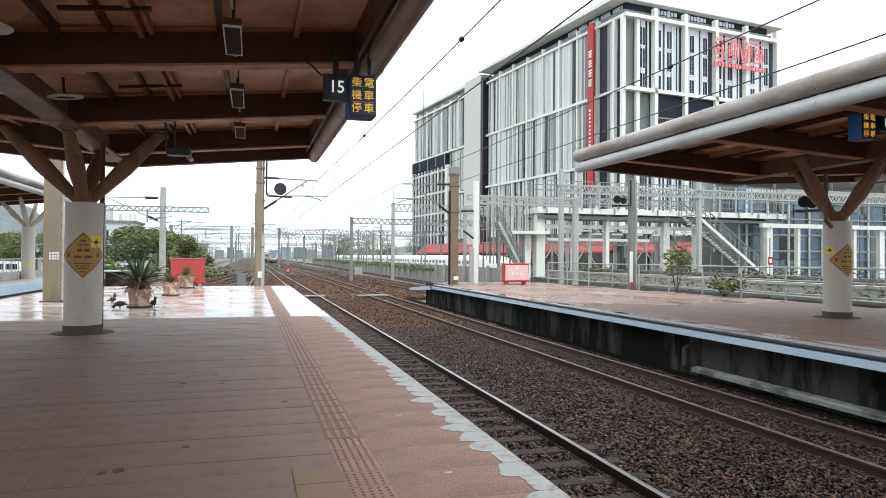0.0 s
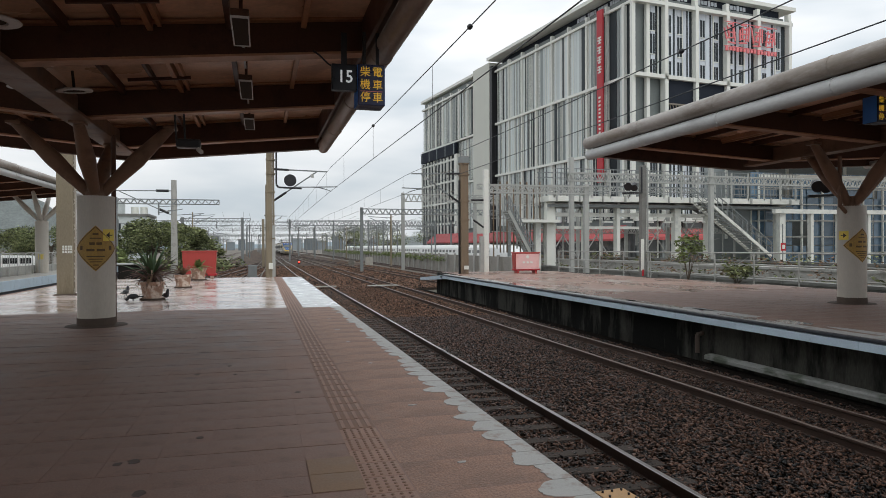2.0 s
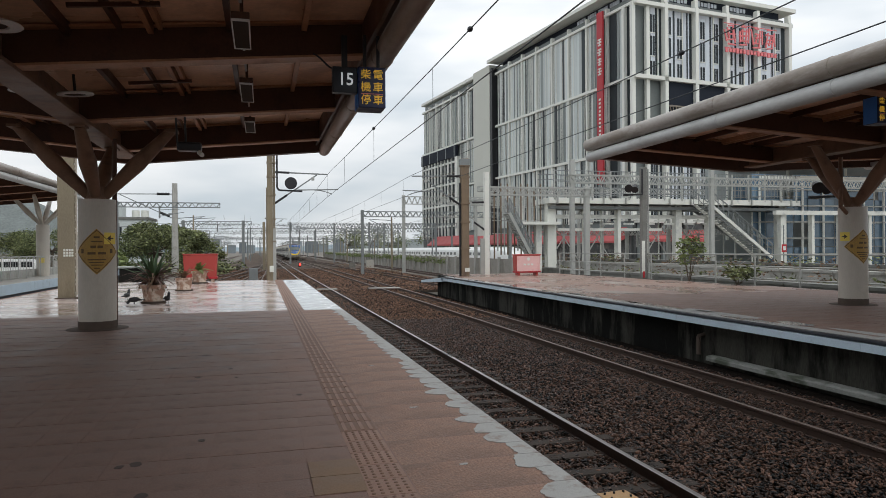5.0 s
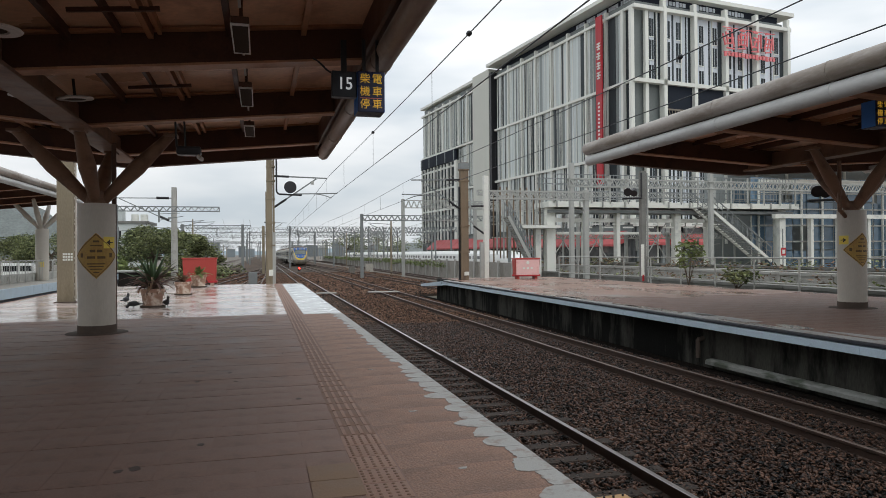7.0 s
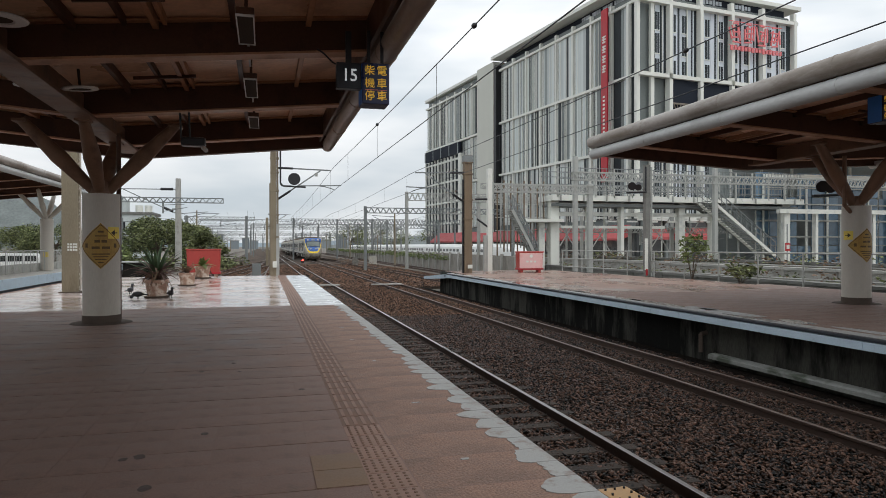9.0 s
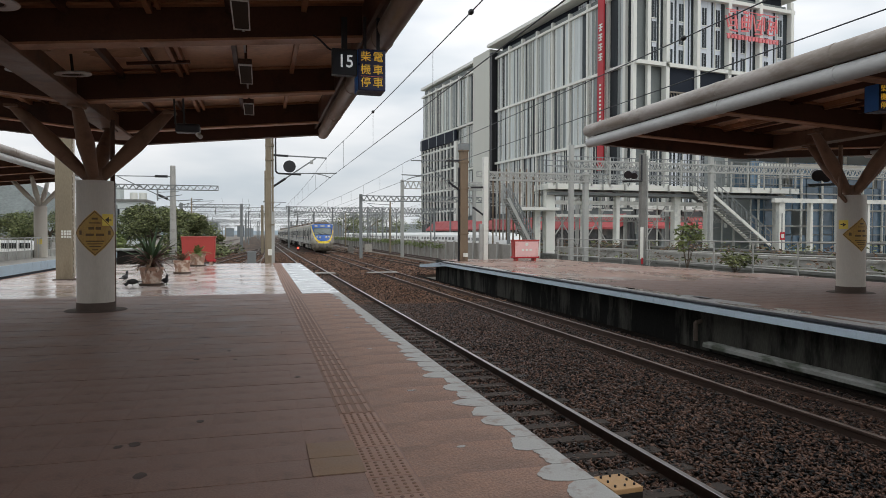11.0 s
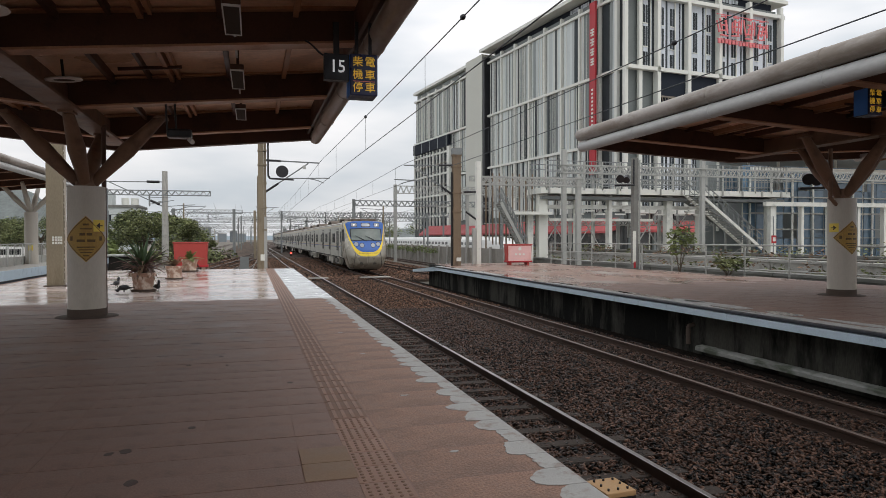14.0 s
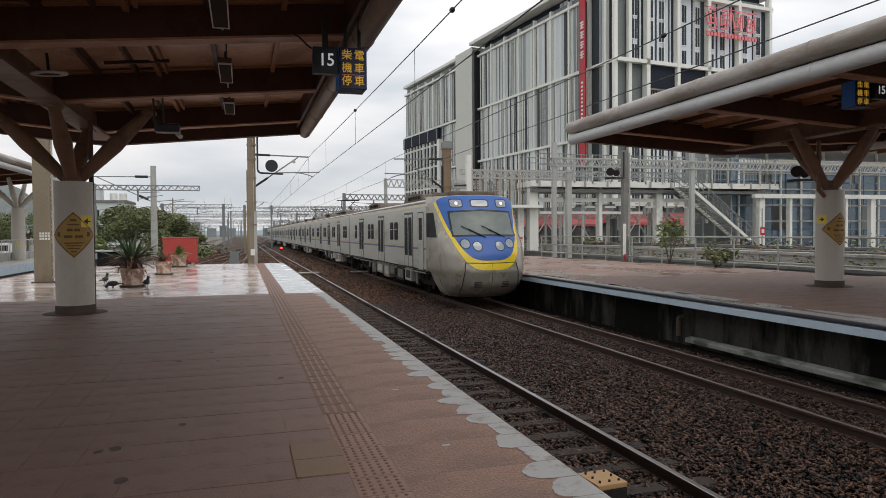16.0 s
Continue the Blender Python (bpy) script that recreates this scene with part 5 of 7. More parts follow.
for z, ye in ((38.0, L2), (27.0, L2), (17.0, 63.0)):
    b_box("floor_beam", (0.25, (53 + ye) / 2, z), (0.7, ye - 53, 0.42), "bld_frame")
# core between the two blocks
b_box("core", (2.4, 49.0, (TOPZ + 0.9) / 2), (6.4, 7.8, TOPZ + 0.9), "bld_core", "plain concrete stair core")
# solid black strip painting the shade of the gap beside the core
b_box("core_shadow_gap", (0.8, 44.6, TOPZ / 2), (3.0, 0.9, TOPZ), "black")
rb = random.Random(3)
ME_FIN = {}


def unit(mat, depth):
    key = (mat, depth)
    if key not in ME_FIN:
        ME_FIN[key] = mesh_of(box(N(), (0, 0, 0), (depth, 1, 1)), "facade_panel", mat)
    return ME_FIN[key]


def flank(y0, y1, z0, z1, bays, xo=0.0):
    """Vertical strips of unequal width with slim pale fins, bay by bay."""
    step = (y1 - y0) / bays
    for k in range(bays):
        ya = y0 + k * step
        zt = z1 + (1.1 if z1 > 37 else 0)
        shared("column", unit("bld_frame", 0.75), store, Matrix.Translation((xo + 0.33, ya, (z0 + zt) / 2)) @ Matrix.Diagonal((1, 0.42, zt - z0, 1)))
        y = ya + 0.4
        while y < ya + step - 0.5:
            w = rb.choice((0.34, 0.42, 0.55, 0.7, 0.9))
            w = min(w, ya + step - 0.4 - y)
            mat = rb.choices(("bld_mid", "bld_dark", "bld_light"), (3.0, 4.2, 4.4))[0]
            d = {"bld_mid": 0.22, "bld_dark": 0.12, "bld_light": 0.3}[mat]
            shared("facade_panel", unit(mat, d), store, Matrix.Translation((xo + (0.23 if mat == "bld_light" else 0.27) + d / 2, y + w / 2, (z0 + z1) / 2)) @ Matrix.Diagonal((1, w * 0.96, z1 - z0 - 0.3, 1)))
            if rb.random() < 0.75:
                shared("fin", unit("bld_frame", 0.22), store, Matrix.Translation((xo + 0.29, y + w, (z0 + z1) / 2)) @ Matrix.Diagonal((1, 0.075, z1 - z0 - 0.3, 1)))
            y += w


for z0, z1 in zip([6.5] + ZL, ZL):
    flank(6.4, 43.6, z0, z1, 7)
flank(53, L2, 27.3, 37.7, 7)
for z0, z1 in ((17.3, 26.7), (6.5, 16.7)):
    flank(53, 62.6, z0, z1, 2)
# open louvred lower part of the second block
b_box("column", (0.1, 63.6, 14.5), (0.9, 1.5, 19), "bld_frame")
for k in range(10):
    shared("column", unit("bld_frame", 0.5), store, Matrix.Translation((0.1, 67.0 + k * 2.1, 14.5)) @ Matrix.Diagonal((1, 0.5 if k % 2 else 0.22, 19, 1)))
for k in range(8):
    b_box("floor_beam", (0.15, 75, 5.5 + k * 2.5), (0.4, 22, 0.42 if k % 2 else 0.2), "bld_frame" if k % 2 else "lattice")
# dark sheet in place of the shaded interior behind the open grid
b_box("louvre_panel", (0.35, 75, 14.5), (0.3, 22, 19), "bld_dark")
b_box("sign_band", (0.0, 75, 25.4), (0.6, 22.4, 2.6), "bld_navy", "dark blank sign band")
for k in range(5):
    b_box("band_frame", (-0.32, 64.6 + k * 5.2, 25.4), (0.06, 0.35, 2.6), "bld_mid")
# corner bay
for z0, z1 in zip([6.5] + ZL, ZL):
    for x, y in ((0, 0), (0, 1.9), (2.6, 0)):
        shared("column", unit("bld_frame", 0.6), store, Matrix.Translation((x - 0.0, y, (z0 + z1) / 2)) @ Matrix.Diagonal((1, 0.55, z1 - z0, 1)))
    for y, w, mt in ((1.0, 1.2, "bld_dark"), (2.9, 0.9, "bld_light"), (3.75, 0.6, "bld_mid"), (5.0, 1.7, "bld_dark")):
        shared("facade_panel", unit(mt, 0.3), store, Matrix.Translation((0.4, y, (z0 + z1) / 2)) @ Matrix.Diagonal((1, w, z1 - z0 - 0.4, 1)))
# front: bays of pale panels with dark window slots
BAYS = [2.9, 5.6, 11.4, 17.6, 24.0, 30.8]
for z0, z1 in ((6.5, 17.0), (17.0, 27.6), (27.6, 38.4)):
    for x in BAYS[1:]:
        shared("column", unit("bld_frame", 0.6), store, Matrix.Translation((x, -0.25, (z0 + z1) / 2)) @ Matrix.Diagonal((1, 1.1, z1 - z0 + 0.9, 1)))
    if z0 == 17.0:
        # flat dark sheet painting the shade of a deep recess
        b_box("recess", (18.2, 0.2, 22.3), (24.6, 0.8, 10.2), "bld_navy", "flat navy sheet for the shade of a recessed terrace")
        b = N()
        for i in range(44):
            x = 5.9 + i * 0.55
            bar(b, (x, -0.35, 17.5), (x + 1.9, -0.35, 23.6), 0.1, 0.1)
            bar(b, (x + 1.9, -0.4, 17.5), (x, -0.4, 23.6), 0.1, 0.1)
        box(b, (18.2, -0.38, 23.7), (25, 0.2, 0.22))
        part("lattice_screen", b, "lattice", store, "bronze diamond lattice screen")
        continue
    for n, (xa, xb) in enumerate(zip(BAYS, BAYS[1:])):
        w, zc, h = xb - xa, (z0 + z1) / 2, z1 - z0 - 0.5
        k = max(2, round(w / 1.2))
        for i in range(k):
            shared("facade_panel", unit("bld_front", 1.0), store, Matrix.Translation((xa + (i + 0.5) * w / k, 0.35, zc)) @ Matrix.Diagonal((w / k * 0.97, 0.4, h, 1)))
        strips = ((0.36, 0.3), (0.80, 0.22), (0.92, 0.55)) if n % 2 else ((0.10, 0.3), (0.55, 0.26), (0.90, 0.8))
        for u, sw in strips:
            shared("facade_panel", unit("bld_dark", 1.0), store, Matrix.Translation((xa + u * w, 0.14, zc)) @ Matrix.Diagonal((sw, 0.1, h, 1)))
        for u in ((0.20, 0.55) if n % 2 else (0.30, 0.73)):
            if w < 4 and u > 0.5:
                continue
            for k, (zz, hh) in enumerate(((1.6, 2.0), (4.9, 2.9), (8.2, 2.6))):
                g = new("window")
                g.parent = store
                g.matrix_basis = pose(xa + u * w, 0.13, z0 + zz)
                for dx in (-0.24, 0.24):
                    shared("pane", unit("bld_dark", 1.0), g, Matrix.Translation((dx, 0, 0)) @ Matrix.Diagonal((0.34, 0.08, hh, 1)))
                shared("sill", unit("bld_frame", 1.0), g, Matrix.Translation((0, -0.02, -hh / 2 - 0.1)) @ Matrix.Diagonal((0.95, 0.14, 0.12, 1)))
        shared("fin", unit("bld_frame", 1.0), store, Matrix.Translation((xa + 0.63 * w, 0.1, zc)) @ Matrix.Diagonal((0.12, 0.3, h, 1)))
for x in BAYS[1:]:
    shared("column", unit("bld_frame", 0.6), store, Matrix.Translation((x, -0.25, 39.3)) @ Matrix.Diagonal((1, 0.8, 1.4, 1)))
# awnings along the ground floor
y = 1.0
while y < L2 - 10:
    b = N()
    prism(b, [(-0.4, 5.6), (-2.8, 3.6), (-2.8, 3.3), (-0.4, 3.9)], 1, y, y + 3.6)
    part("awning", b, "awning", store, "red shop awning")
    y += 3.75
b_box("shopfront", (0.2, L2 / 2, 2.6), (0.6, L2 - 1, 4.6), "shop_glass")
b_box("shopfront", (FW / 2, 0.2, 3.1), (FW - 0.4, 0.7, 6.2), "shop_glass", "dark glazed shop front")
for k in range(8):
    b_box("column", (0.6 + k * 4.3, -0.5, 3.2), (0.4, 0.5, 6.4), "bld_mid")
b_box("floor_beam", (FW / 2, -0.5, 6.6), (FW, 1.0, 0.8), "bld_frame")
for k in range(5):
    part("awning", prism(N(), [(-0.4, 5.2), (-2.4, 3.8), (-2.4, 3.4), (-0.4, 3.8)], 0, 1.0 + k * 4.3, 4.8 + k * 4.3), "awning", store, "red shop awning")
# tall red banner with pale bars for its writing
b = box(N(), (-1.0, 6.5, 25.6), (0.25, 1.5, 26.5))
part("banner", b, "banner_red", store, "tall red banner")
for k, z in enumerate((34.2, 32.7, 31.2, 29.7)):
    b = box(N(), (-1.15, 6.5, z), (0.06, 0.2, 1.1))
    for dz, w in ((0.42, 1.0), (0.0, 1.1), (-0.42, 0.9)):
        box(b, (-1.15, 6.5, z + dz), (0.06, w * 0.85, 0.22))
    part("banner_bar", b, "bld_frame", store, "pale bar of the banner")
for k in range(16):
    part("banner_bar", box(N(), (-1.15, 6.5, 25.4 - k * 0.6), (0.06, 0.45, 0.3)), "bld_frame", store)
# red roof sign on the front: frames and bars
b = N()
rs = random.Random(12)
for k in range(4):
    x0 = 16.6 + k * 2.7
    for j in range(5):
        z = 33.9 + j * 0.72 + rs.uniform(-0.1, 0.1)
        xa, xb = x0 + rs.uniform(0.0, 0.7), x0 + rs.uniform(1.5, 2.3)
        bar(b, (xa, -1.2, z), (xb, -1.2, z + rs.uniform(-0.12, 0.2)), 0.16, 0.2)
    for j in range(4):
        x = x0 + 0.2 + j * 0.6 + rs.uniform(-0.15, 0.15)
        za, zb = 33.8 + rs.uniform(0, 1.0), 36.9 - rs.uniform(0, 1.1)
        bar(b, (x, -1.25, za), (x + rs.uniform(-0.5, 0.5), -1.25, zb), 0.16, 0.2)
for k in range(15):
    box(b, (16.8 + k * 0.72, -1.2, 32.9), (0.45, 0.2, 0.5 if k % 3 else 0.7))
for z in (33.35, 37.1):
    box(b, (22.0, -1.0, z), (11.0, 0.1, 0.09))
part("sign_frame", b, "sign_red", store, "red framed sign of plain bars")

# ------------------------------------------------------------------ overhead line: masts, gantries, wires
def lattice(b, a, c, depth, step, w=0.05, up=(0, 0, 1), n_cap=60):
    """A flat truss between a and c: two chords, zigzag braces."""
    a, c = Vector(a), Vector(c)
    d = c - a
    k = max(2, min(n_cap, round(d.length / step)))
    u = Vector(up) * depth
    bar(b, a, c, w * 1.4, w * 1.4)
    bar(b, a - u, c - u, w * 1.4, w * 1.4)
    for i in range(k):
        p, q = a + d * (i / k), a + d * ((i + 1) / k)
        m = (p + q) / 2
        bar(b, p, m - u, w, w)
        bar(b, m - u, q, w, w)
    bar(b, a, a - u, w, w)
    bar(b, c, c - u, w, w)
    return b


def gantry(y, x0, x1, z, posts, mat, label, depth=0.6, post_w=0.32, ztop=None, drops=()):
    g = thing("line_gantry", label, "gantry", pose(0, y, 0), "overhead line gantries")
    for dy, nm in ((-0.18, "truss"), (0.18, "truss")):
        part(nm, lattice(N(), (x0, dy, z), (x1, dy, z), depth, 0.62, 0.05), mat, g)
    b = N()
    k = max(2, round((x1 - x0) / 1.8))
    for i in range(k + 1):
        x = x0 + (x1 - x0) * i / k
        box(b, (x, 0, z), (0.05, 0.36, 0.05))
        box(b, (x, 0, z - depth), (0.05, 0.36, 0.05))
    part("truss_tie", b, mat, g)
    for x in posts:
        top = (ztop or z) + 0.15
        b = box(N(), (x, 0, (top + BED) / 2), (post_w, post_w, top - BED), bevel=0.03)
        part("post", b, mat, g)
    for x in drops:
        b = box(N(), (x, 0, z - 0.9), (0.14, 0.14, 1.2))
        bar(b, (x, 0, z - 1.3), (x + 2.2, 0, z - 0.9), 0.06, 0.06)
        bar(b, (x, 0, z - 0.7), (x + 1.9, 0, z - 0.6), 0.05, 0.05)
        box(b, (x + 1.0, 0, z - 1.08), (0.4, 0.12, 0.12))
        part("drop_arm", b, mat, g)
    return g


gantry(69, 9.9, 26, 5.32, (9.9, 25.8), "grey_far", "grey lattice gantry over the yard tracks", 0.52, 0.3)
gantry(73, 15.0, 30, 7.2, (15.0, 29.5), "grey_steel", "pale lattice gantry with a tall mast", 0.8, 0.34)
gantry(125, 4.6, 36, 6.3, (5.0, 19.2, 35), "grey_far", "grey lattice gantry over the yard tracks", 0.9, 0.3, drops=(5.2, 16))
gantry(165, -3, 46, 6.6, (-2.5, 12.5, 40), "grey_far", "grey lattice gantry far down the yard", 0.9, 0.3, drops=(0, 8, 22))
gantry(70, -13.5, -3.9, 6.08, (-13.2,), "grey_far", "grey lattice gantry arm over the side tracks", 0.44, 0.34, drops=(-9.4,))
gantry(105, -11.2, -1.4, 5.7, (-10.9, -2.6), "grey_far", "grey lattice gantry over the side tracks", 0.5, 0.4, drops=(-6.2,))
gr = random.Random(21)
for y in (135, 190, 215, 245, 275, 310, 350, 400, 460):
    x0 = -10 - y * 0.055 + gr.uniform(-3, 3)
    x1 = 24 + y * 0.08
    ps = [x0 + 0.5] + [gr.uniform(-6, 4.5), gr.uniform(10, 16), gr.uniform(18, 30)] + [x1 - 0.5]
    gantry(y, x0, x1, 6.6 + gr.uniform(-0.4, 0.8), ps, "grey_far", "grey lattice gantry far down the yard", 0.9, 0.3, drops=[gr.uniform(x0, x1 - 3) for k in range(3)])
# single masts of the yard
for k in range(84):
    y = 85 + k * 4.7
    side = -1 if k % 2 else 1
    x = (-3.5 - y * 0.035 - gr.uniform(0, 12)) if side < 0 else (10.8 + gr.uniform(0, 0.06) * y + gr.choice((0, 4.2, 9, 14)))
    h = gr.uniform(5.2, 7.6)
    g = thing("line_mast", "slim grey overhead line mast in the yard", "mast", pose(x, y, BED), "yard masts")
    part("pole", rod(N(), (0, 0, -0.1), (0, 0, h), 0.13, 0.09, n=10), "grey_far" if k % 3 else "mast_tan", g)
    b = N()
    s = -side * 1.0
    bar(b, (0, 0, h - 0.5), (s * 2.9, 0, h - 0.35), 0.07, 0.07)
    bar(b, (0, 0, h - 1.7), (s * 2.7, 0, h - 0.5), 0.07, 0.07)
    bar(b, (s * 1.2, 0, h - 1.15), (s * 3.2, 0, h - 1.3), 0.05, 0.05)
    part("cantilever", b, "grey_far", g)


def cantilever(g, x, z, s, reach, mat="grey_far"):
    """Registration arms and insulators of one overhead wire, from a mast face at x to one side s."""
    b = N()
    bar(b, (x, 0, z + 1.02), (x + s * (reach - 0.2), 0, z + 0.95), 0.06, 0.06)
    bar(b, (x, 0, z - 0.55), (x + s * (reach - 0.75), 0, z + 0.92), 0.06, 0.06)
    bar(b, (x + s * 0.95, 0, z + 0.14), (x + s * (reach + 0.3), 0, z + 0.2), 0.05, 0.05)
    pts = [(x + s * (reach - 0.9 + 0.18 * k), 0, z + 0.16 - 0.008 * k * k) for k in range(6)]
    for p, q in zip(pts, pts[1:]):
        rod(b, p, q, 0.022, n=6)
    part("cantilever", b, mat, g)
    for a0, a1 in (((x, z + 1.02), (x + s * 0.75, z + 1.0)), ((x, z - 0.55), (x + s * 0.62, z - 0.12))):
        b = N()
        p, q = Vector((a0[0], 0, a0[1])), Vector((a1[0], 0, a1[1]))
        rod(b, p, q, 0.055, n=10)
        part("insulator", b, "black", g)
    b = box(N(), (x + s * (reach - 0.95), 0, z + 0.72), (0.14, 0.1, 0.17))
    part("pulley_weight", b, "grey_steel", g)


# mast on the near platform end, with a round black lamp
m1 = thing("line_mast", "beige concrete mast with a grey cable duct at the platform end", "mast", pose(0, 34.8, 0), "line masts")
part("pole", box(N(), (0.42, 0, 2.0), (0.28, 0.3, 8.4), bevel=0.02), "mast_tan", m1)
part("cable_duct", box(N(), (0.63, -0.05, 1.2), (0.15, 0.2, 2.7), bevel=0.01), "grey_steel", m1)
part("upper_duct", box(N(), (0.62, -0.02, 4.4), (0.1, 0.12, 3.7), bevel=0.01), "mast_tan", m1)
part("fuse_box", box(N(), (0.48, -0.2, 0.55), (0.2, 0.12, 0.3), bevel=0.01), "white", m1)
for z in (1.9, 3.0, 4.2, 5.1, 5.8):
    part("clamp", box(N(), (0.48, 0, z), (0.44, 0.36, 0.07)), "mast_tan", m1)
part("rear_pole", box(N(), (0.30, 1.6, 1.6), (0.12, 0.2, 6.2), bevel=0.02), "mast_tan", m1)
cantilever(m1, 0.62, 4.32, 1, 2.85)
lamp = thing("round_lamp", "black round lamp on a bent pipe bracket", "lamp", pose(0, 34.5, 0), "round lamps")
b = N()
rod(b, (0.76, 0, 7.2), (0.76, 0, 4.55), 0.045, n=10)
rod(b, (0.76, 0, 4.55), (0.86, 0, 4.42), 0.045, n=10)
rod(b, (0.86, 0, 4.42), (1.98, 0, 4.38), 0.045, n=10)
part("pipe_bracket", b, "black", lamp)
b = N()
rod(b, (1.42, -0.12, 4.76), (1.42, 0.1, 4.76), 0.30, 0.26, n=28)
part("lamp_head", b, "black", lamp, smooth=True)
# second mast further on along the same line
m4 = thing("line_mast", "beige concrete mast beyond the platform end", "mast", pose(0, 86, 0), "line masts")
part("pole", box(N(), (0.3, 0, 1.8), (0.32, 0.3, 6.2), bevel=0.02), "mast_tan", m4)
cantilever(m4, 0.4, 4.32, 1, 2.9)

m3 = thing("line_mast", "brown weathered mast with bolted clamps beside the far platform", "mast", pose(0, 35.0, 0), "line masts")
part("pole", box(N(), (10.52, 0, 2.5), (0.42, 0.34, 7.6), bevel=0.02), "mast_brown", m3)
for z in (1.5, 2.9, 3.9, 5.3, 5.9):
    part("clamp", box(N(), (10.52, 0, z), (0.5, 0.4, 0.08)), "mast_brown", m3)
part("number_plate", box(N(), (10.6, -0.19, 0.35), (0.26, 0.02, 0.2)), "white", m3)
part("cap", box(N(), (10.52, 0, 6.1), (0.5, 0.42, 0.36), bevel=0.03), "grey_far", m3)
cantilever(m3, 10.3, 4.35, -1, 2.85)
part("side_duct", box(N(), (10.26, 0, 2.0), (0.08, 0.1, 6.0)), "black", m3)
m2 = thing("line_mast", "pale grey square mast on the far platform end", "mast", pose(0, 37, 0), "line masts")
part("pole", box(N(), (12.42, 0, 2.35), (0.28, 0.28, 7.0), bevel=0.02), "white", m2)
part("lower_duct", box(N(), (12.14, -0.1, 0.75), (0.22, 0.2, 2.6), bevel=0.01), "grey_steel", m2)
cantilever(m2, 12.3, 3.1, -1, 2.4, "grey_steel")
g = gantry(37.6, 12.6, 19.2, 5.05, (19.0,), "grey_steel", "pale lattice beam between masts", 0.45, 0.3)
g = gantry(40, 19.0, 47, 6.15, (19.2, 29.5), "grey_steel", "pale lattice beam over the sidings", 0.5, 0.28, ztop=7.0)

for y, x0, x1, z, ps in ((55, 17, 50, 5.6, (17.5, 27, 36, 44)), (62, 20, 56, 7.4, (21, 33, 47)), (52, 22, 44, 3.0, (26, 30, 34))):
    gantry(y, x0, x1, z, ps, "grey_steel", "pale lattice beam and posts over the sidings", 0.45, 0.26, drops=(x0 + 3, x0 + 9, x0 + 15))
# mast at the back of the far platform
m5 = thing("line_mast", "grey pole with white and red painted foot", "mast", pose(17.62, 29.0, 0), "line masts")
part("pole", box(N(), (0, 0, 2.6), (0.26, 0.26, 5.4), bevel=0.03), "concrete_dark", m5)
part("conduit", rod(N(), (0.2, -0.1, 0), (0.2, -0.1, 5.2), 0.045), "grey_steel", m5)
part("white_foot", box(N(), (-0.1, -0.15, 1.05), (0.16, 0.02, 1.5)), "white", m5)
part("red_foot", box(N(), (-0.08, -0.15, 0.2), (0.1, 0.024, 0.3)), "banner_red", m5)
for x, y, z in ((16.9, 28.8, 4.25), (17.5, 18.2, 3.36)):
    sp = thing("spotlight", "black spotlight on a bent pipe", "spotlight", pose(x, y, z), "spotlights")
    b = N()
    rod(b, (0.55, 0, 1.25 if y < 20 else 0.95), (0.55, 0, -0.26), 0.045)
    rod(b, (0.58, 0, -0.25), (-0.45, 0, -0.3), 0.045)
    part("pipe_bracket", b, "black", sp)
    for k, dx in enumerate((-0.2, 0.12)):
        b = N()
        rod(b, (dx - 0.12, -0.26, -0.02 - 0.05 * k), (dx + 0.1, 0.08, 0.12), 0.19 - 0.03 * k, 0.12, n=18)
        part("lamp_head", b, "black", sp, smooth=True)

# white mast and small trees side
wm = thing("line_mast", "pale round concrete mast with arms over the side tracks", "mast", pose(-8.6, 75, BED), "line masts")
part("pole", rod(N(), (0, 0, 0), (0, 0, 9.5), 0.36, 0.26, n=18), "concrete", wm, smooth=True)
b = N()
bar(b, (0, 0, 8.4), (-5.6, 0, 8.35), 0.09, 0.09)
bar(b, (-0.2, 0, 5.9), (-5.2, 0, 8.3), 0.09, 0.09)
bar(b, (0.1, 0, 5.9), (2.9, 0, 6.1), 0.07, 0.07)
bar(b, (0.3, 0, 5.3), (2.6, 0, 6.0), 0.06, 0.06)
part("cantilever", b, "grey_far", wm)
part("insulator", rod(N(), (-0.5, 0, 8.4), (-1.7, 0, 8.4), 0.13, n=10), "black", wm)
part("insulator", rod(N(), (-0.5, 0, 6.1), (-1.4, 0, 6.5), 0.13, n=10), "black", wm)


def wire(name, label, pts, r=0.011):
    cu = bpy.data.curves.new(name, "CURVE")
    cu.dimensions, cu.bevel_depth, cu.bevel_resolution = "3D", r, 1
    s = cu.splines.new("POLY")
    s.points.add(len(pts) - 1)
    for p, q in zip(s.points, pts):
        p.co = (*q, 1)
    cu.materials.append(M["wire"])
    tmp = new(name + "_path", cu)
    bpy.context.view_layer.update()
    me = bpy.data.meshes.new_from_object(tmp.evaluated_get(bpy.context.evaluated_depsgraph_get()))
    bpy.data.objects.remove(tmp)
    return tagged(new(name, me), label, "wire", group="overhead wires")


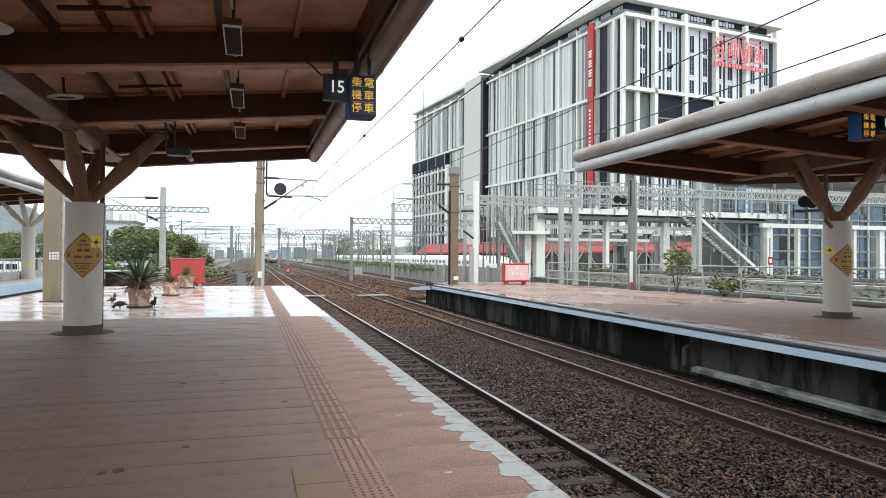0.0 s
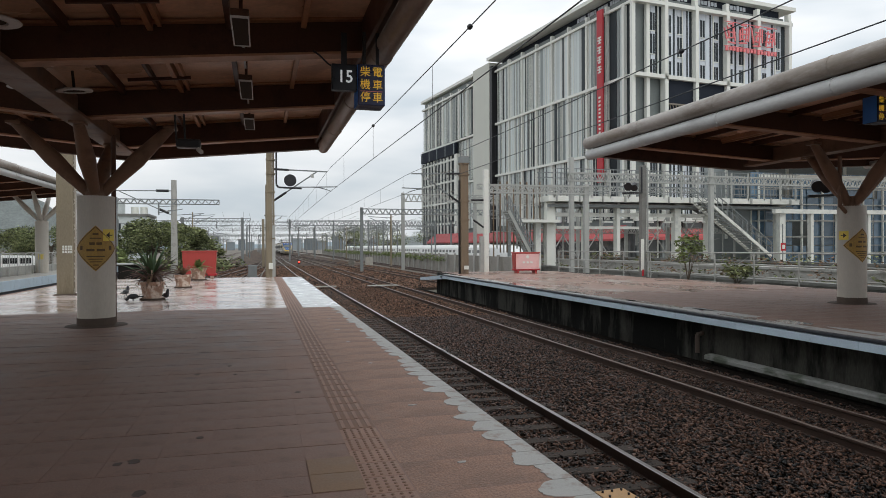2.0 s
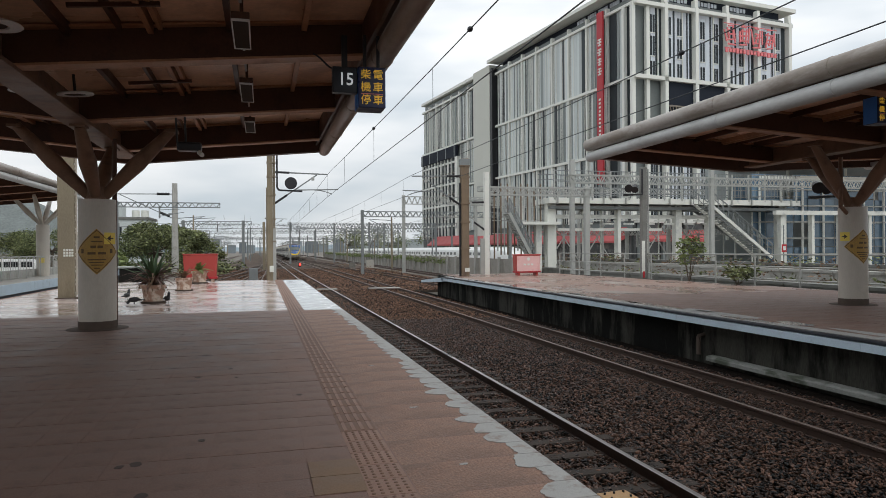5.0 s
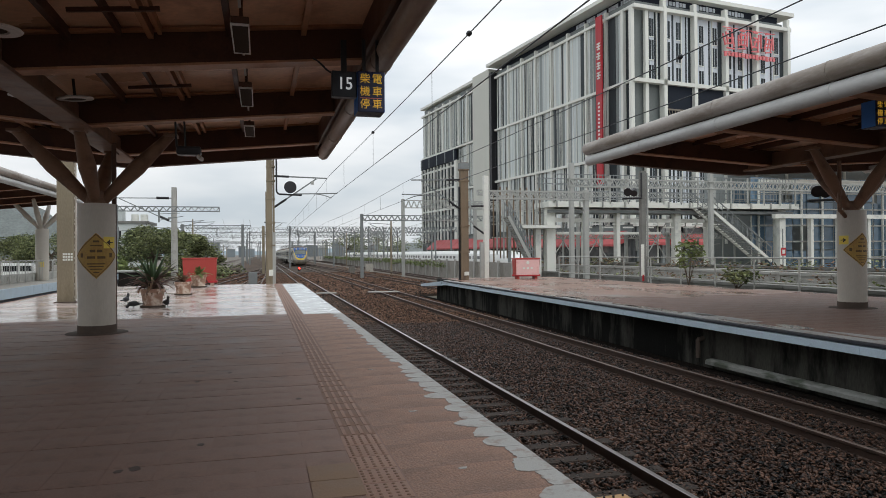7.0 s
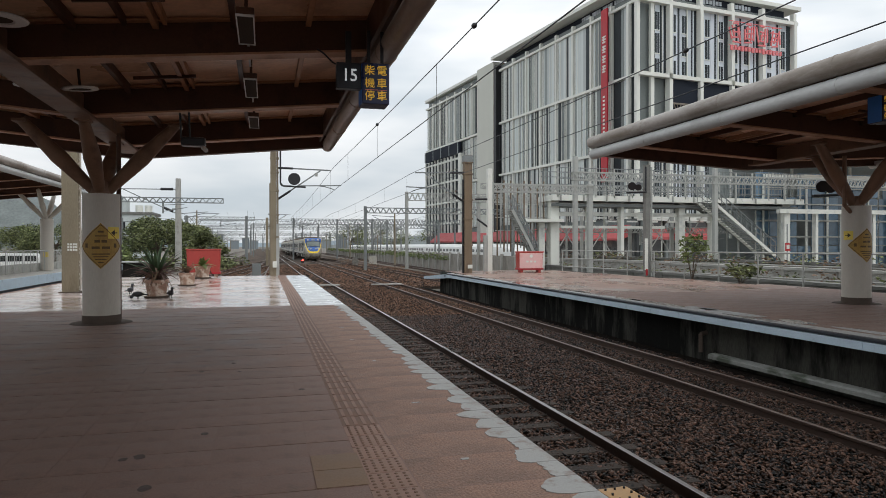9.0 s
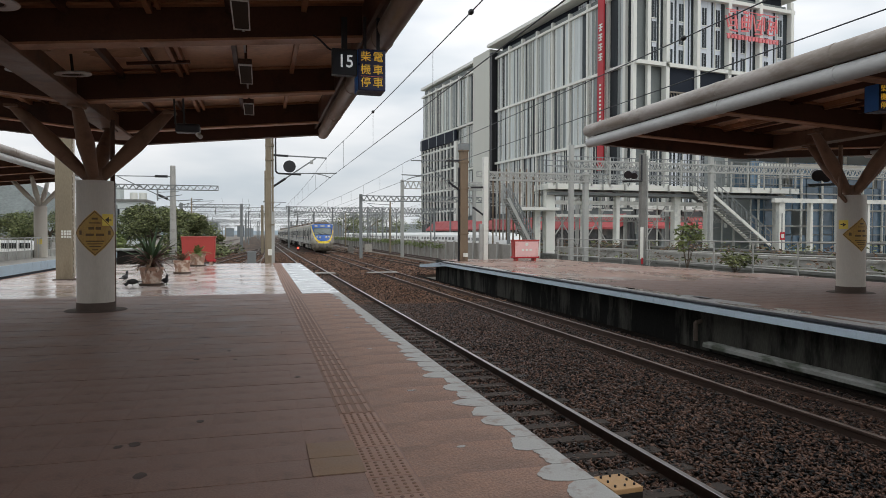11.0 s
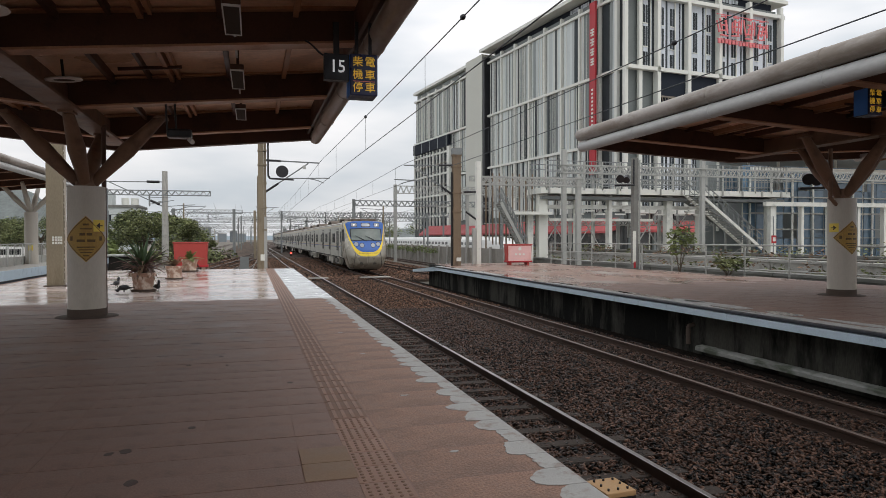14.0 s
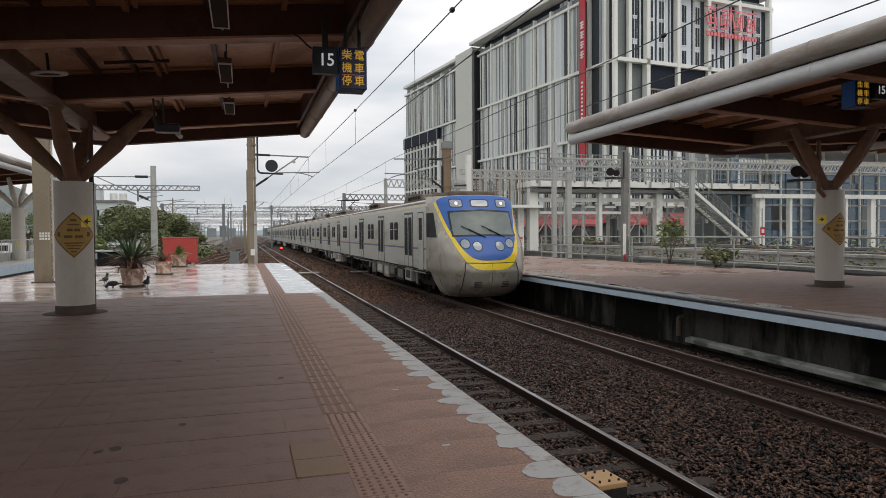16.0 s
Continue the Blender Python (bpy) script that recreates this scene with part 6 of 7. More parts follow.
for x, zc, zm, y_support in ((T1, 4.25, 5.25, 34.8), (T2, 4.32, 5.12, 35.0)):
    ys = [-12 + 2.0 * k for k in range(170)]
    span_l = 48.0

    def mz(y):
        u = ((y - y_support) / span_l) % 1.0
        return zm + 0.18 - 0.72 * u * (1 - u)

    def mx(y):
        u = ((y - y_support) / span_l) % 2.0
        return x + 0.12 * (1 - 2 * abs(u - 1))
    wire("catenary_wire", "thin dark messenger wire over the track", [(mx(y), y, mz(y)) for y in ys])
    contact = wire("contact_wire", "thin dark contact wire over the track", [(mx(y), y, zc) for y in ys], 0.010)
    y = y_support - 36
    while y < 130:
        if y > 2:
            wire("dropper", "thin dropper between two overhead wires", [(mx(y), y, zc), (mx(y), y, mz(y))], 0.005)
        y += 7.5
    for y in (11.2, 21.3) if x == T1 else (11.2,):
        b = ball(N(), (mx(y), y, mz(y)), 0.05, (1, 1.6, 1), 2)
        solo("wire_clamp", b, "black", "black clamp on an overhead wire", "clamp", group="wire clamps", smooth=True)
for x0, z0, x1, z1 in ((10.6, 5.0, 12.0, 5.2), (10.6, 4.3, 12.0, 4.3), (16, 5.4, 22, 5.4), (16, 4.5, 22, 4.5), (-4, 5.3, -12, 5.3), (-4, 4.4, -12, 4.4), (-1.2, 5.2, -1.8, 5.2), (-1.2, 4.3, -1.8, 4.3), (25, 6.2, 30, 6.2), (12.0, 5.2, 14.0, 5.6), (12.0, 4.4, 14.0, 4.5), (-1.8, 5.3, -7.0, 5.3), (-9.4, 5.4, -9.6, 5.4), (-9.4, 4.4, -9.6, 4.4), (20, 5.4, 24, 5.4)):
    wire("catenary_wire", "thin dark wire over the yard", [(x0 + (x1 - x0) * k / 12, 78 + k * 20, z0 + (z1 - z0) * k / 12 - 0.25 * (k % 2)) for k in range(13)])

# ------------------------------------------------------------------ wall, sidings and parked train
bm = N()
wall = thing("concrete_fence", "grey panelled concrete fence beside the yard", "fence")
me_panel = mesh_of(box(N(), (0, 0, 0.95), (0.16, 2.9, 1.9), bevel=0.02), "fence_panel", "fence_grey")
me_post = mesh_of(box(N(), (0, 0, 1.02), (0.2, 0.2, 2.04), bevel=0.02), "fence_post", "concrete")
for k in range(58):
    y = 44 + k * 3.1
    x = 17.4 + 0.0125 * (y - 44)
    shared("fence_panel", me_panel, wall, pose(x, y, BED - 0.1))
    shared("fence_post", me_post, wall, pose(x - 0.12, y + 1.55, BED - 0.1))


def leaves(verts, faces, centre, radii, count, size, r, upright=0.3):
    for k in range(count):
        d = Vector((r.gauss(0, 1), r.gauss(0, 1), r.gauss(0, 1)))
        d.normalize()
        q = r.uniform(0.55, 1.05)
        p = Vector((centre[0] + d.x * radii[0] * q, centre[1] + d.y * radii[1] * q, centre[2] + d.z * radii[2] * q))
        a = Vector((r.gauss(0, 1), r.gauss(0, 1), r.gauss(0, upright)))
        a.normalize()
        c = a.cross(Vector((r.gauss(0, 1), r.gauss(0, 1), r.gauss(0, 1)))).normalized()
        s = size * r.uniform(0.6, 1.4)
        n = len(verts)
        verts += [p - a * s, p + c * s * 0.45, p + a * s, p - c * s * 0.45]
        faces.append((n, n + 1, n + 2, n + 3))


def foliage(name, clumps, size, seed, mat, parent=None, label=""):
    r = random.Random(seed)
    v, f = [], []
    for c, rad, cnt in clumps:
        leaves(v, f, c, rad, cnt, size, r)
    ob = new(name, raw(name, v, f, mat))
    ob.parent = parent
    return tagged(ob, label)


hedge = foliage("hedge", [((17.25 + 0.0125 * (y - 44) + gr.uniform(-0.1, 0.3), y, 0.36 + gr.uniform(-0.12, 0.12)), (0.5, 2.4, 0.34), 210) for y in range(66, 214, 3)], 0.11, 31, "leaf_light")
tagged(hedge, "overgrown green hedge over the yard fence", "hedge", kind="stuff")
weeds = foliage("weeds", [((gr.uniform(10.8, 16.4), y, BED + 0.08), (0.5, 0.8, 0.22), 26) for y in range(44, 130, 3)], 0.12, 33, "leaf_dry")
tagged(weeds, "dry weeds on the gravel", "weeds", kind="stuff")

pk = thing("parked_train", "white parked high speed train with a red stripe", "train", pose(31, 76, BED - 0.12))
sec2 = [(1.6, 0.3), (1.65, 1.8), (1.45, 2.5), (0.9, 2.85), (0, 2.95), (-0.9, 2.85), (-1.45, 2.5), (-1.65, 1.8), (-1.6, 0.3)]
for k in range(7):
    b = N()
    y0, y1 = k * 25.0, k * 25.0 + 24.7
    if k == 0:
        rings = [(0.0, 0.12, 0.5), (1.2, 0.45, 0.55), (3.0, 0.75, 0.72), (5.5, 0.95, 0.92), (8.0, 1, 1), (y1, 1, 1)]
    else:
        rings = [(y0, 1, 1), (y1, 1, 1)]
    vs = [[b.verts.new((x * sx, y, 0.3 + (z - 0.3) * sz)) for x, z in sec2] for y, sx, sz in rings]
    for r0, r1 in zip(vs, vs[1:]):
        for i in range(len(sec2)):
            b.faces.new((r0[i], r0[(i + 1) % 9], r1[(i + 1) % 9], r1[i]))
    b.faces.new(vs[0])
    b.faces.new(vs[-1])
    bmesh.ops.recalc_face_normals(b, faces=b.faces[:])
    body = part("car_body", b, "parked_white", pk, smooth=True)
    b = box(N(), (-1.655, (y0 + y1) / 2 + (4 if k == 0 else 0), 1.0), (0.03, 24 - (8 if k == 0 else 0), 0.18))
    part("stripe", b, "parked_red", pk, "red stripe")
    me_w = mesh_of(box(N(), (0, 0, 0), (0.04, 1.2, 0.42), bevel=0.02), "window", "parked_glass") if k == 0 else me_w
    for j in range(11):
        yy = y0 + 2.2 + j * 2.1
        if k == 0 and yy < 9:
            continue
        shared("window", me_w, pk, pose(-1.635, yy, 1.95, 0, 4))
siding = track("rails of the siding under the parked train", 31, 70, 260, 0)
bm = box(N(), (31, 165, BED - 0.0), (5, 190, 0.14))
solo("siding_bed", bm, "bed_far", "gravel bed of the siding", "trackbed", kind="structure")

# ------------------------------------------------------------------ fence and low walls behind the far platform
fence = thing("pipe_fence", "galvanised pipe fence with wire mesh behind the far platform", "fence")


def back_x(y):
    return 19.15 - 0.115 * (y - 17)


fy = [2 + 2.05 * k for k in range(18)]
for y in fy:
    b = rod(N(), (back_x(y), y, -1.0), (back_x(y), y, 1.2), 0.035, n=8)
    part("post", b, "grey_steel", fence)
for z in (0.25, 0.72, 1.18):
    part("rail", rod(N(), (back_x(fy[0]), fy[0], z), (back_x(fy[-1]), fy[-1], z), 0.028, n=6), "grey_steel", fence)
for y0, y1 in zip(fy, fy[1:]):
    part("brace", rod(N(), (back_x(y0), y0, 1.15), (back_x(y1) + 0.0, y1, 0.1), 0.012, n=5), "grey_steel", fence)
for x0, zt, w, mt, lab in ((21.2, -0.02, 0.5, "concrete_dark", "stained low concrete wall behind the platform"), (23.6, 0.42, 0.35, "concrete", "pale concrete barrier beyond the platform"), (26.0, 0.62, 0.4, "concrete_dark", "grey concrete barrier beside the sidings")):
    bm = N()
    for k in range(22):
        box(bm, (x0 - k * 0.02, -2 + k * 3.0, (zt + BED) / 2 - 0.1), (w, 2.98, zt - BED + 0.1), bevel=0.02)
        box(bm, (x0 - k * 0.02, -2 + k * 3.0, zt - 0.02), (w + 0.16, 2.98, 0.12))
    solo("low_wall", bm, mt, lab, "wall", group="low walls")
shr = foliage("shrubs", [((gr.uniform(21.9, 23.2), y, 0.0 + gr.uniform(-0.3, 0.15)), (0.55, 0.8, 0.3), 34) for y in np.arange(6, 58, 1.6)]
              + [((gr.uniform(24.2, 25.6), y, 0.35 + gr.uniform(-0.3, 0.3)), (0.6, 0.9, 0.5), 70) for y in np.arange(10, 60, 2.2)], 0.10, 44, "leaf_dry")
shg = foliage("shrubs", [((gr.uniform(21.8, 23.3), y, gr.uniform(-0.35, 0.05)), (0.6, 0.9, 0.35), 60) for y in np.arange(5, 60, 1.9)]
              + [((gr.uniform(24.0, 25.7), y, 0.3 + gr.uniform(-0.2, 0.35)), (0.7, 1.0, 0.5), 70) for y in np.arange(9, 60, 2.6)]
              + [((gr.uniform(27, 34), y, 0.2 + gr.uniform(-0.4, 0.5)), (1.0, 1.2, 0.7), 80) for y in np.arange(20, 60, 2.4)], 0.10, 45, "leaf_tree")
tagged(shg, "green weeds and shrubs between low walls", "shrubs", kind="stuff")
tagged(shr, "scrubby brown and green shrubs between low walls", "shrubs", kind="stuff")
for x, y, h, mt, lab, n, sd in ((17.95, 25.9, 1.75, "leaf_light", "tall leggy green weed bush by the fence", 420, 51), (18.2, 23.1, 0.62, "leaf_tree", "small dark green shrub by the fence", 420, 52)):
    bush = thing("bush", lab, "bush", pose(x, y, 0))
    b = N()
    rr = random.Random(sd)
    cl = []
    for k in range(9):
        tip = (rr.uniform(-0.45, 0.45), rr.uniform(-0.4, 0.4), h * rr.uniform(0.45, 1.0))
        rod(b, (0, 0, -0.1), tip, 0.018, 0.008, n=5)
        cl.append((tip, (0.32, 0.3, 0.24), n // 9))
    part("stem", b, "bark", bush)
    foliage("foliage", cl, 0.09, sd, mt, bush)

# ------------------------------------------------------------------ white footbridge, stairs and station hall
fb = thing("footbridge", "white steel footbridge with grey railings", "footbridge", pose(0, 48, 0))
part("deck", box(N(), (32.0, 0.6, 5.05), (22.5, 3.0, 0.42)), "white", fb, "white deck girder")
part("deck_soffit", box(N(), (32.0, 0.6, 4.55), (22.0, 2.2, 0.22)), "grey_far", fb)
for k in range(12):
    part("deck_rib", box(N(), (21.4 + k * 1.9, -0.96, 5.05), (0.1, 0.14, 0.5)), "grey_steel", fb)
for x, w in ((21.3, 0.7), (32.3, 0.55), (42.2, 0.8), (24.2, 0.28), (27.0, 0.28), (29.4, 0.28), (35.2, 0.35)):
    part("pillar", box(N(), (x, 0.2, 1.95), (w, 0.6, 6.1), bevel=0.03), "white", fb)
for x in np.arange(21.2, 43.2, 1.55):
    part("railing_post", box(N(), (x, -0.85, 6.2), (0.11, 0.1, 2.2)), "grey_steel", fb)
b = N()
for z in (5.6, 6.05, 6.5, 6.95, 7.3):
    box(b, (32.2, -0.85, z), (22.2, 0.05, 0.06))
for x in np.arange(21.2, 43.2, 0.31):
    box(b, (x, -0.85, 6.4), (0.035, 0.035, 1.9))
part("railing_mesh", b, "grey_far", fb)
b = N()
for k in range(14):
    box(b, (24.4 + k * 0.9, 0.2, 3.35 + (0.25 if k % 2 else 0.0)), (0.9, 0.12, 0.12))
box(b, (28.5, 0.4, 3.9), (14, 0.3, 0.3))
box(b, (26.5, 0.4, 2.9), (9, 0.2, 0.2))
part("lower_beam", b, "white", fb)


for x0, x1 in ((21.3, 24.2), (24.2, 27.0), (29.4, 32.3), (32.3, 35.2)):
    part("cross_brace", bar(N(), (x0, 0.9, 0.2), (x1, 0.9, 4.4), 0.07, 0.07), "grey_steel", fb)
    part("cross_brace", bar(N(), (x0, 0.9, 4.4), (x1, 0.9, 0.2), 0.07, 0.07), "grey_steel", fb)
for k, x in enumerate((22.3, 23.1, 25.4, 26.2, 28.1, 30.6, 31.4, 33.6, 34.4, 36.6, 37.8, 39.2, 40.4, 41.3)):
    part("service_pipe", rod(N(), (x, 1.4 + 0.3 * (k % 3), BED), (x, 1.4 + 0.3 * (k % 3), 4.6), 0.06 + 0.03 * (k % 2), n=8), "grey_steel" if k % 3 else "white", fb)
b = N()
for z in (5.7, 6.3, 6.9, 7.3):
    box(b, (32.2, 2.05, z), (22.2, 0.05, 0.06))
for x in np.arange(21.2, 43.2, 0.62):
    box(b, (x, 2.05, 6.3), (0.05, 0.05, 2.1))
part("rear_railing", b, "grey_far", fb)


def stair(label, x0, z0, x1, z1, y, mat, wid=1.8):
    st = thing("staircase", label, "staircase", pose(0, y, 0), "staircases")
    for dy in (-wid / 2, wid / 2):
        part("stringer", bar(N(), (x0, dy, z0), (x1, dy, z1), 0.1, 0.22), mat, st)
        b = N()
        bar(b, (x0, dy, z0 + 1.1), (x1, dy, z1 + 1.1), 0.07, 0.07)
        bar(b, (x0, dy, z0 + 0.65), (x1, dy, z1 + 0.65), 0.04, 0.04)
        n = 13
        for k in range(n + 1):
            u = k / n
            p = (x0 + (x1 - x0) * u, dy, z0 + (z1 - z0) * u)
            bar(b, p, (p[0], dy, p[2] + 1.1), 0.05, 0.05)
        part("handrail", b, "grey_far", st)
    n = 22
    for k in range(n):
        u = (k + 0.5) / n
        part("step", box(N(), (x0 + (x1 - x0) * u, 0, z0 + (z1 - z0) * u + 0.05), (0.3, wid, 0.05)), "grey_steel", st)
    return st


stair("grey steel stairs descending from the footbridge", 33.1, 4.9, 38.9, 0.6, 46.2, "white")
stair("dark enclosed stairs beneath the footbridge", 35.0, 4.6, 40.2, 1.4, 49.0, "grey_far")
stair("pale steel stairs with rounded handrail beside the bridge", 17.6, 4.1, 19.6, 0.4, 47.6, "grey_steel", 0.9)
land = thing("stair_landing", "white stair landing with tall bar screens", "landing", pose(0, 48.2, 0))
part("floor_slab", box(N(), (20.2, 0, 3.35), (3.0, 2.0, 0.22)), "white", land)
part("pillar", box(N(), (20.3, 0, 1.1), (0.45, 0.4, 4.5)), "white", land)
for k in range(16):
    part("screen_bar", box(N(), (17.0 + k * 0.27, 0.6, 3.4 + (0.3 if k % 3 else 0)), (0.09, 0.09, 5.4 - 0.6 * (k % 2))), "grey_steel" if k % 2 else "mast_brown", land)
for k in range(5):
    part("screen_rail", box(N(), (19.0, 0.6, 1.6 + k * 1.0), (4.3, 0.06, 0.07)), "grey_steel", land)
hall = thing("station_hall", "white steel and blue glass station hall", "building", pose(0, 46, 0))
part("roof_beam", box(N(), (48.5, 0, 4.2), (17.5, 0.4, 0.34)), "white", hall, "white eaves beam")
part("upper_beam", box(N(), (50, 3.0, 7.4), (18, 0.4, 0.3)), "white", hall)
part("back_wall", box(N(), (54, 9.0, 4.6), (28, 0.4, 12.6)), "bld_mid", hall)
# slab and purlins added in place of another canopy further back
part("roof_slab", box(N(), (55, 3.0, 9.5), (26, 11, 0.3)), "ceiling", hall, "tan roof soffit standing for a canopy further back")
for k in range(12):
    part("roof_purlin", box(N(), (43.2 + k * 2.1, 3.0, 9.22), (0.14, 10.6, 0.26)), "steel_tan_lit", hall)
for k in range(8):
    part("wall_mullion", box(N(), (42 + k * 3.4, 8.7, 5.6), (0.2, 0.2, 7.0)), "white", hall)
    part("wall_window", box(N(), (43.6 + k * 3.4, 8.78, 6.4), (1.9, 0.06, 3.2)), "glass_blue", hall)
for k in range(7):
    part("column", box(N(), (40.6 + k * 2.9, 0.2, 1.6), (0.25 if k % 2 else 0.5, 0.4, 5.4)), "white", hall)
me_gl = mesh_of(box(N(), (0, 0, 0), (1.3, 0.06, 2.0)), "glass_pane", "glass_blue")
for k in range(12):
    for j in range(4):
        if (k * 3 + j * 5) % 7:
            shared("glass_pane", me_gl, hall, pose(41.0 + k * 1.45, 3.4, 0.4 + j * 2.1))
for k in range(9):
    part("frame_bar", box(N(), (41 + k * 2.2, 3.2, 3.0), (0.14, 0.14, 8)), "white", hall)
for k in range(6):
    part("frame_rail", box(N(), (50, 3.15, -0.6 + k * 1.4), (18, 0.12, 0.12)), "grey_steel", hall)
g = thing("red_notice", "small red and white notice on a post", "notice", pose(38.4, 43.5, 0))
part("post", rod(N(), (0, 0, -1.2), (0, 0, 3.1), 0.04), "grey_far", g)
part("board", box(N(), (0, -0.06, 1.35), (0.42, 0.04, 0.6)), "banner_red", g)
part("board_bar", box(N(), (0, -0.09, 1.35), (0.25, 0.02, 0.3)), "white", g)

# ------------------------------------------------------------------ trees, hills, far town
def tree(x, y, h, rad, seed, label, mat="leaf_tree", n=13500):
    r = random.Random(seed)
    t = thing("tree", label, "tree", pose(x, y, BED - 0.1), "trees")
    b = N()
    rod(b, (0, 0, 0), (0.1, 0, h * 0.45), 0.28, 0.18, n=10)
    clumps = []
    for k in range(26):
        a = r.uniform(0, 6.283)
        q = r.uniform(0.15, 1.0) ** 0.6
        tip = Vector((math.cos(a) * rad * q, math.sin(a) * rad * q * 0.8, h * (0.93 - 0.7 * q * q * r.uniform(0.5, 1.1)) + r.uniform(-0.4, 0.3)))
        if k < 12:
            rod(b, (0.1, 0, h * 0.42), tip * 0.85, 0.09, 0.03, n=6)
        clumps.append((tip, (rad * 0.33, rad * 0.33, rad * 0.26), n // 26))
    part("trunk", b, "bark", t)
    foliage("crown", clumps, 0.145 if n > 3000 else 0.21, seed, mat, t)
    return t


tree(-11.6, 82, 5.7, 4.3, 61, "broad dense green tree beside the tracks")
tree(-9.4, 89, 5.6, 3.6, 62, "rounded dark green tree beside the tracks")
tree(-7.4, 97, 4.2, 2.4, 63, "low green tree near the yard", n=1400)
tree(-15.2, 70, 3.6, 2.6, 64, "light green leafy tree near the side platform", "leaf_light", 1500)
tree(-32, 120, 6.5, 4.6, 65, "dark green tree below the hill")
tree(-39, 126, 6.0, 4.6, 66, "dark green tree below the hill")
for k in range(9):
    tree(26 + k * 9.5, 215 + (k % 3) * 14, gr.uniform(8, 11), 7.0, 70 + k, "distant green tree behind the yard", n=2600)



under = foliage("undergrowth", [((gr.uniform(-19, -3.2), gr.uniform(74, 92), BED + 0.5), (1.6, 1.6, 0.9), 160) for k in range(34)], 0.2, 47, "leaf_tree")
tagged(under, "scrubby green undergrowth below the trees", "undergrowth", kind="stuff")


def ridge(name, label, x0, x1, y, base, heights, mat, depth=220):
    b = N()
    n = 60
    top, foot, rear = [], [], []
    for i in range(n + 1):
        u = i / n
        k = u * (len(heights) - 1)
        j = min(int(k), len(heights) - 2)
        f = k - j
        f = f * f * (3 - 2 * f)
        h = heights[j] + (heights[j + 1] - heights[j]) * f + noise.noise((u * 14, y, 0)) * 0.05 * max(heights)
        x = x0 + (x1 - x0) * u
        foot.append(b.verts.new((x, y, base)))
        top.append(b.verts.new((x, y + depth * 0.4, base + max(0.5, h))))
        rear.append(b.verts.new((x, y + depth, base)))
    for i in range(n):
        b.faces.new((foot[i], foot[i + 1], top[i + 1], top[i]))
        b.faces.new((top[i], top[i + 1], rear[i + 1], rear[i]))
    return solo(name, b, mat, label, "hill", kind="structure")


ridge("backdrop_hill_west", "hazy dark wooded hill", -620, -185, 800, -2, [95, 95, 92, 85, 78, 62, 6], "hill")
ridge("backdrop_hill_east", "low hazy wooded hills behind the yard", 60, 620, 900, -2, [1, 12, 20, 16, 22, 18, 24], "hill")
ridge("backdrop_hill_far", "distant hills paled by haze in their colour", -600, 800, 1500, -2, [20, 26, 14, 10, 16, 12, 20, 30], "hill_far", 400)
hs = thing("house", "grey flat roofed house with water tanks behind trees", "house", pose(-19.3, 112, BED))
part("wall", box(N(), (0, 0, 3.6), (6.4, 8, 7.2), bevel=0.05), "bld_light", hs)
part("parapet", box(N(), (0, 0, 7.35), (6.8, 8.4, 0.35)), "concrete_dark", hs)
part("stair_tower", box(N(), (-1.9, 0, 8.4), (2.4, 3, 2.2)), "bld_light", hs)
for dx in (0.9, 2.2):
    part("water_tank", rod(N(), (dx, 0, 7.5), (dx, 0, 8.7), 0.55, n=16), "white", hs, smooth=True)
for k in range(4):
    for j in range(2):
        part("window", box(N(), (-2.4 + k * 1.6, -4.02, 2.4 + j * 3.0), (0.9, 0.1, 1.5)), "bld_dark", hs)
for k in range(22):
    x, y = -60 + k * 9 + gr.uniform(-3, 3), gr.uniform(560, 700)
    if -8 < x < 16:
        continue
    h = gr.uniform(5, 12)
    g = thing("distant_building", "pale distant building at the end of the yard", "building", pose(x, y, BED), "distant buildings")
    part("wall", box(N(), (0, 0, h / 2), (gr.uniform(5, 11), 8, h)), "far_town", g)
    part("roof", box(N(), (0, 0, h + 0.2), (8, 8.4, 0.4)), "concrete", g)

# ------------------------------------------------------------------ small things on the near platform
def tank(name, label, x, y, w, d, h, mat, panel=None):
    g = thing(name, label, "water barrier" if panel else "water tank", pose(x, y, 0))
    b = N()
    prism(b, [(-w / 2 + 0.05, 0.16), (w / 2 - 0.05, 0.16), (w / 2, h - 0.1), (w / 2 - 0.04, h), (-w / 2 + 0.04, h), (-w / 2, h - 0.1)], 1, -d / 2, d / 2)
    bmesh.ops.bevel(b, geom=b.edges[:], offset=0.03, segments=2, affect="EDGES")
    part("body", b, mat, g)
    part("rim", box(N(), (0, 0, h - 0.03), (w + 0.05, d + 0.05, 0.07), bevel=0.02), mat, g)
    for s in (-1, 1):
        part("foot", box(N(), (s * w * 0.36, 0, 0.08), (0.14, d * 0.8, 0.16), bevel=0.01), "terracotta" if not panel else mat, g)
    part("skirt", box(N(), (0, 0, 0.2), (w + 0.02, d + 0.02, 0.1), bevel=0.02), "banner_red", g)
    if panel:
        part("panel", box(N(), (0.0, -d / 2 - 0.015, h * 0.56), (w * 0.92, 0.03, h * 0.72), bevel=0.01), panel, g, "faded pink front panel")
        part("emblem", rod(N(), (0, -d / 2 - 0.028, h * 0.78), (0, -d / 2 - 0.04, h * 0.78), 0.09, n=18), "white", g, "pale oval emblem")
        for k in range(3):
            part("text_bar", box(N(), (-0.22 + k * 0.22, -d / 2 - 0.034, h * 0.52), (0.13, 0.006, 0.1)), "white", g)
    return g


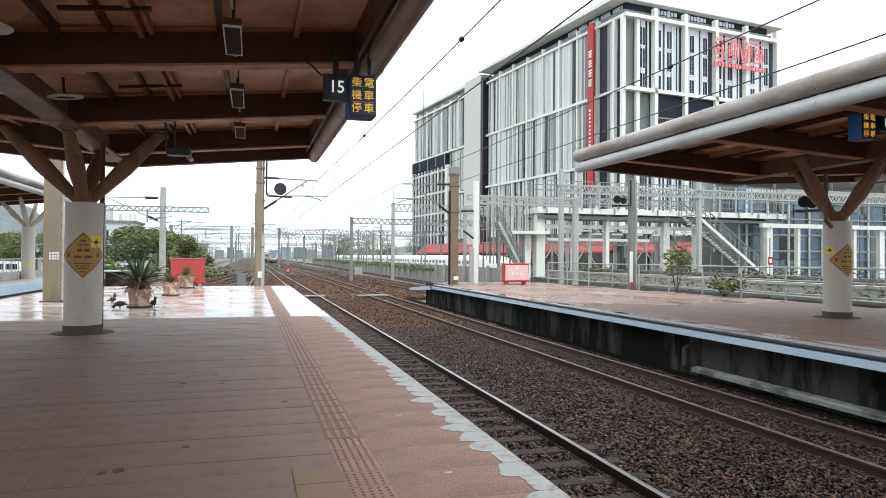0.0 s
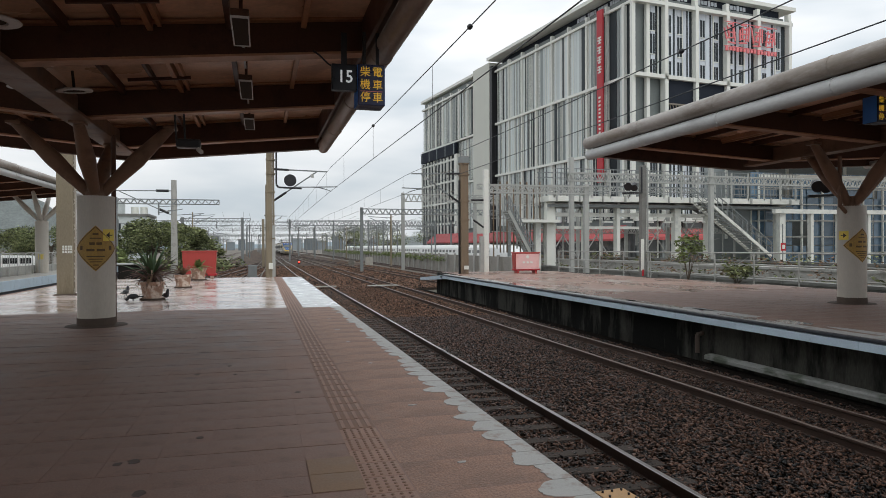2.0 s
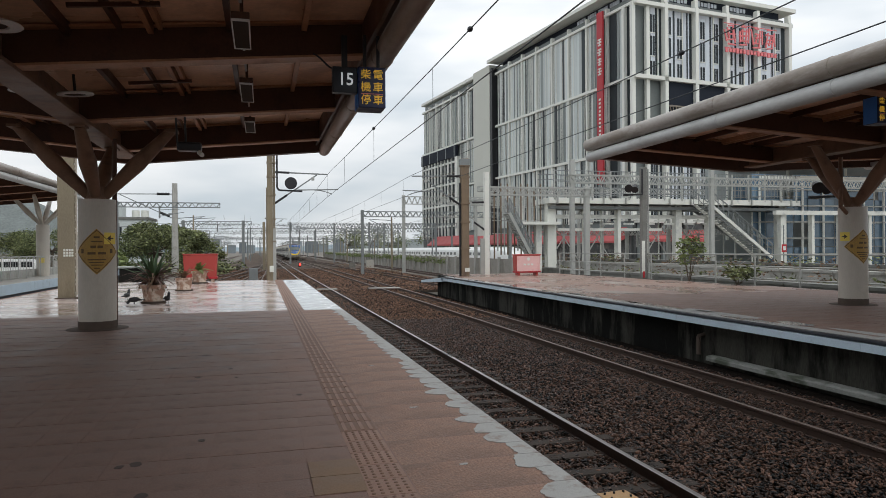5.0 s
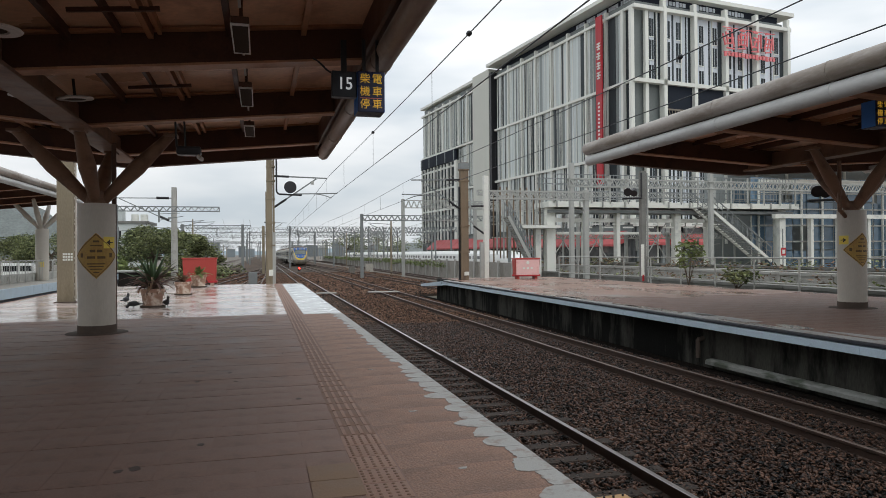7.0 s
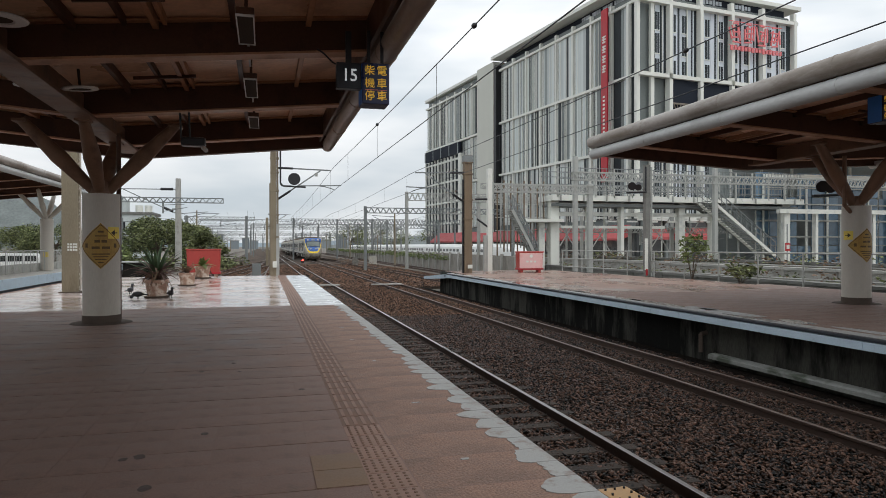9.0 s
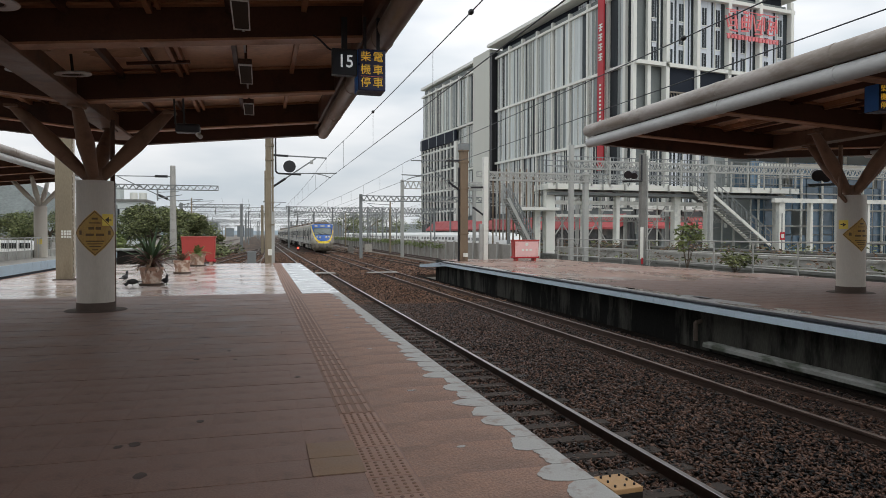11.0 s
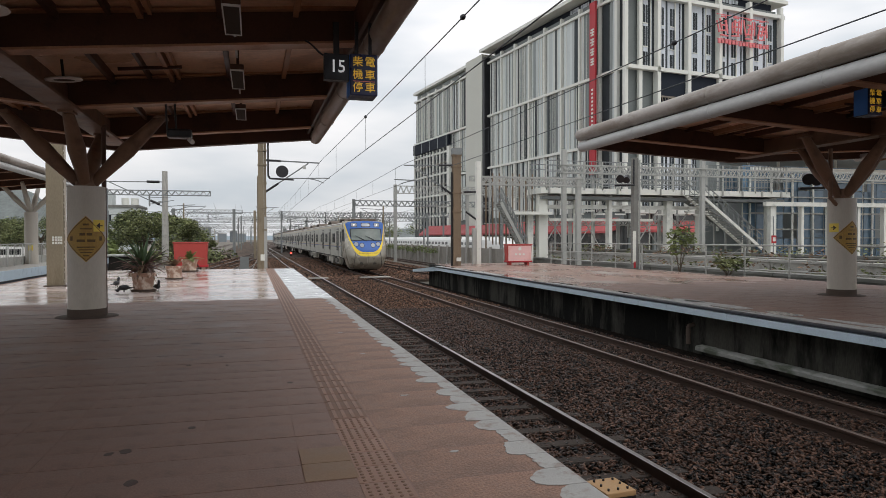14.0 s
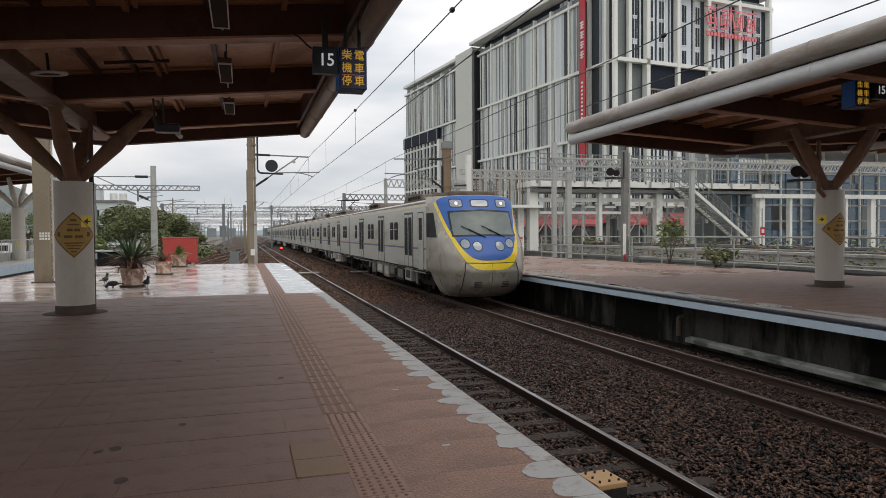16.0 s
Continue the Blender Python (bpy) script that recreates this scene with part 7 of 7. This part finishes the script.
tank("water_tank", "red plastic water tank on small feet", -2.77, 34.0, 1.5, 0.7, 1.32, "red")
tank("barrier_tank", "red framed pink barrier tank on the far platform", 14.05, 35.0, 1.45, 0.5, 1.15, "red", "pink")


def potted(label, x, y, s, frond_n, seed, frond_l, mats=("leaf", "leaf_dry")):
    r = random.Random(seed)
    g = thing("potted_plant", label, "potted plant", pose(x, y, 0), "potted plants")
    b = N()
    prof = [(0.20, 0.0), (0.24, 0.06), (0.23, 0.1), (0.27, 0.36), (0.30, 0.40), (0.30, 0.46), (0.26, 0.46), (0.25, 0.40)]
    seg = 20
    vs = [[b.verts.new((q * s * math.cos(6.2832 * i / seg), q * s * math.sin(6.2832 * i / seg), z * s)) for q, z in prof] for i in range(seg)]
    for i in range(seg):
        for j in range(len(prof) - 1):
            b.faces.new((vs[i][j], vs[(i + 1) % seg][j], vs[(i + 1) % seg][j + 1], vs[i][j + 1]))
    part("pot", b, "terracotta", g, smooth=True)
    b = N()
    bmesh.ops.create_cone(b, cap_ends=True, segments=18, radius1=0.255 * s, radius2=0.255 * s, depth=0.03, matrix=Matrix.Translation((0, 0, 0.41 * s)))
    part("soil", b, "soil", g)
    part("saucer", rod(N(), (0, 0, 0), (0, 0, 0.05), 0.29 * s, 0.31 * s, n=20), "plinth", g)
    if frond_n > 20:
        part("trunk", rod(N(), (0, 0, 0.4 * s), (0, 0, 0.75 * s), 0.12 * s, 0.09 * s, n=10), "bark", g)
    for kind, mt in enumerate(mats if frond_n else ()):
        v, f = [], []
        for k in range(frond_n if kind == 0 else int(frond_n * (1.1 if mats[1] == "leaf_brown" else 0.45))):
            a = r.uniform(0, 6.283)
            el = r.uniform(0.25, 1.3) if kind == 0 else r.uniform(-0.35, 0.9 if mats[1] == "leaf_brown" else 0.5)
            ln = frond_l * r.uniform(0.65, 1.05)
            p = Vector((0, 0, (0.72 if frond_n > 20 else 0.42) * s))
            d = Vector((math.cos(a) * math.cos(el), math.sin(a) * math.cos(el), math.sin(el)))
            side = Vector((-math.sin(a), math.cos(a), 0))
            steps = 9
            for i in range(steps):
                q = p + d * (ln / steps)
                d = (d + Vector((0, 0, -0.11))).normalized()
                wdt = (0.04 + 0.2 * math.sin(3.14 * (i + 0.6) / steps)) * frond_l
                for sg in (-1, 1):
                    for jj in range(2):
                        u0 = p.lerp(q, jj * 0.5)
                        tip = u0 + side * sg * wdt + d * 0.06 - Vector((0, 0, 0.02 + 0.02 * r.random()))
                        n = len(v)
                        v += [u0, u0 + d * (ln / steps * 0.6), tip]
                        f.append((n, n + 1, n + 2))
                n = len(v)
                v += [p - side * 0.006, p + side * 0.006, q + side * 0.005, q - side * 0.005]
                f.append((n, n + 1, n + 2, n + 3))
                p = q
        ob = new("fronds" if kind == 0 else "dry_fronds", raw("fronds", v, f, mt))
        ob.parent = g
    return g


def strap_plant(label, x, y, s, seed):
    """A weathered pot with long strap leaves: green ones arching up, brown ones hanging over the rim."""
    g = potted(label, x, y, s, 0, seed, 0.5)
    r = random.Random(seed)
    for nm, mt, count, lo, hi, ln, sag in (("green_leaves", "leaf", 34, 0.5, 1.4, 0.95, 0.10), ("purple_leaves", "leaf_brown", 46, 0.1, 1.2, 0.85, 0.14), ("withered_leaves", "leaf_dry", 30, -0.1, 0.9, 0.55, 0.3)):
        v, f = [], []
        for k in range(count):
            a, el = r.uniform(0, 6.283), r.uniform(lo, hi)
            side = Vector((-math.sin(a), math.cos(a), r.uniform(-0.3, 0.3)))
            d = Vector((math.cos(a) * math.cos(el), math.sin(a) * math.cos(el), math.sin(el)))
            p = Vector((math.cos(a) * 0.08, math.sin(a) * 0.08, 0.42 * s + r.uniform(0.0, 0.3)))
            length, n = ln * r.uniform(0.6, 1.1), 8
            wide = r.uniform(0.022, 0.04)
            for i in range(n + 1):
                w = wide * (0.45 + 1.1 * math.sin(3.14 * min(1.0, (i + 0.8) / (n + 0.8)))) * (1 - i / n) ** 0.35 + 0.002
                v += [p - side * w, p + Vector((0, 0, -w * 0.5)), p + side * w]
                if i:
                    q = len(v) - 6
                    f += [(q, q + 1, q + 4, q + 3), (q + 1, q + 2, q + 5, q + 4)]
                p = p + d * (length / n)
                d = (d + Vector((0, 0, -sag))).normalized()
                if p.z < 0.06:
                    d.z = max(d.z, 0.0)
        ob = new(nm, raw(nm, v, f, mt))
        ob.parent = g
    return g


strap_plant("large strap-leaved plant in a weathered pot on the wet platform", -2.97, 20.8, 1.12, 5)
potted("small brown plant in a pale weathered pot", -2.75, 26.6, 1.05, 14, 6, 0.5, ("leaf_dry", "leaf_dry"))
potted("bushy green plant in a white pot before the tank", -2.72, 32.6, 1.2, 18, 7, 0.62, ("leaf_light", "leaf_dry"))


def bird(label, x, y, turn, peck):
    b = N()
    ball(b, (0, 0, 0.13), 0.13, (0.55, 1.15, 0.6), 2)
    hy, hz = (-0.17, 0.06) if peck else (-0.12, 0.27)
    ball(b, (0, hy, hz), 0.045, (0.9, 1.1, 1), 2)
    rod(b, (0, -0.08, 0.16), (0, hy, hz), 0.05, 0.035, n=8)
    rod(b, (0, hy - 0.03, hz), (0, hy - 0.08, hz - 0.01), 0.012, 0.003, n=6)
    prism(b, [(0.1, 0.14), (0.27, 0.12), (0.27, 0.10), (0.1, 0.09)], 0, -0.035, 0.035)
    for s in (-1, 1):
        rod(b, (s * 0.03, 0.0, 0.0), (s * 0.03, 0.0, 0.08), 0.008, n=5)
    return solo("bird_figure", b, "black", label, "bird figure", pose(x, y, 0, 0, 0, turn), "bird figures", smooth=True)


bird("dark pecking bird figure on the wet tiles", -3.42, 20.5, -60, True)
bird("dark upright bird figure on the wet tiles", -3.98, 22.6, 160, False)
# bird mesh reused for the brown thing that dangles beside the pot
bird("dark bird shape standing in for a thing dangling beside the plant pot", -2.60, 20.75, 30, False)

sq = thing("line_mast", "beige square steel mast with a lattice strip", "mast", pose(-5.93, 23.85, 0), "line masts")
part("pole", box(N(), (0, 0, 3.2), (0.46, 0.34, 6.4), bevel=0.02), "mast_tan", sq)
part("lattice_strip", lattice(N(), (0.28, 0, 0.1), (0.28, 0, 6.2), 0.13, 0.42, 0.03, (1, 0, 0)), "column", sq)
part("base_plate", box(N(), (0.1, 0, 0.015), (0.8, 0.5, 0.03)), "plinth", sq)
for i in range(4):
    for j in range(3):
        part("plate_bar", box(N(), (-0.03 + i * 0.075, -0.178, 1.52 - j * 0.085), (0.055, 0.012, 0.065)), "white", sq, "small pale plate")
dp = thing("downpipe", "dark brown downpipe beside the column", "downpipe", pose(-2.80, 14.72, 0))
part("pipe", rod(N(), (0, 0, 0.02), (0, 0, 3.7), 0.045, n=12), "steel_brown", dp)
for z in (0.5, 1.4, 2.3):
    part("clip", box(N(), (-0.05, -0.05, z), (0.12, 0.12, 0.04)), "steel_brown", dp)
dp = thing("downpipe", "grey downpipe with a bend beside the column", "downpipe", pose(13.98, 13.9, 0))
b = N()
rod(b, (0, 0, 3.7), (0, 0, 2.45), 0.05)
rod(b, (0, 0, 2.47), (0.24, 0.05, 2.3), 0.05)
part("pipe", b, "strut", dp)

yb = thing("track_box", "ochre trackside box with bolts between rail and platform", "box", pose(3.17, 5.62, BED + 0.02, 0, 0, 4))
part("base", box(N(), (0, 0, 0.11), (0.31, 0.36, 0.22), bevel=0.012), "train_under", yb)
part("lid", box(N(), (0, 0, 0.245), (0.31, 0.36, 0.05), bevel=0.01), "ochre_box", yb, "ochre lid")
for i in (-1, 0, 1):
    for j in (-1, 0, 1):
        if i or j:
            part("bolt", rod(N(), (i * 0.10, j * 0.12, 0.26), (i * 0.10, j * 0.12, 0.29), 0.011, n=8), "black", yb)
cb = thing("relay_cabinet", "pale blue grey relay cabinet beyond the platform end", "cabinet", pose(-0.55, 50, BED - 0.1))
part("cabinet_body", box(N(), (0, 0, 0.7), (0.6, 0.5, 1.4), bevel=0.02), "grey_far", cb)
part("cabinet_door", box(N(), (0, -0.26, 0.7), (0.5, 0.03, 1.2)), "grey_far", cb)
sg = thing("dwarf_signal", "black dwarf signal with a lit red lamp", "signal", pose(5.45, 103, BED))
part("signal_head", box(N(), (0, 0, 0.35), (0.42, 0.4, 0.6), bevel=0.03), "black", sg)
part("lamp", rod(N(), (0.02, -0.22, 0.42), (0.02, -0.2, 0.42), 0.13, n=16), "signal_red", sg, "lit red lamp")
for x, y, w, h in ((15.6, 52, 1.2, 0.4), (-5.2, 45, 2.2, 0.4), (11.3, 88, 0.7, 0.9), (14.2, 92, 1.0, 1.2)):
    g = thing("cable_trough", "dark trackside cable box on the gravel", "cable box", pose(x, y, BED - 0.02), "cable boxes")
    part("case", box(N(), (0, 0, h / 2), (w, 0.5, h), bevel=0.03), "train_box", g)
    part("cover", box(N(), (0, 0, h + 0.02), (w + 0.05, 0.55, 0.04)), "concrete_dark", g)
# railing of the side platform
sf = thing("platform_railing", "pale hooped pipe railing on the side platform", "railing")
for k in range(22):
    y = 30 + k * 1.25
    b = N()
    rod(b, (-12.6, y, 0), (-12.6, y, 1.12), 0.03, n=8)
    rod(b, (-12.6, y, 1.12), (-12.6, y + 0.18, 1.2), 0.03, n=8)
    rod(b, (-12.6, y + 0.18, 1.2), (-12.6, y + 1.2, 1.2), 0.03, n=8)
    part("hoop", b, "grey_steel", sf)
b = N()
for k in range(110):
    rod(b, (-12.6, 30 + k * 0.25, 0.1), (-12.6, 30 + k * 0.25, 1.15), 0.010, n=4, caps=False)
part("railing_mesh", b, "grey_steel", sf)
bm = box(N(), (-13.2, 45, 0.22), (0.2, 40, 0.45))
solo("kerb_wall", bm, "concrete", "low concrete kerb wall on the side platform", "wall")
g = thing("side_shed", "dark low shed beyond the side platform", "shed", pose(-10.2, 60, BED))
part("wall", box(N(), (0, 0, 0.6), (3.4, 2.0, 1.2)), "train_under", g)
part("roof", box(N(), (0, 0, 1.26), (3.7, 2.4, 0.12)), "grey_steel", g)


def van(x, y, turn):
    g = thing("parked_van", "white parked van beyond the side platform railing", "van", pose(x, y, BED - 0.12, 0, 0, turn), "parked vans")
    b = prism(N(), [(-2.3, 0.35), (2.4, 0.35), (2.4, 1.0), (1.9, 1.2), (1.3, 2.0), (-2.2, 2.05), (-2.35, 1.9)], 1, -0.9, 0.9)
    bmesh.ops.bevel(b, geom=b.edges[:], offset=0.07, segments=2, affect="EDGES")
    part("body", b, "parked_white", g)
    for sy in (-0.905, 0.905):
        for xx, w in ((0.95, 0.9), (-0.25, 1.2), (-1.5, 1.1)):
            part("window", box(N(), (xx, sy, 1.55), (w, 0.02, 0.5), bevel=0.005), "train_glass", g)
        for xx in (-1.5, 1.55):
            part("wheel", rod(N(), (xx, sy * 0.82, 0.34), (xx, sy * 1.01, 0.34), 0.34, n=16), "rubber", g)


van(-21.5, 70, 4)
van(-26.9, 71, 0)
van(-32.4, 70, 3)


# ------------------------------------------------------------------ what moves
def motions():
    for k, car in enumerate(CARS):
        walk(car, [(t, pose(T2, y + k * 20.0, RAIL)) for t, y in RUN])


motions()
